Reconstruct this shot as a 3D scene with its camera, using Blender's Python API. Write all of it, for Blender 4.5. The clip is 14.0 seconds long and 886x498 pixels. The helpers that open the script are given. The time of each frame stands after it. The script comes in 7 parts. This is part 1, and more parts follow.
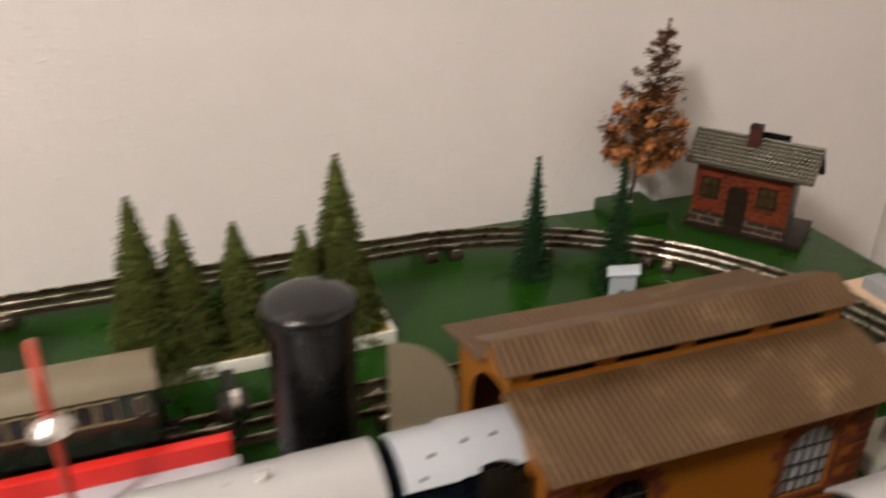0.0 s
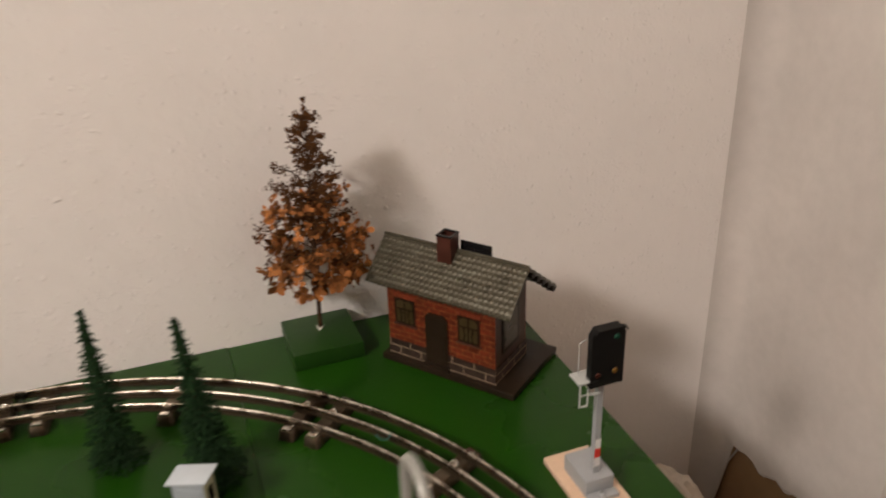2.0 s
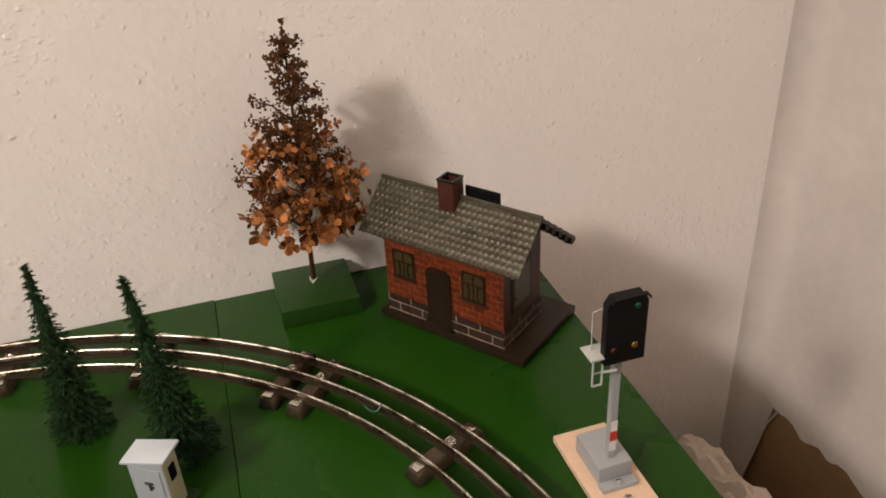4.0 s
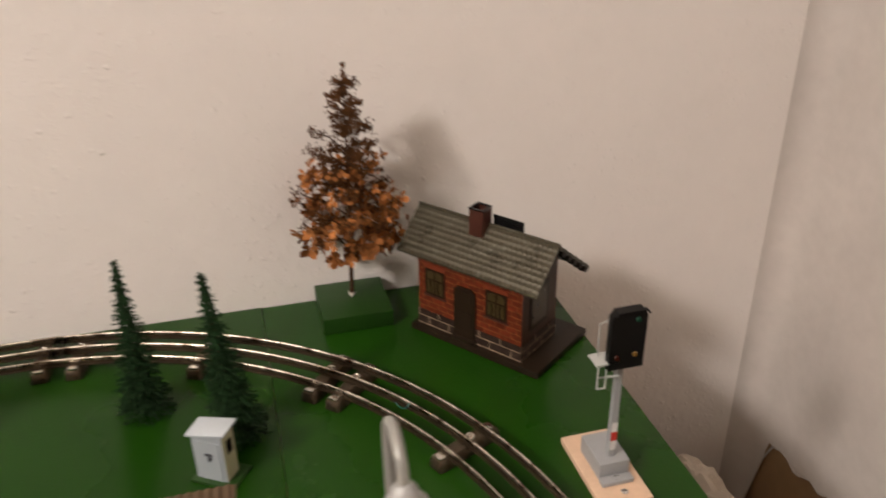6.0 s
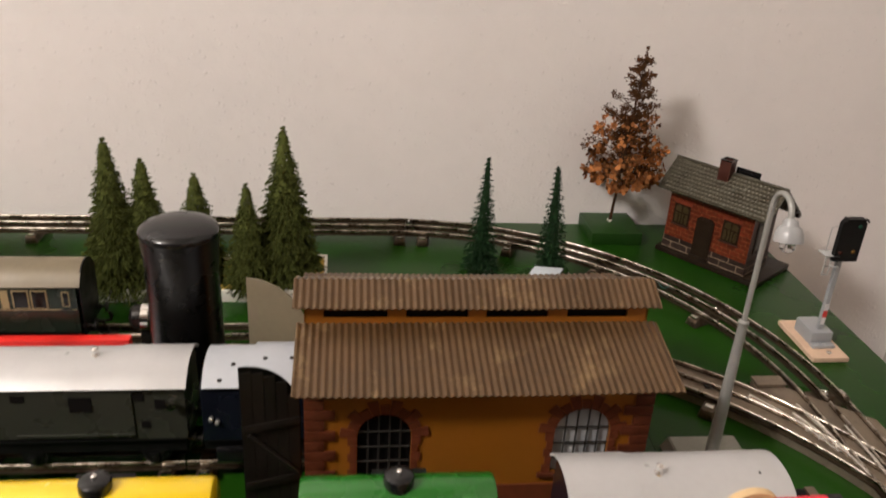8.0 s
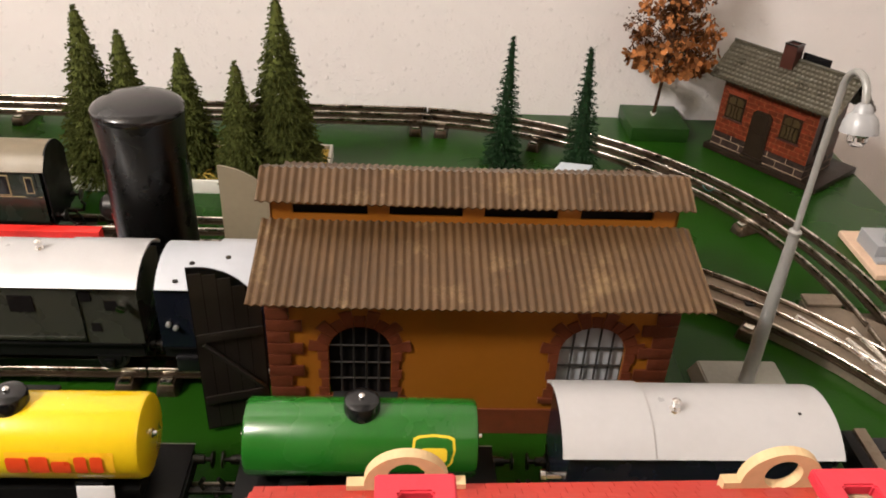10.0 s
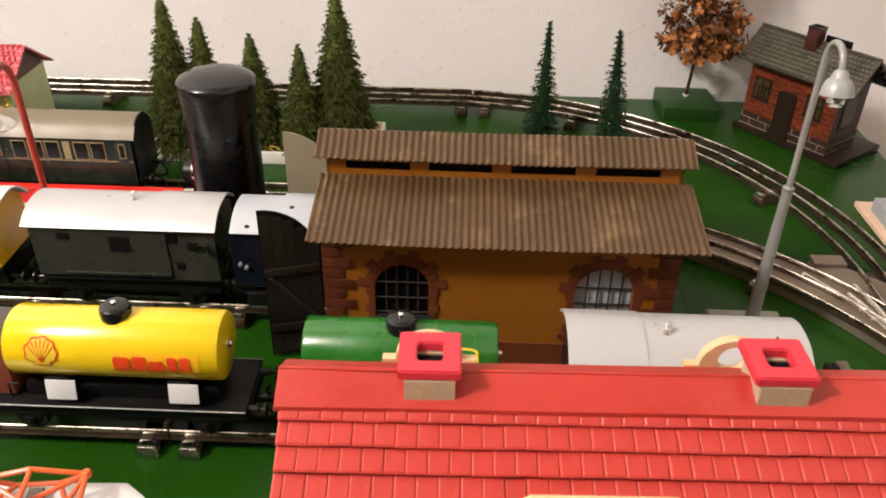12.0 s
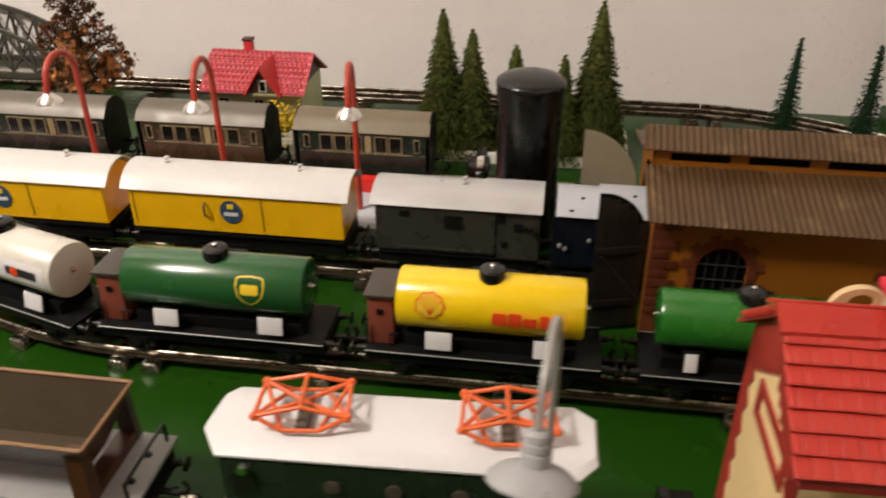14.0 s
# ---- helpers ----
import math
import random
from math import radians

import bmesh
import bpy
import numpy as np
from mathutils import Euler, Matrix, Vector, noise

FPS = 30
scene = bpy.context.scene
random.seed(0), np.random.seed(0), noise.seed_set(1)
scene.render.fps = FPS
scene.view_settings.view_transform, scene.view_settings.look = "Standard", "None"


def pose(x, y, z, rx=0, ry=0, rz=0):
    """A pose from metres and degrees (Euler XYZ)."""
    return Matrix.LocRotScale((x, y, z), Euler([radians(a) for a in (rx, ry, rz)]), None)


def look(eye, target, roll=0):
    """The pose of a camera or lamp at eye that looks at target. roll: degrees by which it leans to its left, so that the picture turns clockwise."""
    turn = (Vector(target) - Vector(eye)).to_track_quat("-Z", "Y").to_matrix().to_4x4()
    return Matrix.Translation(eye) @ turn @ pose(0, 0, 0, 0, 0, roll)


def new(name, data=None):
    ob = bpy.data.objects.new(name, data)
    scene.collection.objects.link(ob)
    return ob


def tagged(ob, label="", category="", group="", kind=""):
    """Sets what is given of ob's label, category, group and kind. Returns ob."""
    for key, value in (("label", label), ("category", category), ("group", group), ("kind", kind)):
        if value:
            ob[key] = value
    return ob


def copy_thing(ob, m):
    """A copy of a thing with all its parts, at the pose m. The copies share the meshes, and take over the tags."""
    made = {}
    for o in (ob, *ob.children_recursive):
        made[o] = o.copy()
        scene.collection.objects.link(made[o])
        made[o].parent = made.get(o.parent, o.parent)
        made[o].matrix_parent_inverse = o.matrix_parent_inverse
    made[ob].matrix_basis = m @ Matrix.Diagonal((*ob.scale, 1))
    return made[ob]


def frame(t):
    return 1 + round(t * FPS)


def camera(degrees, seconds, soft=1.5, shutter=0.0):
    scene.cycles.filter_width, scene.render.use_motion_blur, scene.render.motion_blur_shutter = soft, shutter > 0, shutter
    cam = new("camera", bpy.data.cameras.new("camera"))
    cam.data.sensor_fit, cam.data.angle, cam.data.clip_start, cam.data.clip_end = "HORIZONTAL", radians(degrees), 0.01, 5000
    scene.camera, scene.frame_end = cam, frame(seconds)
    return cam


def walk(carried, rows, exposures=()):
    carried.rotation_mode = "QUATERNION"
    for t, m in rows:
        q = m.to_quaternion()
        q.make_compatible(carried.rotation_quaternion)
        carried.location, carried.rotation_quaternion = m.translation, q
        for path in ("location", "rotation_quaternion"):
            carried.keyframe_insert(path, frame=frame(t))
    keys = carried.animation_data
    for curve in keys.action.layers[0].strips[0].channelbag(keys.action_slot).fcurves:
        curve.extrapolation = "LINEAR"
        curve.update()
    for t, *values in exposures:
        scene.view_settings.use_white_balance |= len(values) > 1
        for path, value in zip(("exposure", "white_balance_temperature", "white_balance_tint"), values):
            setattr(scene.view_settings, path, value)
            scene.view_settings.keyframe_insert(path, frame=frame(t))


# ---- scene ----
cam = camera(57.2, 14.0, 1.8, 0.5)
PATH = [
    (0, (0.039, 0.042, 0.404), (0.66, 1.711, -0.507), 0.7),
    (0.5, (0.206, 0.075, 0.407), (0.838, 1.75, -0.484), 0.2),
    (1, (0.273, 0.079, 0.407), (0.934, 1.758, -0.456), -0.1),
    (1.5, (0.333, 0.082, 0.418), (0.963, 1.78, -0.429), -1.6),
    (2, (0.455, 0.166, 0.401), (1.047, 1.859, -0.485), -2.2),
    (2.5, (0.501, 0.207, 0.385), (1.032, 1.885, -0.564), -3.3),
    (3, (0.505, 0.23, 0.37), (0.967, 1.883, -0.656), -4.2),
    (5.5, (0.503, 0.197, 0.383), (0.988, 1.856, -0.621), -1.8),
    (6, (0.475, 0.16, 0.396), (0.923, 1.872, -0.536), -0.9),
    (6.5, (0.392, 0.082, 0.422), (0.731, 1.859, -0.429), 0.1),
    (7, (0.293, -0.016, 0.416), (0.567, 1.788, -0.403), 1.4),
    (7.5, (0.242, -0.064, 0.418), (0.501, 1.739, -0.408), 2.5),
    (8, (0.235, -0.096, 0.407), (0.466, 1.693, -0.457), 3.5),
    (8.5, (0.261, -0.128, 0.406), (0.426, 1.638, -0.518), 3.6),
    (9, (0.272, -0.06, 0.377), (0.421, 1.649, -0.65), 4.1),
    (9.2, (0.274, -0.026, 0.365), (0.416, 1.663, -0.697), 3.9),
    (11.3, (0.288, -0.038, 0.37), (0.324, 1.63, -0.732), 2.5),
    (11.5, (0.289, -0.055, 0.378), (0.311, 1.609, -0.731), 2.3),
    (12, (0.295, -0.105, 0.38), (0.259, 1.57, -0.714), 1.2),
    (12.5, (0.305, -0.133, 0.385), (0.257, 1.584, -0.64), 1.1),
    (13, (0.279, -0.157, 0.388), (0.091, 1.567, -0.608), -0.2),
    (13.1, (0.268, -0.161, 0.391), (0.045, 1.557, -0.609), -0.5),
    (13.5, (0.215, -0.173, 0.388), (-0.053, 1.542, -0.607), -0.6),
    (13.6, (0.196, -0.181, 0.388), (-0.064, 1.53, -0.616), -0.3),
    (14, (0.135, -0.186, 0.38), (-0.123, 1.507, -0.653), -0.3),
]
walk(cam, [(t, look(eye, target, roll)) for t, eye, target, roll in PATH], [(0, -0.31, 6200, 8), (1, -0.15, 6250, 8), (2, -0.28, 6450, 9), (3, -0.20, 6500, 10), (5.5, -0.02, 6500, 10), (6, -0.16, 6450, 10), (7, -0.41, 6350, 10), (8, -0.28, 6150, 9), (9, 0.07, 6150, 9), (11.5, 0.23, 6150, 9), (12.5, 0.10, 6150, 9), (13, 0.02, 6150, 9), (14, -0.43, 6400, 9)])

# ---- world, light, exposure ----
world = bpy.data.worlds.new("room_dark")
scene.world = world
world.use_nodes = True
world.node_tree.nodes["Background"].inputs[0].default_value = (1.0, 0.9, 0.8, 1)
world.node_tree.nodes["Background"].inputs[1].default_value = 0.01
lamp = new("room_lamp", bpy.data.lights.new("room_lamp", "POINT"))
lamp.data.energy, lamp.data.color, lamp.data.shadow_soft_size = 218.0, (1.0, 0.893, 0.812), 0.15
lamp.location = (-1.28, -0.50, 1.66)


# ---- small builders ----
def part(name, bm, material, parent=None, label="", smooth=True, sharp=0.6):
    """Links a bmesh as one mesh object under a thing or a part."""
    if smooth:
        bm.normal_update()
        for fc in bm.faces:
            fc.smooth = True
        for ed in bm.edges:
            if len(ed.link_faces) == 2 and ed.calc_face_angle(3.0) > sharp:
                ed.smooth = False
    me = bpy.data.meshes.new(name)
    bm.to_mesh(me)
    bm.free()
    me.materials.append(material)
    ob = new(name, me)
    if parent is not None:
        ob.parent = parent
    if label:
        tagged(ob, label)
    return ob


def raw(name, verts, faces, material, parent=None, label="", smooth=False):
    me = bpy.data.meshes.new(name)
    me.from_pydata(verts, [], faces)
    if smooth:
        me.polygons.foreach_set("use_smooth", [True] * len(me.polygons))
    me.materials.append(material)
    ob = new(name, me)
    if parent is not None:
        ob.parent = parent
    if label:
        tagged(ob, label)
    return ob


def thing(name, label, category, m=None, group="", kind=""):
    ob = new(name)
    ob.empty_display_size = 0.02
    if m is not None:
        ob.matrix_basis = m
    return tagged(ob, label, category, group, kind)


def B():
    return bmesh.new()


def box(bm, x0, x1, y0, y1, z0, z1, bevel=0.0):
    vs = [bm.verts.new((x, y, z)) for x in (x0, x1) for y in (y0, y1) for z in (z0, z1)]
    fs = [(0, 1, 3, 2), (4, 6, 7, 5), (0, 4, 5, 1), (2, 3, 7, 6), (0, 2, 6, 4), (1, 5, 7, 3)]
    made = [bm.faces.new([vs[i] for i in f]) for f in fs]
    if bevel:
        es = {e for f in made for e in f.edges}
        bmesh.ops.bevel(bm, geom=list(es), offset=bevel, segments=2, affect="EDGES", profile=0.6)
    return bm


def cyl(bm, p0, p1, r0, r1=None, seg=20, caps=True):
    """A tapered rod between two points."""
    r1 = r0 if r1 is None else r1
    p0, p1 = Vector(p0), Vector(p1)
    d = (p1 - p0).normalized()
    u = d.orthogonal().normalized()
    v = d.cross(u)
    a, b = [], []
    for i in range(seg):
        w = 2 * math.pi * i / seg
        o = math.cos(w) * u + math.sin(w) * v
        a.append(bm.verts.new(p0 + r0 * o))
        b.append(bm.verts.new(p1 + r1 * o))
    for i in range(seg):
        j = (i + 1) % seg
        bm.faces.new((a[i], a[j], b[j], b[i]))
    if caps:
        bm.faces.new(a[::-1])
        bm.faces.new(b)
    return bm


def lathe(bm, profile, seg=32, axis="z", at=(0, 0, 0)):
    """A turned body: profile of (radius, height) along the axis."""
    rings = []
    for r, h in profile:
        ring = []
        n = 1 if r < 1e-6 else seg
        for i in range(n):
            w = 2 * math.pi * i / seg
            c = (r * math.cos(w), r * math.sin(w), h)
            if axis == "x":
                c = (c[2], c[0], c[1])
            elif axis == "y":
                c = (c[1], c[2], c[0])
            ring.append(bm.verts.new(Vector(c) + Vector(at)))
        rings.append(ring)
    for a, b in zip(rings, rings[1:]):
        if len(a) == 1 and len(b) == 1:
            continue
        for i in range(seg):
            j = (i + 1) % seg
            if len(a) == 1:
                bm.faces.new((a[0], b[j], b[i]))
            elif len(b) == 1:
                bm.faces.new((a[i], a[j], b[0]))
            else:
                bm.faces.new((a[i], a[j], b[j], b[i]))
    if len(rings[0]) > 1:
        bm.faces.new(rings[0][::-1])
    if len(rings[-1]) > 1:
        bm.faces.new(rings[-1])
    bmesh.ops.recalc_face_normals(bm, faces=bm.faces[:])
    return bm


def tube(bm, pts, r, seg=10):
    """A round bar along a line of points; r may be a list."""
    pts = [Vector(p) for p in pts]
    rs = r if isinstance(r, (list, tuple)) else [r] * len(pts)
    rings = []
    side = None
    for i, p in enumerate(pts):
        d = (pts[min(i + 1, len(pts) - 1)] - pts[max(i - 1, 0)]).normalized()
        side = d.orthogonal().normalized() if side is None else (side - side.dot(d) * d).normalized()
        v = d.cross(side)
        rings.append([bm.verts.new(p + rs[i] * (math.cos(2 * math.pi * k / seg) * side + math.sin(2 * math.pi * k / seg) * v)) for k in range(seg)])
    for a, b in zip(rings, rings[1:]):
        for i in range(seg):
            j = (i + 1) % seg
            bm.faces.new((a[i], a[j], b[j], b[i]))
    bm.faces.new(rings[0][::-1])
    bm.faces.new(rings[-1])
    return bm


def prism(bm, poly, axis, a, b):
    """A flat polygon pulled along an axis: poly in the two other axes, in the order of x, y, z."""
    def at(p, h):
        return {"x": (h, p[0], p[1]), "y": (p[0], h, p[1]), "z": (p[0], p[1], h)}[axis]
    lo = [bm.verts.new(at(p, a)) for p in poly]
    hi = [bm.verts.new(at(p, b)) for p in poly]
    bm.faces.new(lo[::-1])
    bm.faces.new(hi)
    n = len(poly)
    for i in range(n):
        j = (i + 1) % n
        bm.faces.new((lo[i], lo[j], hi[j], hi[i]))
    bmesh.ops.recalc_face_normals(bm, faces=bm.faces[:])
    return bm


def sheet(bm, f, nu, nv, thick):
    """A thin sheet with two skins: f(u, v) gives the place, u and v from 0 to 1; the back lies thick below."""
    top = [[bm.verts.new(f(i / nu, j / nv)) for j in range(nv + 1)] for i in range(nu + 1)]
    low = [[bm.verts.new(v.co - Vector((0, 0, thick))) for v in row] for row in top]
    for i in range(nu):
        for j in range(nv):
            bm.faces.new((top[i][j], top[i + 1][j], top[i + 1][j + 1], top[i][j + 1]))
            bm.faces.new((low[i][j], low[i][j + 1], low[i + 1][j + 1], low[i + 1][j]))
    for i in range(nu):
        for j in (0, nv):
            bm.faces.new((top[i][j], top[i + 1][j], low[i + 1][j], low[i][j]))
    for j in range(nv):
        for i in (0, nu):
            bm.faces.new((top[i][j], top[i][j + 1], low[i][j + 1], low[i][j]))
    bmesh.ops.recalc_face_normals(bm, faces=bm.faces[:])
    return bm


def hung(bm, f, nu, nv, thick):
    """A hanging cloth that faces -x and -y, with its back skin thick behind it."""
    front = [[bm.verts.new(f(i / nu, j / nv)) for j in range(nv + 1)] for i in range(nu + 1)]
    back = [[bm.verts.new(v.co + Vector((0.8 * thick, 0.6 * thick, 0))) for v in row] for row in front]
    for i in range(nu):
        for j in range(nv):
            bm.faces.new((front[i][j], front[i + 1][j], front[i + 1][j + 1], front[i][j + 1]))
            bm.faces.new((back[i][j], back[i][j + 1], back[i + 1][j + 1], back[i + 1][j]))
    for i in range(nu):
        for j in (0, nv):
            bm.faces.new((front[i][j], back[i][j], back[i + 1][j], front[i + 1][j]))
    for j in range(nv):
        for i in (0, nu):
            bm.faces.new((front[i][j], front[i][j + 1], back[i][j + 1], back[i][j]))
    bmesh.ops.recalc_face_normals(bm, faces=bm.faces[:])
    return bm


# ---- materials ----
def mat(name, col, rough=0.5, metal=0.0, var=0.15, scale=40.0, bump=0.0, bscale=400.0, wear=None, wear_amount=0.0, coat=0.0, rvar=0.1, island=0.0):
    """Principled paint or metal: two scales of noise in colour, roughness and relief; wear: a second colour in scattered patches."""
    m = bpy.data.materials.new(name)
    m.use_nodes = True
    nt = m.node_tree
    N, L = nt.nodes, nt.links
    p = N["Principled BSDF"]
    tc = N.new("ShaderNodeTexCoord")
    n1 = N.new("ShaderNodeTexNoise")
    n1.inputs["Scale"].default_value, n1.inputs["Detail"].default_value = scale, 5.0
    n2 = N.new("ShaderNodeTexNoise")
    n2.inputs["Scale"].default_value, n2.inputs["Detail"].default_value = scale * 7.3, 3.0
    L.new(tc.outputs["Object"], n1.inputs["Vector"])
    L.new(tc.outputs["Object"], n2.inputs["Vector"])
    add = N.new("ShaderNodeMath")
    add.operation = "MULTIPLY_ADD"
    L.new(n2.outputs["Fac"], add.inputs[0])
    add.inputs[1].default_value = 0.5
    L.new(n1.outputs["Fac"], add.inputs[2])
    ramp = N.new("ShaderNodeMapRange")
    L.new(add.outputs[0], ramp.inputs[0])
    ramp.inputs[1].default_value, ramp.inputs[2].default_value = 0.45, 1.05
    ramp.inputs[3].default_value, ramp.inputs[4].default_value = 1 - var, 1 + var
    mul = N.new("ShaderNodeVectorMath")
    mul.operation = "SCALE"
    mul.inputs[0].default_value = col
    L.new(ramp.outputs[0], mul.inputs["Scale"])
    out = mul.outputs[0]
    if island:
        oi = N.new("ShaderNodeNewGeometry")
        mr = N.new("ShaderNodeMapRange")
        L.new(oi.outputs["Random Per Island"], mr.inputs[0])
        mr.inputs[3].default_value, mr.inputs[4].default_value = 1 - island, 1 + island
        m2 = N.new("ShaderNodeVectorMath")
        m2.operation = "SCALE"
        L.new(out, m2.inputs[0])
        L.new(mr.outputs[0], m2.inputs["Scale"])
        out = m2.outputs[0]
    if wear is not None:
        n3 = N.new("ShaderNodeTexNoise")
        n3.inputs["Scale"].default_value, n3.inputs["Detail"].default_value, n3.inputs["Roughness"].default_value = scale * 1.7, 8.0, 0.7
        L.new(tc.outputs["Object"], n3.inputs["Vector"])
        mr = N.new("ShaderNodeMapRange")
        L.new(n3.outputs["Fac"], mr.inputs[0])
        mr.inputs[1].default_value, mr.inputs[2].default_value = 0.62 - 0.25 * wear_amount, 0.75 - 0.2 * wear_amount
        mx = N.new("ShaderNodeMix")
        mx.data_type = "RGBA"
        L.new(mr.outputs[0], mx.inputs["Factor"])
        L.new(out, mx.inputs["A"])
        mx.inputs["B"].default_value = (*wear, 1)
        out = mx.outputs["Result"]
    L.new(out, p.inputs["Base Color"])
    r = N.new("ShaderNodeMapRange")
    L.new(n1.outputs["Fac"], r.inputs[0])
    r.inputs[1].default_value, r.inputs[2].default_value = 0.3, 0.7
    r.inputs[3].default_value, r.inputs[4].default_value = max(0.03, rough - rvar), min(1.0, rough + rvar)
    L.new(r.outputs[0], p.inputs["Roughness"])
    p.inputs["Metallic"].default_value = metal
    if coat:
        p.inputs["Coat Weight"].default_value, p.inputs["Coat Roughness"].default_value = coat, 0.12
    if bump:
        nb = N.new("ShaderNodeTexNoise")
        nb.inputs["Scale"].default_value, nb.inputs["Detail"].default_value = bscale, 4.0
        L.new(tc.outputs["Object"], nb.inputs["Vector"])
        bp = N.new("ShaderNodeBump")
        bp.inputs["Strength"].default_value, bp.inputs["Distance"].default_value = 1.0, bump
        L.new(nb.outputs["Fac"], bp.inputs["Height"])
        L.new(bp.outputs[0], p.inputs["Normal"])
    return m


def plaster(name, col):
    """Roller-painted woodchip plaster: soft waves, and scattered raised crumbs."""
    m = mat(name, col, 0.85, var=0.035, scale=5.0)
    nt = m.node_tree
    N, L = nt.nodes, nt.links
    tc = N.new("ShaderNodeTexCoord")
    a = N.new("ShaderNodeTexNoise")
    a.inputs["Scale"].default_value, a.inputs["Detail"].default_value = 75.0, 6.0
    b = N.new("ShaderNodeTexVoronoi")
    b.inputs["Scale"].default_value = 165.0
    b.inputs["Randomness"].default_value = 1.0
    w = N.new("ShaderNodeTexNoise")
    w.inputs["Scale"].default_value = 90.0
    L.new(tc.outputs["Object"], w.inputs["Vector"])
    mixv = N.new("ShaderNodeVectorMath")
    mixv.operation = "MULTIPLY_ADD"
    L.new(w.outputs["Color"], mixv.inputs[0])
    mixv.inputs[1].default_value = (0.006, 0.006, 0.006)
    L.new(tc.outputs["Object"], mixv.inputs[2])
    L.new(mixv.outputs[0], b.inputs["Vector"])
    L.new(tc.outputs["Object"], a.inputs["Vector"])
    lump = N.new("ShaderNodeMapRange")
    L.new(b.outputs["Distance"], lump.inputs[0])
    lump.inputs[1].default_value, lump.inputs[2].default_value = 0.0, 0.42
    lump.inputs[3].default_value, lump.inputs[4].default_value = 1.0, 0.0
    pick = N.new("ShaderNodeMapRange")
    sp = N.new("ShaderNodeSeparateColor")
    L.new(b.outputs["Color"], sp.inputs[0])
    L.new(sp.outputs[0], pick.inputs[0])
    pick.inputs[1].default_value, pick.inputs[2].default_value = 0.57, 1.0
    mu = N.new("ShaderNodeMath")
    mu.operation = "MULTIPLY"
    L.new(lump.outputs[0], mu.inputs[0])
    L.new(pick.outputs[0], mu.inputs[1])
    ad = N.new("ShaderNodeMath")
    ad.operation = "MULTIPLY_ADD"
    L.new(a.outputs["Fac"], ad.inputs[0])
    ad.inputs[1].default_value = 1.3
    L.new(mu.outputs[0], ad.inputs[2])
    fine = N.new("ShaderNodeTexVoronoi")
    fine.inputs["Scale"].default_value = 300.0
    tilt = N.new("ShaderNodeMapping")
    tilt.inputs["Rotation"].default_value = (0.0, 0.9, 0.0)
    tilt.inputs["Scale"].default_value = (0.55, 1.0, 1.0)
    L.new(mixv.outputs[0], tilt.inputs["Vector"])
    L.new(tilt.outputs[0], fine.inputs["Vector"])
    fl = N.new("ShaderNodeMapRange")
    L.new(fine.outputs["Distance"], fl.inputs[0])
    fl.inputs[1].default_value, fl.inputs[2].default_value = 0.0, 0.45
    fl.inputs[3].default_value, fl.inputs[4].default_value = 0.55, 0.0
    patch = N.new("ShaderNodeTexNoise")
    patch.inputs["Scale"].default_value, patch.inputs["Detail"].default_value = 16.0, 4.0
    L.new(tc.outputs["Object"], patch.inputs["Vector"])
    pr = N.new("ShaderNodeMapRange")
    L.new(patch.outputs["Fac"], pr.inputs[0])
    pr.inputs[1].default_value, pr.inputs[2].default_value = 0.48, 0.66
    fm = N.new("ShaderNodeMath")
    fm.operation = "MULTIPLY_ADD"
    L.new(fl.outputs[0], fm.inputs[0])
    L.new(pr.outputs[0], fm.inputs[1])
    L.new(ad.outputs[0], fm.inputs[2])
    bp = N.new("ShaderNodeBump")
    bp.inputs["Strength"].default_value, bp.inputs["Distance"].default_value = 0.90, 0.0009
    L.new(fm.outputs[0], bp.inputs["Height"])
    L.new(bp.outputs[0], N["Principled BSDF"].inputs["Normal"])
    return m


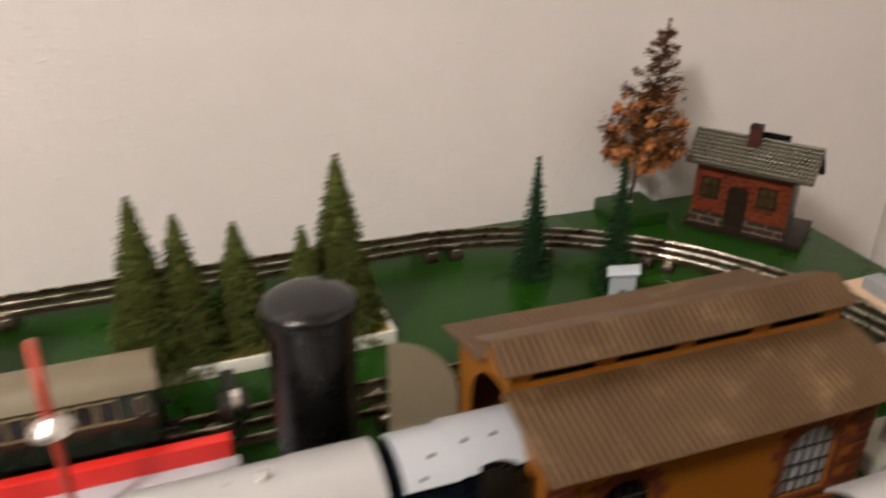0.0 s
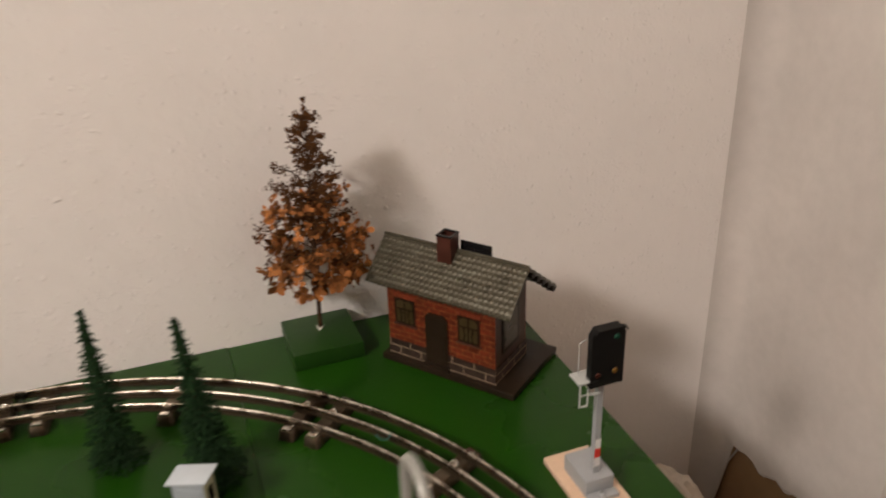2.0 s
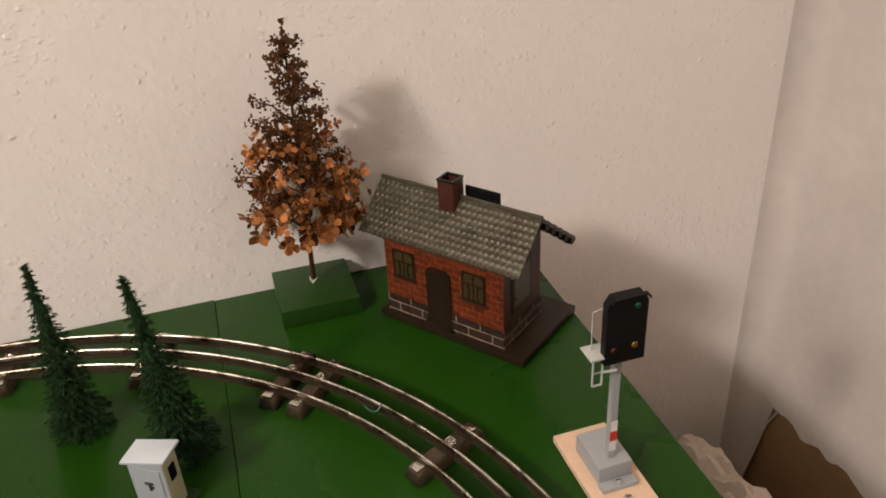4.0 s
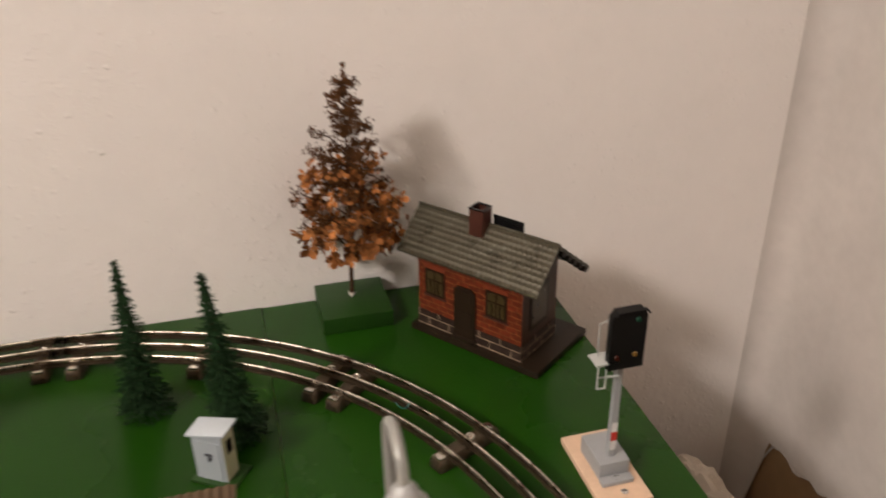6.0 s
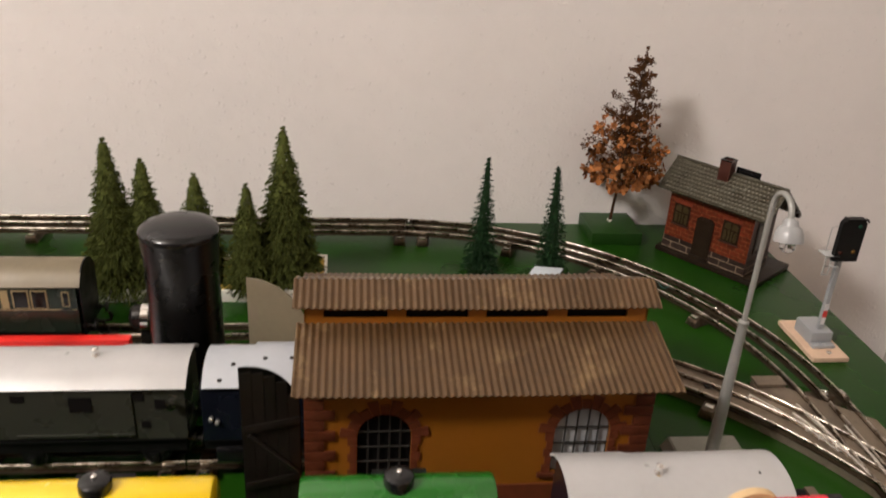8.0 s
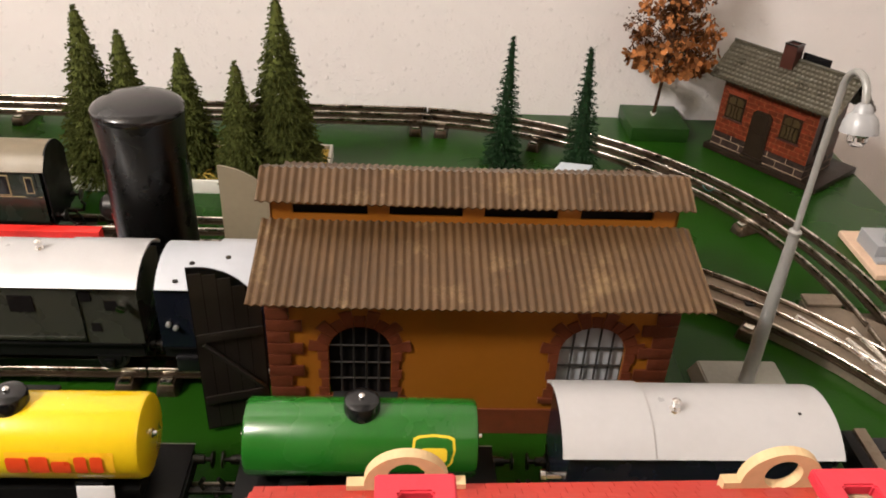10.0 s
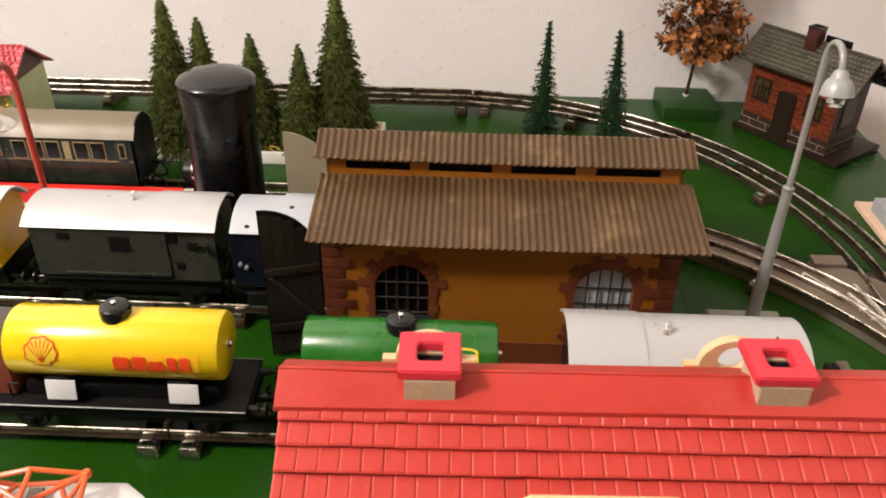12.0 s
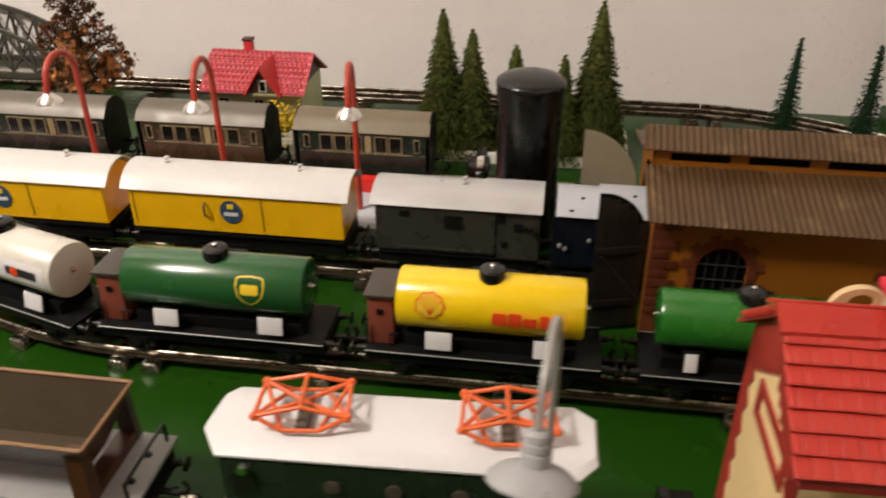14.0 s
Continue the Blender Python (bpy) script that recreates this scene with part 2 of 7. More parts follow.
def printed_brick(name, brick, joint, sx, sy, joint_size, bias=0.0):
    """Brickwork printed on tin."""
    m = bpy.data.materials.new(name)
    m.use_nodes = True
    nt = m.node_tree
    N, L = nt.nodes, nt.links
    p = N["Principled BSDF"]
    tc = N.new("ShaderNodeTexCoord")
    sep = N.new("ShaderNodeSeparateXYZ")
    L.new(tc.outputs["Object"], sep.inputs[0])
    ad = N.new("ShaderNodeMath")
    L.new(sep.outputs[0], ad.inputs[0])
    L.new(sep.outputs[1], ad.inputs[1])
    cb = N.new("ShaderNodeCombineXYZ")
    L.new(ad.outputs[0], cb.inputs[0])
    L.new(sep.outputs[2], cb.inputs[1])
    br = N.new("ShaderNodeTexBrick")
    L.new(cb.outputs[0], br.inputs["Vector"])
    br.inputs["Scale"].default_value = 1.0
    br.inputs["Brick Width"].default_value, br.inputs["Row Height"].default_value = sx, sy
    br.inputs["Mortar Size"].default_value, br.inputs["Mortar Smooth"].default_value = joint_size, 0.3
    br.inputs["Bias"].default_value = bias
    br.inputs["Color1"].default_value = (*brick, 1)
    br.inputs["Color2"].default_value = (*[c * 0.55 for c in brick], 1)
    br.inputs["Mortar"].default_value = (*joint, 1)
    nz = N.new("ShaderNodeTexNoise")
    nz.inputs["Scale"].default_value, nz.inputs["Detail"].default_value = 220.0, 5.0
    L.new(tc.outputs["Object"], nz.inputs["Vector"])
    mr = N.new("ShaderNodeMapRange")
    L.new(nz.outputs["Fac"], mr.inputs[0])
    mr.inputs[1].default_value, mr.inputs[2].default_value, mr.inputs[3].default_value, mr.inputs[4].default_value = 0.3, 0.7, 0.55, 1.35
    sc = N.new("ShaderNodeVectorMath")
    sc.operation = "SCALE"
    L.new(br.outputs["Color"], sc.inputs[0])
    L.new(mr.outputs[0], sc.inputs["Scale"])
    L.new(sc.outputs[0], p.inputs["Base Color"])
    p.inputs["Roughness"].default_value = 0.38
    return m


M_wall = plaster("wall_plaster", (0.80, 0.765, 0.735))
# same plaster with a lower white, to dim lamplight on the side wall
M_wall_e = plaster("wall_plaster_dimmed", (0.66, 0.625, 0.59))
M_ceiling = mat("ceiling_paint", (0.52, 0.48, 0.43), 0.9, var=0.03, scale=3)
M_low_bounce = mat("dark_low_bounce", (0.10, 0.055, 0.028), 0.6, var=0.25, scale=6)
M_wainscot = mat("brown_wood_wainscot", (0.26, 0.160, 0.078), 0.55, var=0.2, scale=7)
M_floor = mat("floor_boards", (0.22, 0.115, 0.050), 0.5, var=0.3, scale=8)
M_board = mat("green_board_paint", (0.0105, 0.049, 0.0027), 0.28, var=0.10, scale=6, bump=0.00008, bscale=340, rvar=0.03)
M_edge = mat("board_edge_wood", (0.35, 0.22, 0.11), 0.7, var=0.25, scale=60)
M_block = mat("green_block_paint", (0.0095, 0.042, 0.0028), 0.42, var=0.1, scale=20, bump=0.0002)
M_railweb = mat("rail_web_dark", (0.070, 0.051, 0.031), 0.45, 0.7, var=0.3, scale=60, wear=(0.05, 0.03, 0.018), wear_amount=0.5)
M_rail = mat("rail_tinplate", (0.46, 0.41, 0.35), 0.30, 1.0, var=0.3, scale=45, wear=(0.06, 0.040, 0.024), wear_amount=0.6, rvar=0.14)
M_sleeper = mat("sleeper_tin", (0.12, 0.095, 0.068), 0.38, 0.85, var=0.3, scale=80, wear=(0.09, 0.06, 0.035), wear_amount=0.5)
M_sleeper2 = mat("sleeper_nickel", (0.50, 0.47, 0.42), 0.24, 1.0, var=0.3, scale=90, wear=(0.16, 0.13, 0.10), wear_amount=0.4)
M_clip = mat("bright_clip", (0.75, 0.72, 0.66), 0.22, 1.0, var=0.2, scale=150)
M_plate = mat("turnout_plate", (0.235, 0.190, 0.140), 0.45, 0.6, var=0.2, scale=40, wear=(0.17, 0.12, 0.08), wear_amount=0.3)
M_black = mat("black_enamel", (0.007, 0.007, 0.0075), 0.20, var=0.3, scale=60)
M_drum = mat("black_drum_enamel", (0.004, 0.0038, 0.0035), 0.28, var=0.3, scale=40)
M_blackmat = mat("black_matt", (0.0052, 0.005, 0.0048), 0.42, var=0.3, scale=80, bump=0.0001)
M_soot = mat("dark_axle_steel", (0.024, 0.022, 0.020), 0.34, 0.6, var=0.3, scale=120)
M_chrome = mat("bright_nickel", (0.85, 0.83, 0.8), 0.12, 1.0, var=0.08, scale=100, rvar=0.05)
M_yellow = mat("yellow_gloss", (0.76, 0.535, 0.005), 0.20, var=0.05, scale=25, coat=0.5)
M_yellowvan = mat("van_yellow", (0.80, 0.45, 0.004), 0.34, var=0.06, scale=25)
M_green = mat("tank_green_dark", (0.015, 0.085, 0.022), 0.20, var=0.08, scale=25, coat=0.5)
M_green2 = mat("tank_green_bright", (0.015, 0.122, 0.011), 0.24, var=0.08, scale=25, coat=0.4)
M_white = mat("tank_white", (0.62, 0.60, 0.53), 0.28, var=0.05, scale=25, coat=0.4)
M_paper = mat("white_plate", (0.64, 0.63, 0.63), 0.6, var=0.05, scale=60)
M_cab = mat("brake_cabin_red", (0.23, 0.055, 0.030), 0.5, var=0.15, scale=70)
M_cabroof = mat("brake_cabin_roof", (0.058, 0.047, 0.039), 0.55, var=0.2, scale=70)
M_vanwhite = mat("van_roof_white", (0.58, 0.575, 0.555), 0.42, var=0.04, scale=30)
M_vansilver = mat("van_roof_silver", (0.48, 0.48, 0.48), 0.36, 0.25, var=0.05, scale=30)
M_locowhite = mat("cab_roof_pale", (0.44, 0.465, 0.50), 0.40, 0.1, var=0.05, scale=30)
M_vangrey = mat("van_body_grey", (0.034, 0.035, 0.027), 0.30, var=0.08, scale=40)
M_navy = mat("loco_body_navy", (0.006, 0.0075, 0.014), 0.25, var=0.2, scale=40)
# near-black standing in for the shade inside openings
M_void = mat("dark_opening", (0.006, 0.005, 0.005), 0.8, var=0.2, scale=40)
M_corr = mat("corrugated_brown", (0.089, 0.0485, 0.019), 0.38, 0.25, var=0.25, scale=22, wear=(0.19, 0.122, 0.055), wear_amount=0.28)
M_ochre = mat("ochre_tin", (0.25, 0.088, 0.0072), 0.38, var=0.07, scale=30)
M_brickp = mat("printed_brick_red", (0.105, 0.026, 0.010), 0.42, var=0.30, scale=130, island=0.35)
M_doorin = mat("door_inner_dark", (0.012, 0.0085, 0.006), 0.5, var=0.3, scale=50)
M_doorout = mat("door_leaf_khaki", (0.24, 0.20, 0.13), 0.5, var=0.12, scale=30)
M_pane = mat("frosted_pane", (0.42, 0.43, 0.44), 0.35, var=0.15, scale=90)
M_bar = mat("window_bar_dark", (0.028, 0.024, 0.02), 0.4, 0.3, var=0.2, scale=90)
M_redroof = mat("red_painted_wood", (0.43, 0.034, 0.023), 0.34, var=0.10, scale=16, bump=0.0003, bscale=160, wear=(0.46, 0.058, 0.043), wear_amount=0.25, coat=0.15)
M_redcap = mat("red_cap_paint", (0.58, 0.032, 0.052), 0.42, var=0.06, scale=30, bump=0.0002, bscale=200)
M_wood = mat("pale_plywood", (0.62, 0.45, 0.24), 0.6, var=0.16, scale=35, bump=0.0001, bscale=300)
M_woodgrey = mat("greyed_wood_block", (0.42, 0.33, 0.21), 0.65, var=0.2, scale=60)
M_cream = mat("cream_painted_wood", (0.66, 0.50, 0.25), 0.55, var=0.08, scale=25)
M_darkred = mat("dark_red_paint", (0.28, 0.025, 0.018), 0.45, var=0.15, scale=50)
M_lampgrey = mat("lamp_silver_grey", (0.31, 0.31, 0.29), 0.42, 0.3, var=0.10, scale=60)
M_shade = mat("lamp_shade_grey", (0.33, 0.335, 0.335), 0.35, 0.1, var=0.06, scale=60)
M_concrete = mat("grey_foot", (0.28, 0.28, 0.24), 0.6, var=0.15, scale=50)
M_platform = mat("platform_grey", (0.46, 0.48, 0.52), 0.5, var=0.1, scale=30)
M_redbar = mat("platform_red", (0.72, 0.025, 0.018), 0.35, var=0.05, scale=30)
M_redlamp = mat("lamp_red", (0.42, 0.050, 0.028), 0.35, var=0.12, scale=60)
M_silver = mat("lamp_shade_silver", (0.82, 0.80, 0.76), 0.22, 0.9, var=0.05, scale=60)
M_sigwood = mat("signal_base_wood", (0.62, 0.44, 0.31), 0.55, var=0.12, scale=45)
M_siggrey = mat("signal_grey_plastic", (0.30, 0.31, 0.32), 0.45, var=0.06, scale=60)
M_sigpale = mat("signal_pale_plastic", (0.40, 0.41, 0.40), 0.45, var=0.06, scale=60)
M_sigred = mat("signal_red_band", (0.55, 0.03, 0.02), 0.4, var=0.1, scale=80)
M_hutbrick = printed_brick("hut_brick_print", (0.145, 0.0245, 0.009), (0.175, 0.060, 0.023), 0.0105, 0.0052, 0.00045)
M_hutstone = printed_brick("hut_stone_print", (0.030, 0.018, 0.014), (0.30, 0.22, 0.15), 0.021, 0.0078, 0.0005, -0.3)
M_huttin = mat("hut_dark_tin", (0.017, 0.0105, 0.0060), 0.40, 0.0, var=0.25, scale=60)
M_hutroof = mat("hut_roof_tin", (0.054, 0.047, 0.029), 0.33, 0.35, var=0.22, scale=45, wear=(0.10, 0.10, 0.075), wear_amount=0.3)
M_hutchim = mat("hut_chimney_red", (0.055, 0.016, 0.010), 0.4, var=0.3, scale=90)
M_hutpane = mat("hut_window_print", (0.040, 0.027, 0.008), 0.35, var=0.3, scale=150)
M_hutgable = mat("hut_gable_dark", (0.040, 0.019, 0.011), 0.4, var=0.35, scale=70)
M_lintel = mat("hut_lintel_print", (0.15, 0.026, 0.0095), 0.4, var=0.3, scale=150, island=0.3)
M_outhouse = mat("outhouse_pale_blue", (0.33, 0.37, 0.40), 0.5, var=0.06, scale=60)
M_outroof = mat("outhouse_roof", (0.45, 0.50, 0.54), 0.5, var=0.06, scale=60)
M_outside = mat("outhouse_side", (0.42, 0.40, 0.27), 0.5, var=0.1, scale=60)
M_fir = mat("fir_flock_olive", (0.086, 0.102, 0.024), 0.95, var=0.4, scale=140, island=0.28)
M_fir2 = mat("fir_bristle_green", (0.0125, 0.037, 0.0115), 0.85, var=0.3, scale=120, island=0.45)
M_trunk = mat("twig_brown", (0.048, 0.022, 0.010), 0.8, var=0.3, scale=200)
M_petal = mat("dried_petal", (0.285, 0.110, 0.034), 0.75, var=0.3, scale=160, island=0.75)
M_bud = mat("dried_bud", (0.080, 0.033, 0.0105), 0.85, var=0.3, scale=200, island=0.5)
M_sand = mat("yellow_sawdust", (0.52, 0.36, 0.055), 0.95, var=0.4, scale=220, bump=0.0015, bscale=500)
M_kerb = mat("white_kerb", (0.72, 0.70, 0.62), 0.6, var=0.1, scale=60)
M_coachgreen = mat("coach_green", (0.016, 0.025, 0.017), 0.26, var=0.15, scale=50)
M_coachbrown = mat("coach_brown", (0.052, 0.038, 0.019), 0.28, var=0.15, scale=50)
M_coachroof = mat("coach_roof_khaki", (0.165, 0.135, 0.085), 0.45, 0.1, var=0.12, scale=30)
M_coachroof2 = mat("coach_roof_grey", (0.125, 0.11, 0.085), 0.42, 0.15, var=0.12, scale=30)
M_cream2 = mat("coach_cream_print", (0.32, 0.255, 0.13), 0.4, var=0.12, scale=80)
M_glassdark = mat("coach_window_dark", (0.008, 0.007, 0.006), 0.15, var=0.2, scale=80)
M_houseroof = printed_brick("house_roof_tile_print", (0.60, 0.036, 0.052), (0.66, 0.17, 0.19), 0.0052, 0.0048, 0.0006, 0.4)
M_housewall = mat("house_wall_pale_green", (0.46, 0.50, 0.27), 0.5, var=0.12, scale=60)
M_housered = mat("house_gable_red", (0.60, 0.035, 0.035), 0.4, var=0.06, scale=60)
M_housebrown = mat("house_gable_brown", (0.10, 0.045, 0.025), 0.5, var=0.2, scale=80)
M_housewhite = mat("house_white", (0.68, 0.66, 0.55), 0.5, var=0.08, scale=80)
M_blue = mat("blue_flock", (0.02, 0.05, 0.22), 0.9, var=0.3, scale=150, island=0.4)
M_bush = mat("yellow_bush_flock", (0.62, 0.44, 0.025), 0.95, var=0.3, scale=150, island=0.4)
M_bridge = mat("bridge_grey_tin", (0.085, 0.080, 0.065), 0.4, 0.3, var=0.25, scale=60)
M_locogreen = mat("loco_dark_green", (0.011, 0.019, 0.010), 0.26, var=0.15, scale=50)
M_locoroof = mat("loco_roof_white", (0.60, 0.605, 0.61), 0.45, var=0.04, scale=30)
M_panto = mat("pantograph_orange", (0.66, 0.120, 0.025), 0.4, var=0.08, scale=80)
M_pantofoot = mat("pantograph_foot_grey", (0.085, 0.068, 0.05), 0.5, 0.2, var=0.15, scale=80)
M_hopper = mat("hopper_brown", (0.062, 0.019, 0.0068), 0.36, var=0.15, scale=50)
M_rim = mat("worn_tan_rim", (0.24, 0.125, 0.050), 0.5, var=0.25, scale=90)
M_hopperin = mat("hopper_inside_brown", (0.058, 0.043, 0.026), 0.6, var=0.15, scale=50)
M_deck = mat("deck_pale_grey", (0.31, 0.31, 0.30), 0.45, var=0.06, scale=50)
M_logored = mat("mark_red", (0.68, 0.060, 0.012), 0.35, var=0.06, scale=80)
M_logoyel = mat("mark_yellow", (0.76, 0.54, 0.03), 0.35, var=0.06, scale=80)
M_logoblue = mat("mark_blue", (0.035, 0.07, 0.12), 0.35, var=0.1, scale=80)
M_strip = mat("orange_yellow_strip", (0.80, 0.44, 0.012), 0.35, var=0.06, scale=80)
M_ink = mat("mark_dark", (0.02, 0.02, 0.025), 0.4, var=0.1, scale=80)
M_lining = mat("door_line_dark", (0.17, 0.085, 0.006), 0.5, var=0.1, scale=80)
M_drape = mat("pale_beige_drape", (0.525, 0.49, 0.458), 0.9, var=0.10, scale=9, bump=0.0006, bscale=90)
M_cloth = mat("pale_mottled_cloth", (0.50, 0.45, 0.41), 0.9, var=0.12, scale=12, bump=0.006, bscale=30)
M_carton = mat("pale_carton", (0.50, 0.43, 0.36), 0.8, var=0.15, scale=25)
M_teal = mat("teal_wire_sheath", (0.02, 0.11, 0.095), 0.4, var=0.05, scale=80)
M_bulb = bpy.data.materials.new("bulb_glass")
M_bulb.use_nodes = True
M_bulb.node_tree.nodes["Principled BSDF"].inputs["Transmission Weight"].default_value = 1.0
M_bulb.node_tree.nodes["Principled BSDF"].inputs["Roughness"].default_value = 0.03

M_green_lens = mat("green_lens", (0.012, 0.055, 0.034), 0.2, var=0.1, scale=80)
M_amber_lens = mat("amber_lens", (0.14, 0.075, 0.014), 0.2, var=0.1, scale=80)
M_red_lens = mat("red_lens", (0.045, 0.008, 0.004), 0.2, var=0.1, scale=80)

# gloss of paints and of matt, fibrous or printed surfaces
for m_, gloss in ((M_board, 0.15), (M_drum, 0.4), (M_void, 0.08), (M_blackmat, 0.16), (M_huttin, 0.2), (M_hutgable, 0.25),
                  (M_petal, 0.15), (M_bud, 0.12), (M_trunk, 0.15), (M_fir, 0.12), (M_fir2, 0.2), (M_hutbrick, 0.3), (M_hutstone, 0.3), (M_hopperin, 0.15), (M_sigpale, 0.2)):
    m_.node_tree.nodes["Principled BSDF"].inputs["Specular IOR Level"].default_value = gloss

# ---- the room ----
X0, X1, Y0, Y1, ZF, ZC = -2.9, 1.046, -2.8, 0.826, -0.76, 2.0


def wall(name, b, label, material=M_wall):
    return tagged(part(name, box(B(), *b), material, smooth=False), label, "wall", kind="structure")


wall("wall_north", (X0 - 0.1, X1 + 0.1, Y1, Y1 + 0.1, ZF, ZC), "warm white rough plaster wall behind the layout board")
wall("wall_east", (X1, X1 + 0.1, Y0, Y1, ZF, ZC), "white plaster wall beside the layout board, colour dimmed against bright lamplight", M_wall_e)
# south and west walls are unseen; their dark brown holds down bounced light
wall("wall_south", (X0, X1, Y0 - 0.1, Y0, ZF, ZC), "unseen dark wall closing the room, to cut bounced light", M_low_bounce)
wall("wall_west", (X0 - 0.1, X0, Y0 - 0.1, Y1, ZF, ZC), "unseen dark wall closing the room, to cut bounced light", M_low_bounce)
tagged(part("floor", box(B(), X0 - 0.1, X1 + 0.1, Y0 - 0.1, Y1 + 0.1, ZF - 0.1, ZF), M_floor, smooth=False), "dark brown wooden floor of the room", "floor", kind="structure")
tagged(part("ceiling", box(B(), X0 - 0.1, X1 + 0.1, Y0 - 0.1, Y1 + 0.1, ZC, ZC + 0.1), M_ceiling, smooth=False), "plain pale painted ceiling of the room", "ceiling", kind="structure")

tagged(part("trim", box(B(), X1 - 0.006, X1 - 0.0005, Y0 + 0.001, Y1 - 0.001, ZF, -0.08, 0.001), M_wainscot), "brown wooden wainscot along the foot of the side wall", "wainscot", kind="structure")

# ---- the layout board: two painted sheets with an open joint, on trestle legs ----
BX0, BX1, BXS, BY0, BY1 = -1.45, 0.742, 0.4745, -0.50, 0.8235
board = thing("layout_board", "glossy green painted plywood board carrying the toy railway", "board", kind="structure")
part("board_sheet", box(B(), BX0, BXS - 0.00015, BY0, BY1, -0.018, 0.0, 0.0006), M_board, board)
part("board_sheet", box(B(), BXS + 0.00015, BX1, BY0, BY1 - 0.0008, -0.018, -0.0003, 0.0006), M_board, board)
for x in (BX0 + 0.05, BX1 - 0.05):
    for y in (BY0 + 0.05, BY1 - 0.05):
        part("leg", box(B(), x - 0.03, x + 0.03, y - 0.03, y + 0.03, ZF, -0.0181, 0.002), M_edge, board, "plain wooden leg")

# pale mottled cloth hanging on the east wall, and the rim of a carton beside the board
def cloth_at(u, v):
    y = 0.560 - 0.40 * u
    z = -0.62 + 0.58 * v
    return (1.006 - 0.010 * noise.noise((y * 12, z * 4, 1.3)) - 0.005 * noise.noise((y * 40, z * 30, 4.0)) - 0.018 * u, y, z)


tagged(part("hanging_cloth", hung(B(), cloth_at, 40, 44, 0.004), M_cloth), "pale mottled crumpled cloth hanging on the wall", "cloth")


def bag_at(u, v):
    """The crumpled mouth of a paper bag: a folded rim that runs beside the board edge."""
    y = 0.652 - 0.24 * u
    x = 0.798 + 0.040 * u + 0.052 * v + 0.006 * noise.noise((y * 30, v * 2, 2.0))
    z = -0.138 + 0.020 * math.sin(math.pi * v) + 0.012 * noise.noise((y * 34, v * 3.5, 8.0)) + 0.006 * noise.noise((y * 90, v * 9, 5.0))
    return (x, y, z)


def drape_at(u, v):
    """A thin drape on the side wall, rounding the corner of the room, with shallow folds and a wavy hem over the wainscot."""
    r, s = 0.030, 0.80 * u
    if s < r * 1.5708:
        c = (X1 - 0.011 - r + r * math.sin(s / r), Y1 + 0.0003 - r + r * math.cos(s / r))
    else:
        c = (X1 - 0.011, Y1 + 0.0003 - r - (s - r * 1.5708))
    y = c[1] - 0.4 * c[0]
    fold = min(1.0, s / 0.10)
    low = -0.262 - 0.32 * max(0.0, 1 - s / 0.06) + 0.016 * noise.noise((y * 17, 0.3, 5.0)) + 0.009 * noise.noise((y * 45, 2.3, 1.0))
    z = low + (ZC - 0.03 - low) * v ** 1.6
    return (c[0] - fold * (0.0045 * noise.noise((y * 10, z * 1.5, 0.7)) + 0.0013 * noise.noise((y * 27, z * 6.0, 3.0))), c[1], z)


drape = thing("drape", "pale beige drape hanging on the side wall over brown wainscot", "curtain")
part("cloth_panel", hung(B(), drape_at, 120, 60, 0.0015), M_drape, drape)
part("hem", tube(B(), [Vector(drape_at(i / 60, 0.0)) + Vector((0.0008, 0, 0.001)) for i in range(61)], 0.0014, 6), M_drape, drape, "wavy sewn hem")
bag = thing("paper_bag", "pale crumpled paper bag standing open under the board edge", "paper bag")
part("rim", sheet(B(), bag_at, 44, 18, 0.0012), M_carton, bag, "folded crumpled rim", sharp=0.5)
bm = B()
prism(bm, [(0.806, 0.650), (0.845, 0.415), (0.885, 0.415), (0.846, 0.650)], "z", ZF, -0.165)
part("bag_body", bm, M_carton, bag)

# ---- tracks ----
GAUGE, RAIL_H = 0.0350, 0.0150
WEB = [(-0.0024, 0.0088), (-0.0025, 0.0094), (-0.0020, 0.0094), (-0.0006, 0.0092), (-0.0006, 0.0122), (0.0006, 0.0122), (0.0006, 0.0092), (0.0020, 0.0094), (0.0025, 0.0094), (0.0024, 0.0088)]
HEAD = [(-0.0006, 0.0119), (-0.0008, 0.0126), (-0.0011, 0.0137), (-0.0008, 0.0147), (0.0, 0.0151), (0.0008, 0.0147), (0.0011, 0.0137), (0.0008, 0.0126), (0.0006, 0.0119)]


def arc(cx, cy, r, a0, a1, n):
    return [(cx + r * math.cos(radians(a0 + (a1 - a0) * i / n)), cy + r * math.sin(radians(a0 + (a1 - a0) * i / n))) for i in range(n + 1)]


def rail_mesh(bm, pts, off, RAIL):
    """A tin rail beside a line of points."""
    pts = [Vector(p) for p in pts]
    rows = []
    for i, p in enumerate(pts):
        d = (pts[min(i + 1, len(pts) - 1)] - pts[max(i - 1, 0)]).normalized()
        nrm = Vector((-d.y, d.x))
        rows.append([bm.verts.new((*(p + (off + a) * nrm), z)) for a, z in RAIL])
    for a, b in zip(rows, rows[1:]):
        for k in range(len(RAIL)):
            kk = (k + 1) % len(RAIL)
            bm.faces.new((a[k], a[kk], b[kk], b[k]))
    bm.faces.new(rows[0][::-1])
    bm.faces.new(rows[-1])
    bmesh.ops.recalc_face_normals(bm, faces=bm.faces[:])
    return bm


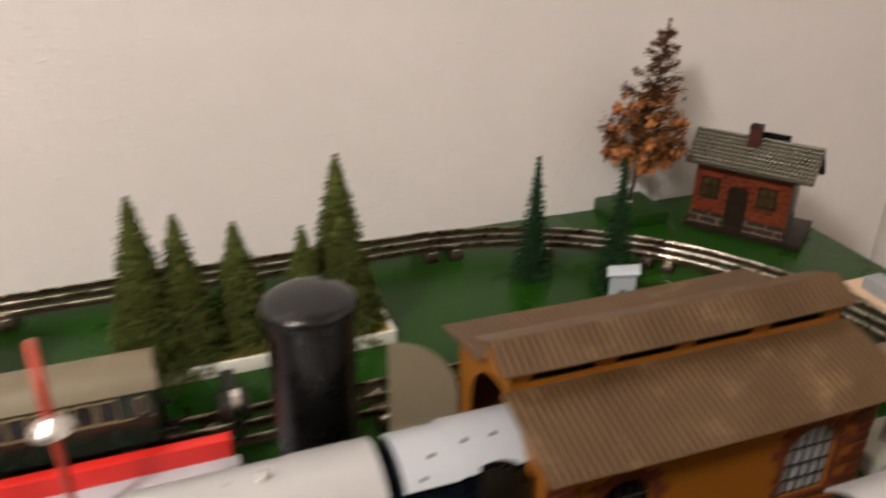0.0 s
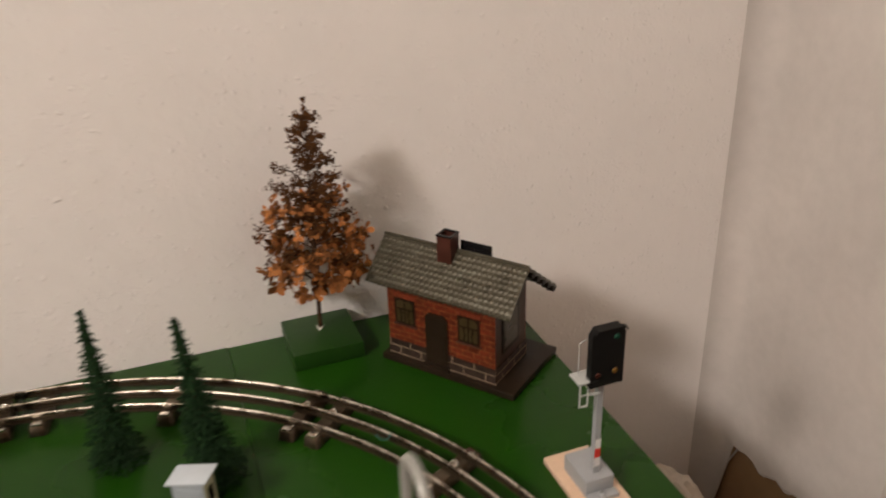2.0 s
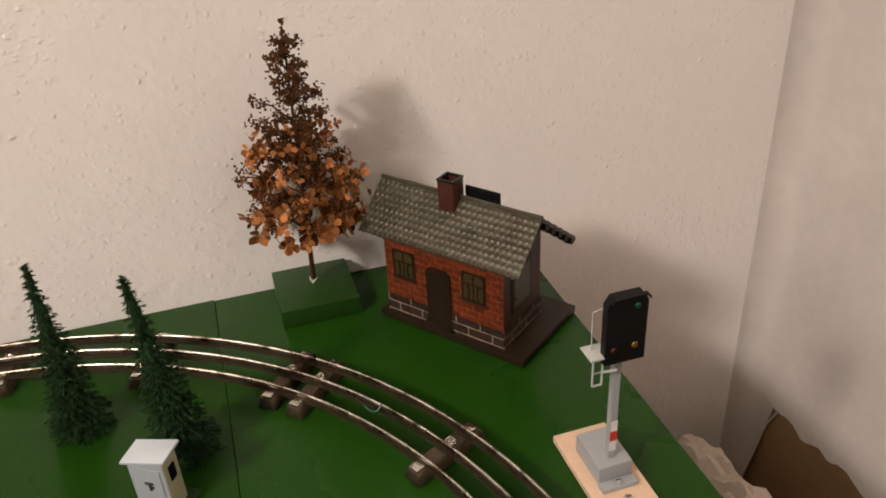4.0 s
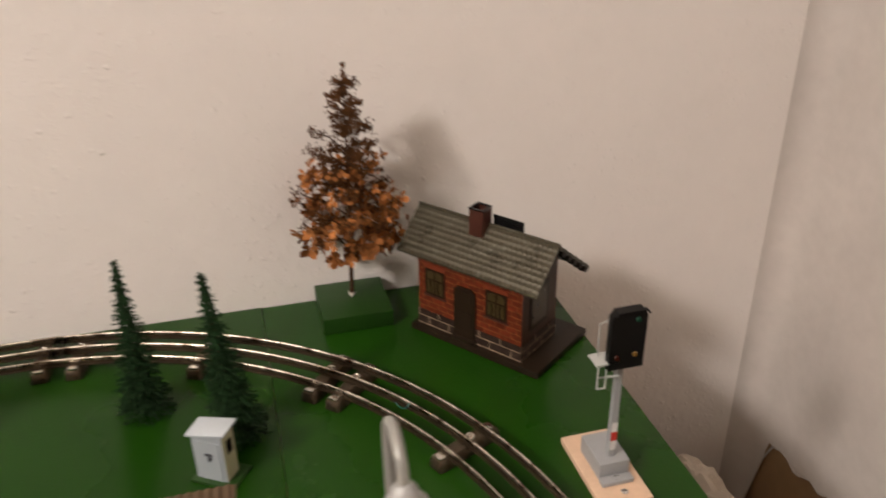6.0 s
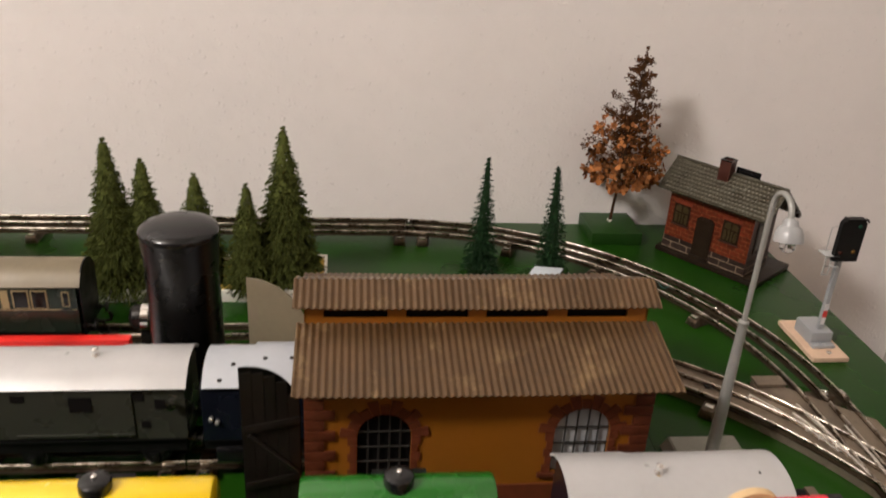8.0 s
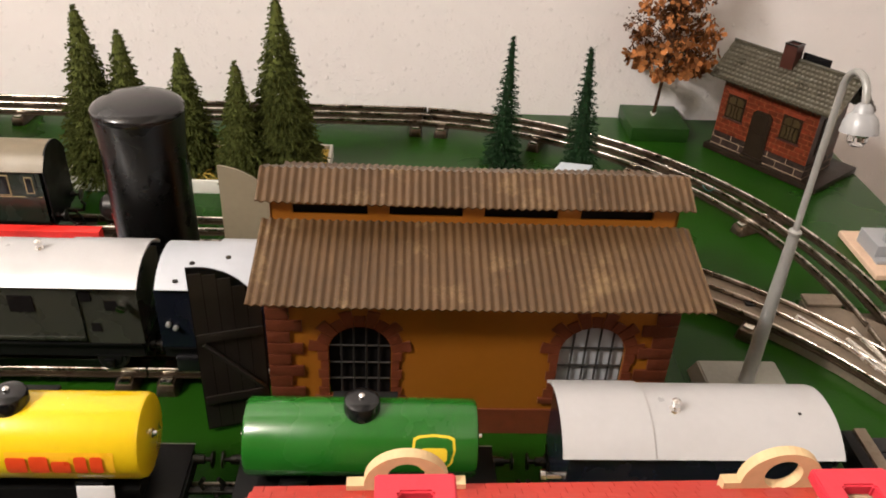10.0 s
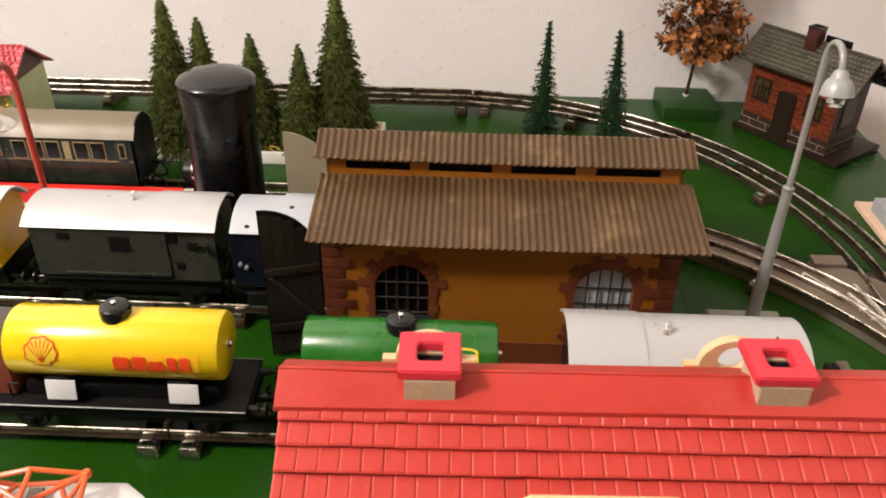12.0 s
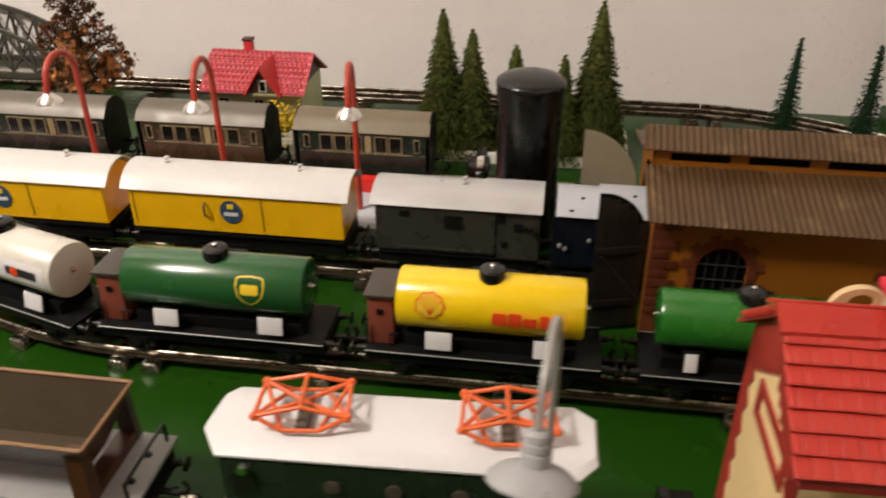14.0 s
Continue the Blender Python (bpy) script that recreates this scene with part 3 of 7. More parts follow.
def sleeper_mesh():
    """A pressed tin sleeper, hollow-looking, with rounded ends."""
    bm = B()
    prof = [(-0.0072, 0.0002), (-0.0060, 0.0074), (-0.0048, 0.0087), (0.0048, 0.0087), (0.0060, 0.0074), (0.0072, 0.0002)]
    ends = [(-0.0280, 0.55), (-0.0262, 0.9), (-0.024, 1.0), (0.026, 1.0), (0.0285, 0.9), (0.0303, 0.55)]
    rows = [[bm.verts.new((x * (0.6 + 0.4 * s), y, 0.0002 + (z - 0.0002) * s)) for x, z in prof] for y, s in ends]
    for a, b in zip(rows, rows[1:]):
        for k in range(5):
            bm.faces.new((a[k], a[k + 1], b[k + 1], b[k]))
    bm.faces.new(rows[0][::-1])
    bm.faces.new(rows[-1])
    bmesh.ops.recalc_face_normals(bm, faces=bm.faces[:])
    return bm


_sl = part("sleeper", sleeper_mesh(), M_sleeper)
_sl2 = part("sleeper", sleeper_mesh(), M_sleeper2)
_cl = part("rail_clip", box(B(), -0.0036, 0.0036, -0.0038, 0.0038, 0.0082, 0.0102, 0.0007), M_clip)
_rg = part("insulator_ring", tube(B(), [(0.0026 * math.cos(a * math.pi / 8), 0.0030 * math.sin(a * math.pi / 8), 0.0108) for a in range(17)], 0.0007, 6), M_clip)
SLEEPER, SLEEPER2, CLIP, RING = _sl.data, _sl2.data, _cl.data, _rg.data
bpy.data.objects.remove(_rg)
bpy.data.objects.remove(_sl)
bpy.data.objects.remove(_sl2)
bpy.data.objects.remove(_cl)


def sleeper(track, x, y, deg, rails=(-1, 0, 1), mesh=None):
    s = new("sleeper", mesh or SLEEPER)
    s.parent = track
    s.matrix_basis = pose(x, y, 0, 0, 0, deg)
    for k in rails:
        c = new("rail_clip", CLIP)
        c.parent = s
        c.matrix_basis = pose(0.0, k * GAUGE / 2 + (0.0045 if k >= 0 else -0.0045), 0, 0, 0, 0)
        if k == 0:
            g = new("insulator_ring", RING)
            g.parent = s
            g.matrix_basis = pose(0.0, 0.0058, 0, 0, 0, 0)
    return s


def rails(track, pts, label=""):
    for k in (-1, 0, 1):
        r = part("rail", rail_mesh(B(), pts, k * GAUGE / 2, WEB), M_railweb, track, sharp=0.9)
        part("rail_head", rail_mesh(B(), pts, k * GAUGE / 2, HEAD), M_rail, r, "worn bright rail head", sharp=0.9)


def line(x0, x1, y, n=8):
    return [(x0 + (x1 - x0) * i / n, y) for i in range(n + 1)]


T_LABEL = "three-rail tinplate toy track with pressed metal sleepers"
LC, LR = (0.2795, 0.4240), 0.3585      # the corner of the loop at the back
YB, YC, YS, YF, YL = LC[1] + LR, 0.540, 0.3875, 0.2605, 0.1035
# back straight
for x0 in (0.307 - 0.28 * k for k in range(1, 7)):
    tr = thing("track", T_LABEL, "railway track", group="track sections", kind="")
    rails(tr, line(x0 + 0.0006, x0 + 0.2794, YB))
    for dx in (0.013, 0.14, 0.267):
        sleeper(tr, x0 + dx, YB, 0)
# corner of the loop: two arcs, then the turnout
for a0, a1 in ((86, 46.4), (46.3, 1)):
    tr = thing("track", T_LABEL + ", curved", "railway track", group="track sections")
    rails(tr, ([(0.3075, YB)] if a0 > 80 else []) + arc(*LC, LR, a0, a1, 16))
    for a in ((83.0, 66.1, 48.4) if a0 > 80 else (44.6, 26.8, 3.2)):
        x, y = arc(*LC, LR, a, a, 1)[0]
        sleeper(tr, x, y, a - 90)
# turnout: loop leg straight on, branch leg to the coach line
tn = thing("turnout", "three-rail tinplate turnout on a worn pale metal plate", "railway turnout")
leg = [(LC[0] + LR, LC[1] + 0.002 - 0.02 * i) for i in range(17)]
BC, BR = (0.312, 0.180), 0.360
branch = arc(*BC, BR, 62, 8, 20)
rails(tn, leg)
rails(tn, branch)
bm = B()
prism(bm, [(x, y) for x, y in arc(*BC, BR - 0.0172, 60, 8, 14)] + [(0.668, 0.10), (0.668, 0.405), (0.600, 0.462), (0.585, 0.462)] + arc(*BC, BR + 0.020, 44, 58, 4), "z", 0.0003, 0.0108)
part("base_plate", bm, M_plate, tn)
for pts in ([(0.598, 0.412), (0.616, 0.362), (0.624, 0.316)], [(0.607, 0.424), (0.6135, 0.392), (0.6185, 0.355)], [(0.6335, 0.395), (0.634, 0.352), (0.632, 0.318)], [(0.572, 0.438), (0.596, 0.402), (0.611, 0.364)]):
    bm = B()
    tube(bm, [(x, y, 0.0130) for x, y in pts], [0.0019, 0.0021, 0.0011], 8)
    part("switch_blade", bm, M_clip, tn, "bright worn switch blade")
for x, y, a in ((0.634, 0.404, 90), (0.549, 0.447, 140), (0.6395, 0.205, 90)):
    sleeper(tn, x, y, a, (-1, 1))
bm = B()
box(bm, 0.586, 0.613, 0.452, 0.466, 0.0109, 0.0140, 0.0012)
part("switch_motor_cover", bm, M_plate, tn, "pale worn metal cover")
for a in (50, 57):
    x, y = arc(*BC, BR, a, a, 1)[0]
    part("insulator", box(B(), x - 0.004, x + 0.004, y - 0.004, y + 0.004, 0.0109, 0.0128, 0.0006), M_black, tn)
# coach line
tr = thing("track", T_LABEL + ", curved", "railway track", group="track sections")
rails(tr, [(0.3135, YC)] + arc(*BC, BR, 88, 62.3, 12))
for a in (86, 75, 65):
    x, y = arc(*BC, BR, a, a, 1)[0]
    sleeper(tr, x, y, a - 90)
for x0 in (0.312 - 0.28 * k for k in range(1, 6)):
    tr = thing("track", T_LABEL, "railway track", group="track sections")
    rails(tr, line(x0 + 0.0006, x0 + 0.2794, YC))
    for dx in (0.013, 0.14, 0.267):
        sleeper(tr, x0 + dx, YC, 0)
# shed line
for x0 in (0.402 - 0.28 * k for k in range(1, 6)):
    tr = thing("track", T_LABEL, "railway track", group="track sections")
    rails(tr, line(x0 + 0.0006, x0 + 0.2794, YS))
    for dx in (0.013, 0.14, 0.267):
        sleeper(tr, x0 + dx, YS, 0)
wire = thing("wire_loop", "thin teal wire loop lying across the curved rails", "wire")
wx, wy = arc(*LC, LR - 0.004, 36, 36, 1)[0]
part("strand", tube(B(), [(wx + 0.0055 * math.cos(radians(a)), wy + 0.0035 * math.sin(radians(a)), 0.0163 - 0.004 * math.sin(radians(a)) ** 2) for a in range(170, 341, 17)], 0.0005, 6), M_teal, wire)
# tanker line: straight in front of the shed, bent away at both ends
FC = (-0.157, YF + 0.36)
for x0 in (-0.157, 0.123, 0.403):
    tr = thing("track", T_LABEL, "railway track", group="track sections")
    rails(tr, line(x0 + 0.0006, x0 + 0.2794 if x0 < 0.4 else x0 + 0.165, YF))
    for dx in ((0.013, 0.14, 0.267) if x0 < 0.4 else (0.013, 0.150)):
        sleeper(tr, x0 + dx, YF, 0, mesh=SLEEPER2)
for a0, a1 in ((270, 240), (239.9, 210)):
    tr = thing("track", T_LABEL + ", curved", "railway track", group="track sections")
    rails(tr, arc(*FC, 0.36, a0, a1, 14))
    for a in (a0 - 1.9, (a0 + a1) / 2, a1 + 1.9):
        x, y = arc(*FC, 0.36, a, a, 1)[0]
        sleeper(tr, x, y, a + 90, mesh=SLEEPER2)
# loco line at the front, set slightly askew
LOCO_LINE = pose(0.0690, YL, 0, 0, 0, 2.8)
for x0 in (-0.399, -0.119):
    tr = thing("track", T_LABEL, "railway track", LOCO_LINE, group="track sections")
    rails(tr, line(x0 + 0.0006, x0 + 0.2794, 0.0))
    for dx in (0.013, 0.14, 0.267):
        sleeper(tr, x0 + dx, 0.0, 0, mesh=SLEEPER2)
RT = 0.0151  # rail top


# ---- rolling stock ----
def wheelset(parent, x, r=0.0085):
    ax = part("axle", cyl(B(), (x, -0.024, RT + r), (x, 0.024, RT + r), 0.0016, seg=10), M_soot, parent)
    for s in (-1, 1):
        bm = B()
        lathe(bm, [(0.0, -0.0002), (0.0022, -0.0003), (0.0025, 0.0012), (r * 0.72, 0.0008), (r * 0.80, 0.0014), (r, 0.0010), (r, 0.0040), (r + 0.0016, 0.0043), (r + 0.0016, 0.0056), (0.0, 0.0056)], 24, "y")
        wh = part("wheel", bm, M_soot, ax)
        wh.matrix_basis = pose(x, s * 0.0206, RT + r, 0, 0, 0 if s < 0 else 180)


def buffers_and_hooks(parent, x0, x1, z=0.034, half=0.0165):
    for s, x in ((-1, x0), (1, x1)):
        for k in (-1, 1):
            bm = B()
            lathe(bm, [(0.0, 0.0), (0.0028, 0.0), (0.0024, 0.006), (0.0013, 0.0062), (0.0013, 0.0095), (0.0045, 0.0098), (0.0044, 0.0108), (0.0, 0.0116)], 16, "x")
            b = part("buffer", bm, M_soot, parent)
            b.matrix_basis = pose(x, k * half, z, 0, 0, 0 if s > 0 else 180)
        bm = B()
        box(bm, 0.0, 0.013, -0.0020, 0.0020, -0.0010, 0.0010, 0.0004)
        tube(bm, [(0.013, 0, 0), (0.0175, 0, 0.0008), (0.019, 0, 0.0055), (0.0165, 0, 0.0090)], 0.0012, 8)
        tube(bm, [(0.006, -0.006, -0.003), (0.012, -0.0062, -0.010), (0.016, 0.0, -0.012), (0.012, 0.0062, -0.010), (0.006, 0.006, -0.003)], 0.0009, 6)
        c = part("coupling", bm, M_soot, parent)
        c.matrix_basis = pose(x, 0, z - 0.005, 0, 0, 0 if s > 0 else 180)


def underframe(parent, x0, x1, half, z0=0.0285, z1=0.038, axles=None):
    bm = B()
    box(bm, x0, x1, -half, half, z1 - 0.0022, z1, 0.0005)
    for s in (-1, 1):
        box(bm, x0, x1, s * half * 0.86 - 0.001, s * half * 0.86 + 0.001, z0, z1 - 0.0023)
    for x in (x0, x1):
        box(bm, x - 0.001 if x == x0 else x - 0.0012, x + 0.0012 if x == x0 else x + 0.001, -half * 0.8, half * 0.8, z0 - 0.001, z1 - 0.0023)
    part("underframe", bm, M_blackmat, parent)
    for x in axles or (x0 + 0.026, x1 - 0.026):
        wheelset(parent, x)
        for s in (-1, 1):
            bm = B()
            prism(bm, [(x - 0.008, z0 + 0.001), (x - 0.0035, 0.0195), (x + 0.0035, 0.0195), (x + 0.008, z0 + 0.001)], "y", s * half * 0.88 - 0.0011, s * half * 0.88 + 0.0011)
            box(bm, x - 0.003, x + 0.003, s * half * 0.88 + (0.0012 if s > 0 else -0.0026), s * half * 0.88 + (0.0026 if s > 0 else -0.0012), 0.0205, 0.0265, 0.0006)
            part("axle_guard", bm, M_blackmat, parent)
    buffers_and_hooks(parent, x0, x1)


def on_tank(R, zc, s0, ang0, poly, lift, rings=4):
    """A flat mark bent round a tank: poly in metres along the tank and round its skin, about a centre."""
    vs, fs = [], []
    n = len(poly)
    cx = sum(p[0] for p in poly) / n
    cy = sum(p[1] for p in poly) / n
    def put(x, t):
        w = ang0 + t / R
        return (s0 + x, -(R + lift) * math.cos(w), zc + (R + lift) * math.sin(w))
    vs.append(put(cx, cy))
    for k in range(1, rings + 1):
        for x, t in poly:
            vs.append(put(cx + (x - cx) * k / rings, cy + (t - cy) * k / rings))
    for i in range(n):
        j = (i + 1) % n
        fs.append((0, 1 + i, 1 + j))
        for k in range(rings - 1):
            a, b = 1 + k * n, 1 + (k + 1) * n
            fs.append((a + i, b + i, b + j, a + j))
    return vs, fs


def bar_poly(w, h, r=0.0006, m=5):
    out = []
    for cx, cy, a in ((w / 2 - r, h / 2 - r, 0), (-w / 2 + r, h / 2 - r, 90), (-w / 2 + r, -h / 2 + r, 180), (w / 2 - r, -h / 2 + r, 270)):
        out += [(cx + r * math.cos(radians(a + 90 * i / m)), cy + r * math.sin(radians(a + 90 * i / m))) for i in range(m + 1)]
    full = []
    for p, q in zip(out, out[1:] + out[:1]):
        k = max(1, int(math.hypot(q[0] - p[0], q[1] - p[1]) / 0.0015))
        full += [(p[0] + (q[0] - p[0]) * i / k, p[1] + (q[1] - p[1]) * i / k) for i in range(k)]
    return full


TR, TZ = 0.0209, 0.0690


def tank_wagon(label, m, body, length, cabin=True, plates=((-0.29, 1.0), (0.29, 1.0)), TR=TR):
    """A tank wagon along x; its tank reaches from -length/2 to length/2."""
    w = thing("tank_wagon", label, "tank wagon", m, "tank wagons")
    h = length / 2
    bm = B()
    lathe(bm, [(0.0, -h), (TR - 0.0022, -h), (TR - 0.0008, -h + 0.0006), (TR, -h + 0.0022), (TR, h - 0.0022), (TR - 0.0008, h - 0.0006), (TR - 0.0022, h), (0.0, h)], 72, "x", (0, 0, TZ))
    tank = part("tank", bm, body, w)
    for s in (-1, 1):
        bm = B()
        lathe(bm, [(0.0, 0.0), (0.0024, 0.0), (0.0024, 0.0012), (0.0014, 0.0016), (0.0012, 0.003), (0.0, 0.0034)], 14, "x")
        o = part("end_bolt", bm, M_chrome, tank, "bright metal bolt")
        o.matrix_basis = pose(s * h, 0, TZ + 0.001, 0, 0, 0 if s > 0 else 180)
    bm = B()
    lathe(bm, [(0.0, 0.0), (0.0088, 0.0), (0.0088, 0.0062), (0.0083, 0.0076), (0.0068, 0.0086), (0.0034, 0.0092), (0.0, 0.0093)], 32, "z", (0, 0, TZ + TR - 0.0022))
    dome = part("dome", bm, M_black, w, "black filler dome")
    bm = B()
    lathe(bm, [(0.0, 0.0), (0.0016, 0.0), (0.0016, 0.0012), (0.0010, 0.0018), (0.0, 0.002)], 12, "z", (0, 0, TZ + TR + 0.0072))
    part("dome_screw", bm, M_chrome, dome, "bright screw")
    part("walkway", box(B(), -0.015, 0.017, 0.006, 0.016, TZ + TR - 0.0065, TZ + TR - 0.0040, 0.0004), M_blackmat, w)
    a, b = -h - (0.021 if cabin else 0.008), h + 0.0125
    underframe(w, a, b, 0.0235)
    # thin pale wires stand for the highlight along the underframe edges
    for s in (-1, 1):
        part("edge_glint", cyl(B(), (a, s * 0.0238, 0.0376), (b, s * 0.0238, 0.0376), 0.0005, seg=6), M_lampgrey, w, "pale wire standing for the highlight along the frame edge")
    for s in (-0.29, 0.29):
        bm = B()
        prism(bm, [(-0.019, 0.0381), (0.019, 0.0381), (0.0185, TZ - TR * 0.62), (0.010, TZ - TR * 0.93), (-0.010, TZ - TR * 0.93), (-0.0185, TZ - TR * 0.62)], "x", s * length - 0.0065, s * length + 0.0065)
        part("saddle", bm, M_blackmat, w)
        for ps, pw in [p for p in plates if p[0] * s > 0]:
            for sy in (-1, 1):
                bm = B()
                x = ps * length + 0.003
                box(bm, -0.0088 * pw, 0.0088 * pw, -0.0005, 0.0005, -0.0064, 0.0064, 0.0003)
                o = part("label_plate", bm, M_paper, w, "blank white plate")
                o.matrix_basis = pose(x, sy * 0.0208, 0.0482, 12 * sy, 0, 0)
    bm = B()
    box(bm, -length * 0.46, length * 0.46, -0.015, 0.015, 0.0382, 0.0468)
    part("tank_cradle", bm, M_blackmat, w)
    if cabin:
        x0, x1 = -h - 0.0195, -h - 0.0025
        bm = B()
        box(bm, x0, x1, -0.0150, 0.0150, 0.0381, 0.0760, 0.0004)
        cab = part("brake_cabin", bm, M_cab, w, "red-brown brakeman's cabin")
        part("cabin_window", box(B(), x0 + 0.006, x0 + 0.0105, -0.0156, -0.0146, 0.062, 0.0662), M_void, cab)
        bm = B()
        box(bm, x0 - 0.002, x1 + 0.002, -0.0172, 0.0172, 0.0762, 0.0785, 0.0006)
        part("cabin_roof", bm, M_cabroof, cab, "dark cabin roof")
        bm = B()
        tube(bm, [(x0 - 0.001, -0.017, 0.038), (x0 - 0.001, -0.017, 0.056)], 0.0007, 6)
        tube(bm, [(x1 - 0.002, -0.0165, 0.038), (x1 - 0.002, -0.0165, 0.048), (x1 + 0.004, -0.0165, 0.048)], 0.0007, 6)
        part("grab_rail", bm, M_black, cab)
    return w, tank


def mark(tank, s0, ang0, poly, lift, material, name="mark", R=TR):
    vs, fs = on_tank(R, TZ, s0, ang0, poly, lift)
    return raw(name, vs, fs, material, tank)


# yellow tank wagon
w, tk = tank_wagon("glossy yellow tank wagon with black dome and red marks, on rails", pose(0.0995, YF, 0), M_yellow, 0.124)
fan = [(0.0098 * math.cos(radians(a)) * (1 + 0.05 * math.cos(radians(a * 9))), 0.0098 * math.sin(radians(a)) * (1 + 0.05 * math.cos(radians(a * 9)))) for a in range(-30, 211, 8)] + [(-0.0052, -0.0062), (-0.0048, -0.0086), (0.0048, -0.0086), (0.0052, -0.0062)]
mark(tk, -0.0385, 0.30, fan, 0.0003, M_logored, "fan_mark")
mark(tk, -0.0385, 0.30, [(x * 0.88, y * 0.88) for x, y in fan], 0.0005, M_logoyel, "fan_mark")
for a in range(30, 151, 20):
    c, s = math.cos(radians(a)), math.sin(radians(a))
    mark(tk, -0.0385, 0.30, [(0.00025 * s, -0.006 - 0.00025 * c), (0.0080 * c + 0.0004 * s, 0.0080 * s - 0.0004 * c), (0.0080 * c - 0.0004 * s, 0.0080 * s + 0.0004 * c), (-0.00025 * s, -0.006 + 0.00025 * c)], 0.0007, M_logored, "fan_rib")
mark(tk, 0.0265, 0.10, bar_poly(0.049, 0.0120), 0.0003, M_strip, "label_strip")
for x, ww, hh in ((0.0070, 0.0092, 0.0088), (0.0172, 0.0086, 0.0094), (0.0270, 0.0086, 0.0070), (0.0360, 0.0058, 0.0094), (0.0432, 0.0058, 0.0094)):
    mark(tk, x, 0.06 + (hh - 0.0088) / 2 / TR, bar_poly(ww, hh, 0.0014), 0.0009, M_logored, "plain_bar")
# dark green tank wagon
w, tk = tank_wagon("dark green tank wagon with yellow shield mark and black dome", pose(-0.0905, YF, 0), M_green, 0.130)
shield = [(-0.0098, 0.0085), (-0.0075, 0.0098), (0.0, 0.0105), (0.0075, 0.0098), (0.0098, 0.0085), (0.0104, 0.003), (0.0088, -0.004), (0.005, -0.0085), (0.0, -0.0112), (-0.005, -0.0085), (-0.0088, -0.004), (-0.0104, 0.003)]
def shield_mark(tk, s0, ang, base, R=TR):
    mark(tk, s0, ang, shield, 0.0003, M_logoyel, "shield_mark", R)
    mark(tk, s0, ang, [(x * 0.88, y * 0.88) for x, y in shield], 0.0005, base, "shield_mark", R)
    mark(tk, s0, ang + 0.03, bar_poly(0.0125, 0.0072, 0.0018), 0.0007, M_logoyel, "plain_bar", R)
shield_mark(tk, 0.0290, 0.32, M_green)
# bright green tank wagon in front of the shed
w, tk = tank_wagon("bright green tank wagon with yellow shield mark and black dome", pose(0.2640, YF, 0), M_green2, 0.112, False, ((-0.33, 0.45),), 0.0192)
shield_mark(tk, 0.0345, 0.32, M_green2, 0.0192)
# white tank wagon on the bend
px, py = arc(*FC, 0.36, 270 - 16.5, 270 - 16.5, 1)[0]
w, tk = tank_wagon("white tank wagon with a plain dark mark, on the curve", pose(px, py, 0, 0, 0, -16.5), M_white, 0.124, cabin=False)
bm = B()
tube(bm, [(-0.083, -0.020, 0.040), (-0.083, -0.020, 0.094), (-0.083, 0.020, 0.094), (-0.083, 0.020, 0.040)], 0.0011, 8)
part("hand_rail", bm, M_black, w, "black bent wire rail")
mark(tk, 0.030, 0.10, bar_poly(0.052, 0.016), 0.0003, M_paper, "label_strip")
mark(tk, 0.035, 0.10, bar_poly(0.030, 0.0066, 0.0015), 0.0005, M_ink, "plain_bar")
mark(tk, 0.0285, 0.09, bar_poly(0.0078, 0.0078, 0.0038), 0.0007, M_logored, "plain_disc")


# ---- vans with a barrel roof ----
def barrel(bm, x0, x1, half, ze, zr, thick=0.0012, n=18):
    """A bent sheet roof over a half width, eaves at ze and crown at zr."""
    def prof(d):
        out = []
        for i in range(n + 1):
            u = -1 + 2 * i / n
            out.append((u * (half - d), ze + (zr - ze) * (1 - abs(u) ** 2.4) - d))
        return out
    prism(bm, prof(0.0) + prof(thick)[::-1], "x", x0, x1)
    return bm


def van_body(bm, x0, x1, half, z0, ze, zr, n=18):
    poly = [(-half, z0)] + [((-1 + 2 * i / n) * half, ze - 0.002 + (zr - ze) * (1 - abs(-1 + 2 * i / n) ** 2.4)) for i in range(n + 1)] + [(half, z0)]
    prism(bm, poly, "x", x0, x1)
    return bm


def roof_vent(parent, x, y, z, material=M_chrome):
    bm = B()
    lathe(bm, [(0.0, 0.0), (0.0030, 0.0), (0.0026, 0.0010), (0.0012, 0.0014), (0.0012, 0.0028), (0.0022, 0.0032), (0.0022, 0.0058), (0.0010, 0.0066), (0.0, 0.0068)], 14, "z", (x, y, z))
    part("roof_vent", bm, material, parent, "bright turned roof vent")


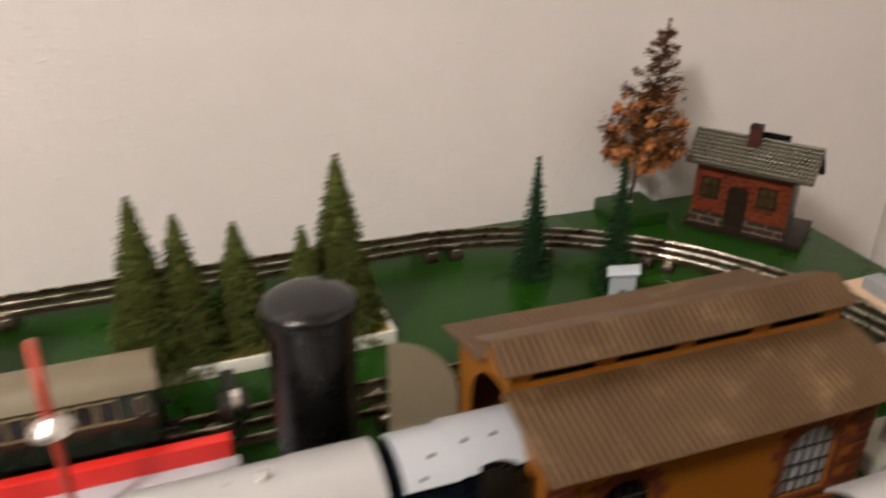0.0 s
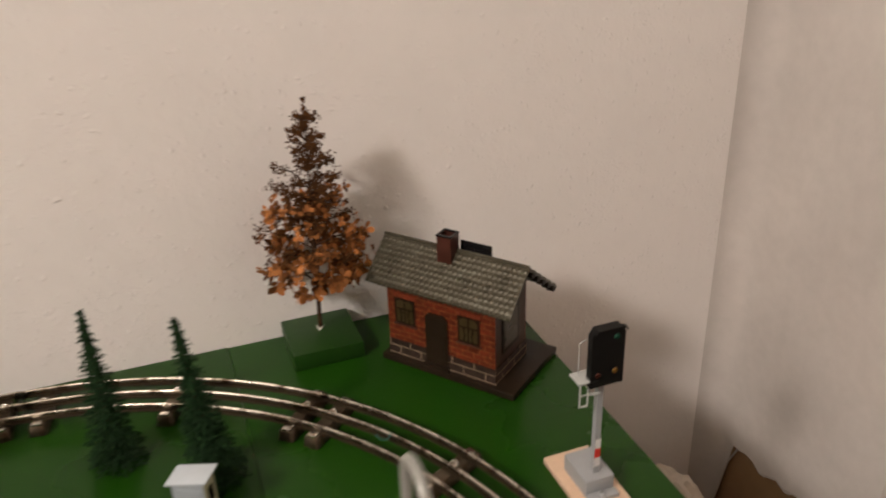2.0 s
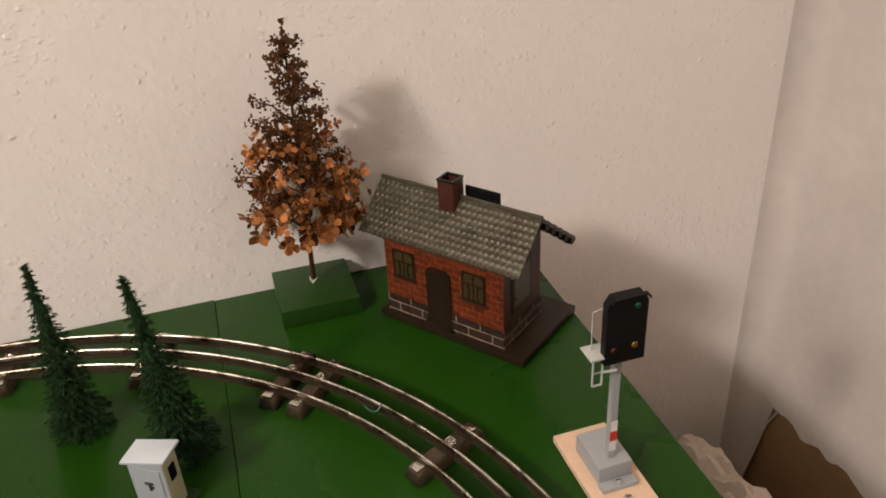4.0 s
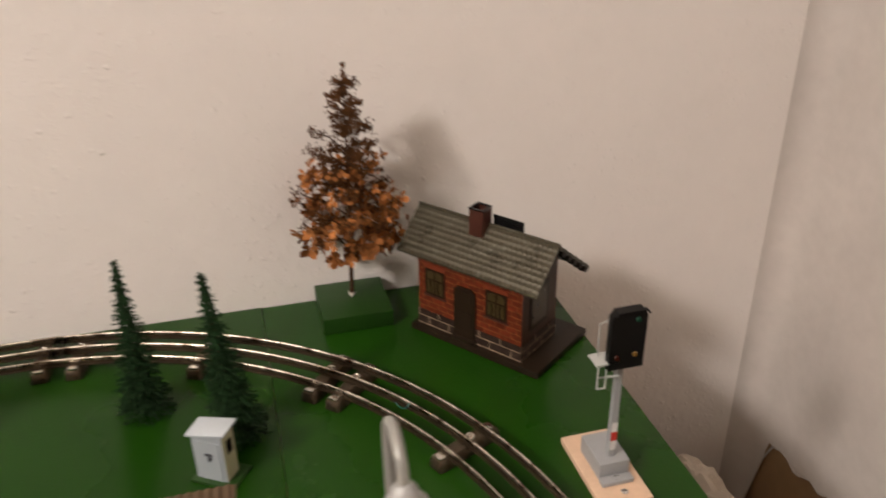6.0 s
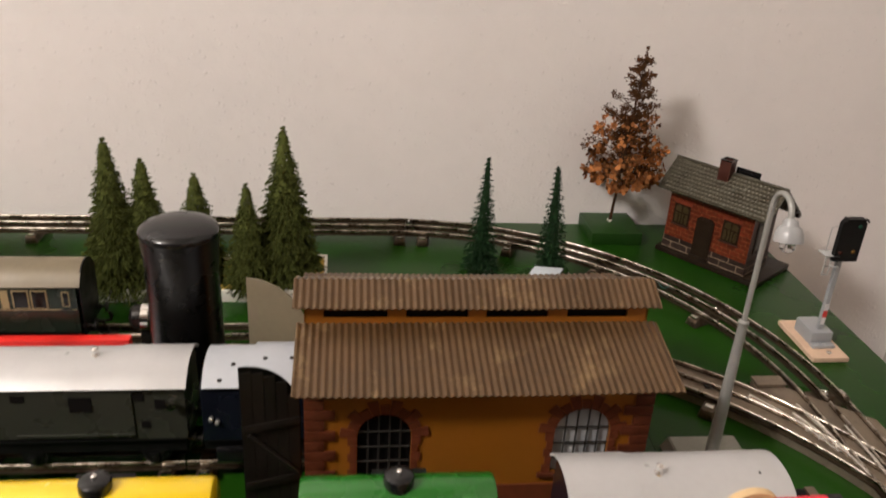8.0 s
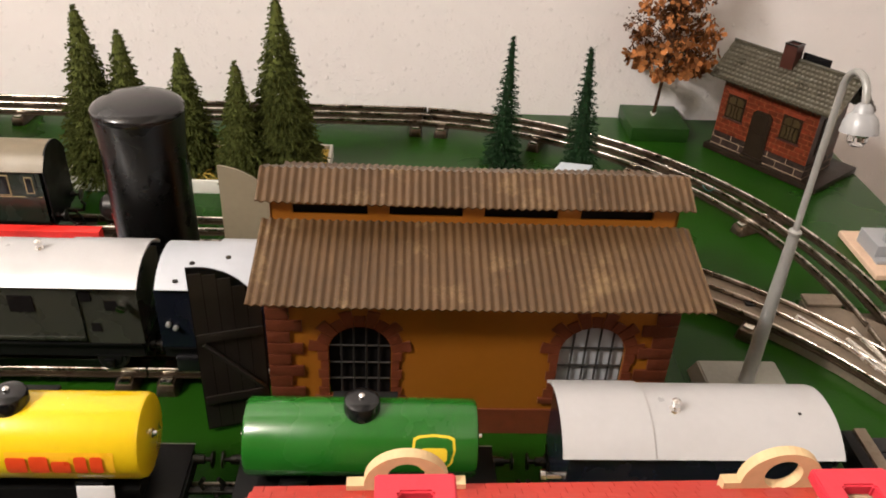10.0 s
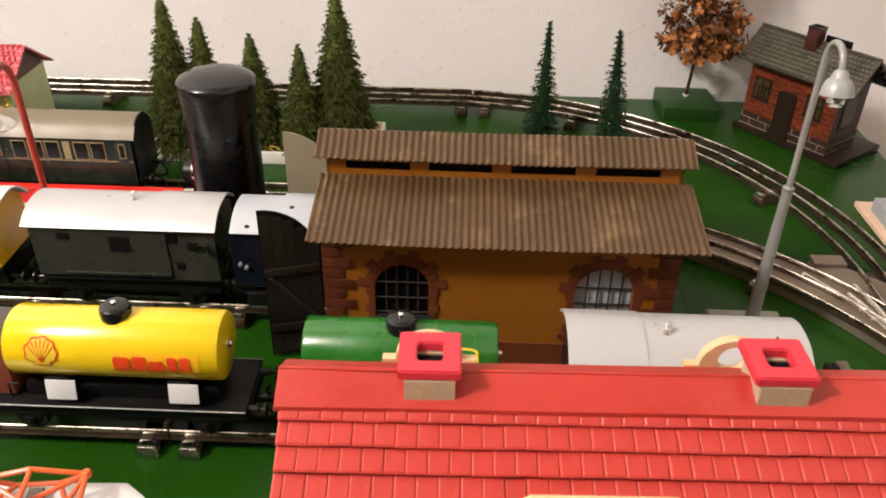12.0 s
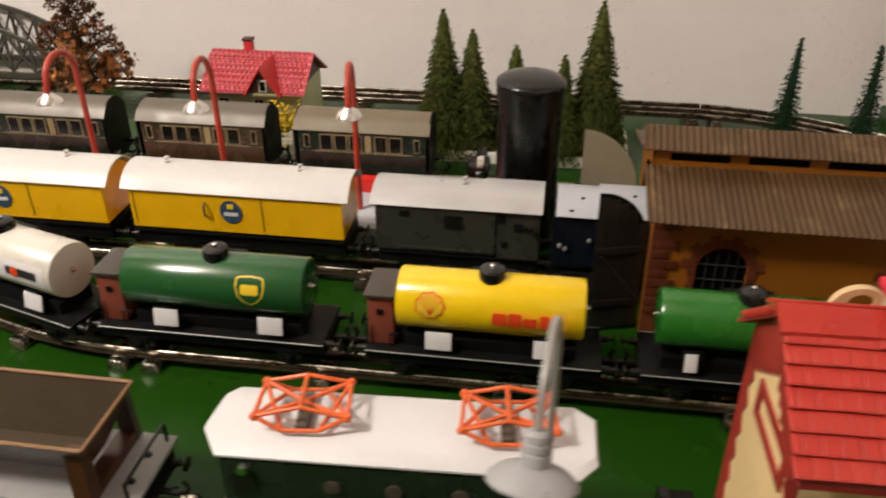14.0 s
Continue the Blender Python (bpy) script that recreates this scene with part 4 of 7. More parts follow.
def yellow_van(label, m):
    w = thing("goods_van", label, "goods van", m, "goods vans")
    body = part("body", van_body(B(), -0.090, 0.090, 0.0240, 0.046, 0.0810, 0.0930), M_yellowvan, w)
    part("roof", barrel(B(), -0.0955, 0.0955, 0.0262, 0.0810, 0.0950), M_vanwhite, w, "white bent roof")
    for x in (-0.063, 0.051):
        roof_vent(w, x, 0.0, 0.0940)
    for s in (-1, 1):
        y = s * 0.0242
        for x in (-0.0865, 0.0235):
            part("door_line", box(B(), x - 0.0004, x + 0.0004, y - 0.0003, y + 0.0003, 0.0485, 0.0805), M_lining, body)
        bm = B()
        tube(bm, [(-0.0245, y, 0.0720), (-0.0245, y + s * 0.003, 0.0695), (-0.0245, y + s * 0.003, 0.0620), (-0.0245, y, 0.0595)], 0.0009, 8)
        part("door_handle", bm, M_cabroof, body, "dark door handle")
        bm = B()
        lathe(bm, [(0.0, 0.0), (0.0094, 0.0), (0.0094, 0.0004), (0.0, 0.0004)], 28, "y", (0, 0, 0))
        o = part("round_mark", bm, M_logoblue, body, "dark blue round mark")
        o.matrix_basis = Matrix.Translation((-0.003, y if s > 0 else y - 0.0004, 0.0650)) @ Matrix.Diagonal((1.0, 1.0, 1.12, 1.0))
        for z, ww, hh, mm in ((0.0702, 0.0055, 0.0042, M_logoyel), (0.0632, 0.0120, 0.0030, M_paper)):
            part("plain_bar", box(B(), -0.003 - ww / 2, -0.003 + ww / 2, y + s * 0.0005 - 0.0003, y + s * 0.0005 + 0.0003, z - hh / 2, z + hh / 2), mm, body)
    underframe(w, -0.090, 0.090, 0.0245, 0.030, 0.0435, (-0.052, 0.052))
    bm = B()
    box(bm, -0.012, 0.012, -0.0275, -0.0255, 0.030, 0.036, 0.0005)
    box(bm, -0.05, 0.05, -0.0255, -0.0235, 0.0235, 0.0285)
    part("step_board", bm, M_blackmat, w)
    return w


yellow_van("yellow goods van with white roof and dark round mark", pose(-0.1200, YS, 0))
yellow_van("yellow goods van with white roof, partly hidden", pose(-0.3235, YS, 0))

# grey baggage van
gv = thing("baggage_van", "dark grey baggage van with silver roof and small square windows", "goods van", pose(0.0625, YS, 0), "goods vans")
body = part("body", van_body(B(), -0.065, 0.030, 0.0245, 0.042, 0.0825, 0.0905), M_vangrey, gv)
part("cab_body", van_body(B(), 0.0303, 0.0640, 0.0235, 0.040, 0.0825, 0.0905), M_vangrey, gv)
part("roof", barrel(B(), -0.0690, 0.0190, 0.0264, 0.0825, 0.0925), M_vansilver, gv, "silver bent roof")
part("roof", barrel(B(), 0.0185, 0.0660, 0.0270, 0.0829, 0.0936), M_vansilver, gv, "silver bent roof, raised end")
roof_vent(gv, 0.0035, 0.0, 0.0918)
for s in (-1, 1):
    for x0, x1, z0, z1 in ((-0.0460, -0.0375, 0.0725, 0.0775), (-0.0100, 0.0042, 0.0640, 0.0755), ):
        y = s * 0.0245
        part("window", box(B(), x0, x1, y - 0.0006, y + 0.0006, z0, z1), M_void, body)
    for x0, x1, z0, z1 in ((0.0270 + 0.0035, 0.0375, 0.0715, 0.0785), (0.0445, 0.0515, 0.0650, 0.0720), (0.0345, 0.0400, 0.0495, 0.0550)):
        y = s * 0.0235
        part("window", box(B(), x0, x1, y - 0.0006, y + 0.0006, z0, z1), M_void, body)
    part("door_ledge", box(B(), -0.046, 0.029, s * 0.0247 - 0.0008, s * 0.0247 + 0.0008, 0.0440, 0.0455), M_vangrey, body)
bm = B()
lathe(bm, [(0.0, 0.0), (0.0022, 0.0), (0.0022, 0.0030), (0.0030, 0.0034), (0.0030, 0.0055), (0.0, 0.006)], 14, "y")
o = part("lamp", bm, M_chrome, gv, "bright side lamp")
o.matrix_basis = pose(0.0560, -0.0237, 0.0700, 0, 0, 180)
underframe(gv, -0.064, 0.062, 0.0240, 0.028, 0.0400, (-0.040, 0.040))

# locomotive standing half inside the shed
lo = thing("locomotive", "black toy locomotive with pale roof plates entering the shed", "locomotive", pose(0.2050, YS, 0))
part("body", van_body(B(), -0.0680, 0.115, 0.0240, 0.038, 0.0825, 0.0905), M_navy, lo)
part("roof_plate", barrel(B(), -0.0665, -0.0330, 0.0264, 0.0825, 0.0925), M_locowhite, lo, "pale roof plate with rivets")
part("roof_plate", barrel(B(), -0.0340, 0.115, 0.0268, 0.0845, 0.0945), M_locowhite, lo, "pale roof plate with rivets")
for x, y, z in ((-0.047, -0.011, 0.0911), (-0.026, -0.008, 0.0938), (-0.008, -0.008, 0.0938), (-0.055, -0.022, 0.0858)):
    bm = B()
    lathe(bm, [(0.0, 0.0), (0.0017, 0.0), (0.0015, 0.0008), (0.0, 0.0010)], 10, "z", (x, y, z))
    part("rivet", bm, M_bar, lo)
for x, z in ((-0.058, 0.0535), (-0.062, 0.0560), (-0.040, 0.0620), (-0.030, 0.047)):
    bm = B()
    lathe(bm, [(0.0, 0.0), (0.0018, 0.0), (0.0016, 0.002), (0.0, 0.0028)], 12, "y")
    o = part("side_knob", bm, M_lampgrey, lo, "dull metal knob")
    o.matrix_basis = pose(x, -0.0242, z, 0, 0, 180)
underframe(lo, -0.068, 0.110, 0.0235, 0.028, 0.0378, (-0.045, 0.0, 0.045))
part("cylinder_block", box(B(), -0.060, -0.028, -0.029, -0.0245, 0.022, 0.034, 0.002), M_black, lo)

# grey-roofed van in front of the shed
rv = thing("goods_van", "dark goods van with pale grey bent roof and bright vent", "goods van", pose(0.4255, YF, 0), "goods vans")
part("body", van_body(B(), -0.064, 0.0635, 0.0240, 0.042, 0.0825, 0.0910), M_navy, rv)
part("roof", barrel(B(), -0.0675, -0.0240, 0.0272, 0.0832, 0.0942), M_vansilver, rv, "pale grey bent roof")
part("roof", barrel(B(), -0.0245, 0.0670, 0.0266, 0.0826, 0.0933), M_vansilver, rv, "pale grey bent roof")
roof_vent(rv, -0.011, -0.004, 0.0928)
bm = B()
lathe(bm, [(0.0, 0.0), (0.0009, 0.0), (0.0008, 0.0006), (0.0, 0.0008)], 10, "z", (0.050, -0.006, 0.0928))
part("rivet", bm, M_bar, rv)
bm = B()
lathe(bm, [(0.0, 0.0), (0.0020, 0.0), (0.0022, 0.008), (0.0030, 0.0085), (0.0030, 0.011), (0.0, 0.0118)], 14, "x")
o = part("lamp", bm, M_chrome, rv, "bright end lamp")
o.matrix_basis = pose(-0.064, -0.018, 0.062, 0, 0, 180)
underframe(rv, -0.064, 0.062, 0.0240, 0.028, 0.0400, (-0.040, 0.036))
# buffer stop at the end of the tanker line
eb = thing("buffer_stop", "black tin buffer stop with a worn grey-brown beam on the rails", "buffer stop", pose(0.5360, YF, 0))
part("beam", box(B(), -0.0030, 0.0040, -0.0290, 0.0290, 0.0400, 0.0490, 0.0008), M_plate, eb, "worn grey-brown beam")
part("front_plate", box(B(), -0.0100, -0.0032, -0.0285, 0.0285, 0.0330, 0.0480, 0.0012), M_blackmat, eb)
for s_ in (-1, 1):
    bm = B()
    prism(bm, [(0.0041, 0.0152), (0.0360, 0.0152), (0.0360, 0.0185), (0.0190, 0.0480), (0.0041, 0.0480)], "y", s_ * 0.0175 - 0.0050, s_ * 0.0175 + 0.0050)
    part("cheek", bm, M_black, eb)
    bm = B()
    lathe(bm, [(0.0, 0.0), (0.0030, 0.0), (0.0028, 0.006), (0.0060, 0.0068), (0.0062, 0.0085), (0.0, 0.0100)], 20, "x")
    o = part("buffer", bm, M_soot, eb)
    o.matrix_basis = pose(-0.0101, s_ * 0.0165, 0.0400, 0, 0, 180)
part("tie_plate", box(B(), 0.0041, 0.0180, -0.0120, 0.0120, 0.0450, 0.0478, 0.0004), M_black, eb)

# ---- engine shed ----
SX0, SX1, SY0, SY1 = 0.2075, 0.4385, 0.3320, 0.4600
SYC = (SY0 + SY1) / 2
ET, EY = 0.1085, 0.0180         # eave height and overhang
shed = thing("engine_shed", "tinplate engine shed, ochre walls, brown corrugated roof with ridge vent", "engine shed")
WALL_T = 0.0016
WH = 0.1075


def arch_hole(xc, half, z0, zs, n=10):
    """Outline of a round-headed opening, from its foot."""
    return [(xc - half, z0), (xc - half, zs)] + [(xc - half * math.cos(math.pi * i / n), zs + half * math.sin(math.pi * i / n)) for i in range(1, n)] + [(xc + half, zs), (xc + half, z0)]


def plate(bm, axis, outline, holes, a, b):
    """A flat plate with holes, pulled along an axis: outlines in the two other axes."""
    def at(p, h):
        return (h, p[0], p[1]) if axis == "x" else (p[0], h, p[1])
    skins = []
    for h in (a, b):
        loops = [[bm.verts.new(at(p, h)) for p in lp] for lp in [outline] + holes]
        es = [bm.edges.new((lp[i], lp[(i + 1) % len(lp)])) for lp in loops for i in range(len(lp))]
        bmesh.ops.triangle_fill(bm, edges=es, use_beauty=True)
        skins.append(loops)
    for A, C in zip(*skins):
        for i in range(len(A)):
            j = (i + 1) % len(A)
            bm.faces.new((A[i], A[j], C[j], C[i]))
    bmesh.ops.recalc_face_normals(bm, faces=bm.faces[:])
    return bm


WINS = [(0.2590, 0.0178, 0.030, 0.0635), (0.3925, 0.0190, 0.030, 0.0640)]
part("front_wall", plate(B(), "y", [(SX0, 0.0), (SX1, 0.0), (SX1, WH), (SX0, WH)], [arch_hole(*h) for h in WINS], SY0, SY0 + WALL_T), M_ochre, shed, smooth=False)
part("back_wall", box(B(), SX0, SX1, SY1 - WALL_T, SY1, 0.0, WH), M_ochre, shed, smooth=False)
bm = B()
prism(bm, [(SY0 + WALL_T, 0.0), (SY1 - WALL_T, 0.0), (SY1 - WALL_T, WH), (SYC, WH + 0.0145), (SY0 + WALL_T, WH)], "x", SX1 - WALL_T, SX1)
part("end_wall", bm, M_ochre, shed, smooth=False)
gate = [(SY0 + WALL_T, 0.0)] + arch_hole(SYC, 0.045, 0.0, 0.070) + [(SY1 - WALL_T, 0.0), (SY1 - WALL_T, WH), (SYC, WH + 0.0145), (SY0 + WALL_T, WH)]
part("gate_wall", plate(B(), "x", gate, [], SX0, SX0 + WALL_T), M_ochre, shed, smooth=False)
# printed plinth, quoins and arches as thin raised tin
part("plinth", box(B(), SX0 - 0.0004, SX1 + 0.0004, SY0 - 0.0012, SY0 - 0.0001, 0.0002, 0.0200), M_brickp, shed, "dark red brick plinth print")
for side in (0, 1):
    for k in range(11):
        w = 0.0195 if k % 2 else 0.0125
        z = 0.0205 + k * 0.0082
        x0, x1 = (SX0 - 0.0003, SX0 + w) if side == 0 else (SX1 - w, SX1 + 0.0003)
        part("quoin_brick", box(B(), x0, x1, SY0 - 0.0015, SY0 - 0.0001, z, z + 0.0074, 0.0002), M_brickp, shed)
def voussoirs(c, hf, zb, zs):
    n = 11
    for k in range(n):
        a0, a1 = math.pi * (k + 0.06) / n, math.pi * (k + 0.94) / n
        ro = hf + (0.0115 if k % 2 == 0 else 0.0075)
        bm = B()
        prism(bm, [(c + r * math.cos(a), zs + r * math.sin(a)) for r, a in ((hf + 0.0003, a0), (ro, a0), (ro, (a0 + a1) / 2), (ro, a1), (hf + 0.0003, a1), (hf + 0.0003, (a0 + a1) / 2))], "y", SY0 - 0.0011, SY0 - 0.0001)
        part("arch_brick", bm, M_brickp, shed)
    for s in (-1, 1):
        for k in range(5):
            w = 0.0046 if k % 2 else 0.0062
            z = zb + k * (zs - zb) / 5
            x0, x1 = sorted((c + s * (hf + 0.0003), c + s * (hf + w)))
            part("jamb_brick", box(B(), x0, x1, SY0 - 0.0011, SY0 - 0.0001, z + 0.0002, z + (zs - zb) / 5 - 0.0004), M_brickp, shed)
    part("window_sill", box(B(), c - hf - 0.009, c + hf + 0.009, SY0 - 0.0022, SY0 - 0.0001, zb - 0.004, zb - 0.0002, 0.0003), M_brickp, shed)
for i, (c, hf, zb, zs) in enumerate(WINS):
    voussoirs(c, hf, zb, zs)
    win = new("window")
    win.parent = shed
    lp = arch_hole(c, hf - 0.0002, zb, zs)
    bm = B()
    prism(bm, lp, "y", SY0 + 0.0028, SY0 + 0.0034)
    part("pane", bm, M_void if i == 0 else M_pane, win, "dark pane" if i == 0 else "frosted pale pane")
    for k in range(1, 5):
        x = c - hf + 2 * hf * k / 5
        zt = zs + math.sqrt(max(0.0, hf * hf - (x - c) ** 2)) - 0.0003
        part("window_bar", cyl(B(), (x, SY0 + 0.0012, zb), (x, SY0 + 0.0012, zt), 0.00065, seg=6), M_bar, win)
    for z in (zb + 0.012, zb + 0.024, zs + 0.003):
        part("window_bar", cyl(B(), (c - hf + 0.0004, SY0 + 0.0012, z), (c + hf - 0.0004, SY0 + 0.0012, z), 0.00065, seg=6), M_bar, win)
# corrugated roof
PITCH = 0.00472
def corr(x0, x1, ya, za, yb, zb_, amp=0.00058, thick=0.0008):
    n = int(round((x1 - x0) / PITCH))
    def f(u, v):
        x = x0 + (x1 - x0) * u
        w = amp * math.sin(2 * math.pi * u * n)
        w += 0.0004 * noise.noise((x * 18, v * 3 + ya * 9, 2.0))
        sag = -0.0012 * math.sin(math.pi * u) * (1 - v)
        return (x, ya + (yb - ya) * v, za + (zb_ - za) * v + w + sag)
    return sheet(B(), f, n * 8, 5, thick)
MY, MZ = 0.0205, 0.1365          # ridge vent: half width and eave height
part("roof_sheet", corr(0.2005, 0.4505, SY0 - EY, ET, SYC - MY + 0.003, 0.1222), M_corr, shed, "brown corrugated tin roof")
part("roof_sheet", corr(0.2005, 0.4505, SY1 + EY, ET, SYC + MY - 0.003, 0.1222), M_corr, shed, "brown corrugated tin roof")
part("vent_roof_sheet", corr(0.1985, 0.4510, SYC - MY - 0.002, MZ, SYC, 0.1468), M_corr, shed, "brown corrugated ridge roof")
part("vent_roof_sheet", corr(0.1985, 0.4510, SYC + MY + 0.002, MZ, SYC, 0.1468), M_corr, shed, "brown corrugated ridge roof")
slots = [(0.2185, 0.2615), (0.2740, 0.3165), (0.3290, 0.3720), (0.3855, 0.4285)]
for s in (-1, 1):
    y0 = SYC + s * (MY - 0.0035)
    ya, yb = sorted((y0 - 0.0005, y0 + 0.0005))
    bm = plate(B(), "y", [(0.2060, 0.1215), (0.4430, 0.1215), (0.4430, 0.1372), (0.2060, 0.1372)], [[(a, 0.1262), (b, 0.1262), (b, 0.1322), (a, 0.1322)] for a, b in slots], ya, yb)
    part("vent_wall", bm, M_ochre, shed, "ochre vent wall with slots", smooth=False)
    # dark sheets behind the slots take the place of shade in the vent
    for a, b in slots:
        part("slot_shade", box(B(), a, b, y0 - s * 0.0030 - 0.0003, y0 - s * 0.0030 + 0.0003, 0.1245, 0.1340), M_void, shed)
for x in (0.2063, 0.4427):
    bm = B()
    prism(bm, [(SYC - MY + 0.003, 0.1215), (SYC + MY - 0.003, 0.1215), (SYC + MY - 0.003, 0.1372), (SYC, 0.1450), (SYC - MY + 0.003, 0.1372)], "x", x - 0.0006, x + 0.0006)
    part("vent_end", bm, M_ochre, shed, smooth=False)


# open door leaves
def door_leaf(name, hinge, deg, inner, outer, mirror, W=0.044, zs=0.078, zt=0.126, planks=True):
    """A round-topped half door hung on an upright hinge, tall at its free edge."""
    d = thing(name, "open round-topped tin door leaf of the engine shed" if mirror else "open khaki tin door leaf of the engine shed", "shed door", pose(hinge[0], hinge[1], 0, 0, 0, deg))
    n = 12
    outline = [(0.0, 0.003), (W, 0.003), (W, zt)] + [(W - W * math.sin(math.pi / 2 * i / n), zs + (zt - zs) * math.cos(math.pi / 2 * i / n)) for i in range(1, n + 1)]
    bm = B()
    prism(bm, outline, "y", -0.0007, 0.0007)
    part("leaf", bm, outer, d, smooth=False)
    s = 1
    for k in range(5 if planks else 0):
        x0, x1 = 0.001 + k * (W - 0.001) / 5, 0.001 + (k + 1) * (W - 0.001) / 5 - 0.0004
        za = zs + (zt - zs) * math.sqrt(max(0.0, 1 - ((W - (x0 + x1) / 2) / W) ** 2)) - 0.0035
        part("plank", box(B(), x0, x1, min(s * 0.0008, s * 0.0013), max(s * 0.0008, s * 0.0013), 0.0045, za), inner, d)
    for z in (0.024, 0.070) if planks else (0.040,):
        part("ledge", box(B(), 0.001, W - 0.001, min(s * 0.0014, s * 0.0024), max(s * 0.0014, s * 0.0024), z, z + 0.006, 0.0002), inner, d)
    if planks:
        bm = B()
        tube(bm, [(0.003, s * 0.0020, 0.031), (W - 0.004, s * 0.0020, 0.069)], 0.0016, 6)
        part("brace", bm, inner, d)
    return d


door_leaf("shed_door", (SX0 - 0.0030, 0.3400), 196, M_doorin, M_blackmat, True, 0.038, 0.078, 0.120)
door_leaf("shed_door", (SX0 - 0.0030, 0.4545), 172, M_doorout, M_doorout, False, 0.047, 0.066, 0.113, False)

# ---- black cylinder between the tracks ----
cy = thing("water_tank", "tall glossy black cylinder with a slightly domed top, on the board", "water tank", pose(0.1105, 0.4660, 0, 0, 0, 0))
bm = B()
lathe(bm, [(0.0, 0.0), (0.0262, 0.0), (0.0268, 0.004), (0.0270, 0.020), (0.0272, 0.125), (0.0282, 0.142), (0.0288, 0.1480), (0.0, 0.1480)], 64)
part("drum", bm, M_drum, cy)
bm = B()
lathe(bm, [(0.0, 0.1482), (0.0290, 0.1482), (0.0291, 0.1512), (0.0284, 0.1524), (0.0250, 0.1548), (0.0170, 0.1572), (0.0080, 0.1583), (0.0, 0.1586)], 64)
part("lid", bm, M_black, cy, "slightly domed black lid")

# buffer stop on the coach line
bs = thing("buffer_stop", "dark round-headed buffer stop with a bright rim at the track end", "buffer stop", pose(0.0630, YC, 0))
for s in (-1, 1):
    part("post", box(B(), -0.004, 0.004, s * 0.0175 - 0.003, s * 0.0175 + 0.003, RT + 0.0002, 0.044, 0.001), M_soot, bs)
part("beam", box(B(), -0.006, 0.004, -0.025, 0.025, 0.036, 0.046, 0.0015), M_soot, bs)
bm = B()
lathe(bm, [(0.0, -0.016), (0.0080, -0.015), (0.0105, -0.012), (0.0112, -0.004), (0.0112, 0.006), (0.0, 0.008)], 28, "x")
o = part("drum", bm, M_soot, bs)
o.matrix_basis = pose(0.003, -0.014, 0.041)
bm = B()
lathe(bm, [(0.0108, -0.006), (0.0122, -0.005), (0.0122, 0.001), (0.0108, 0.002)], 28, "x")
o = part("rim", bm, M_chrome, bs, "bright metal rim")
o.matrix_basis = pose(0.003, -0.014, 0.041)

# ---- platform with red edge and arched lamps ----
pf = thing("platform", "grey station platform with a bright red edge bar", "platform")
bm = B()
prism(bm, [(0.4330, 0.0), (0.4960, 0.0), (0.4960, 0.0215), (0.4370, 0.0215), (0.4330, 0.0180)], "x", -0.70, 0.060)
part("slab", bm, M_platform, pf)
bm = B()
box(bm, -0.70, 0.0560, 0.4962, 0.5055, 0.0005, 0.0360, 0.001)
part("edge_bar", bm, M_redbar, pf, "bright red edge bar")


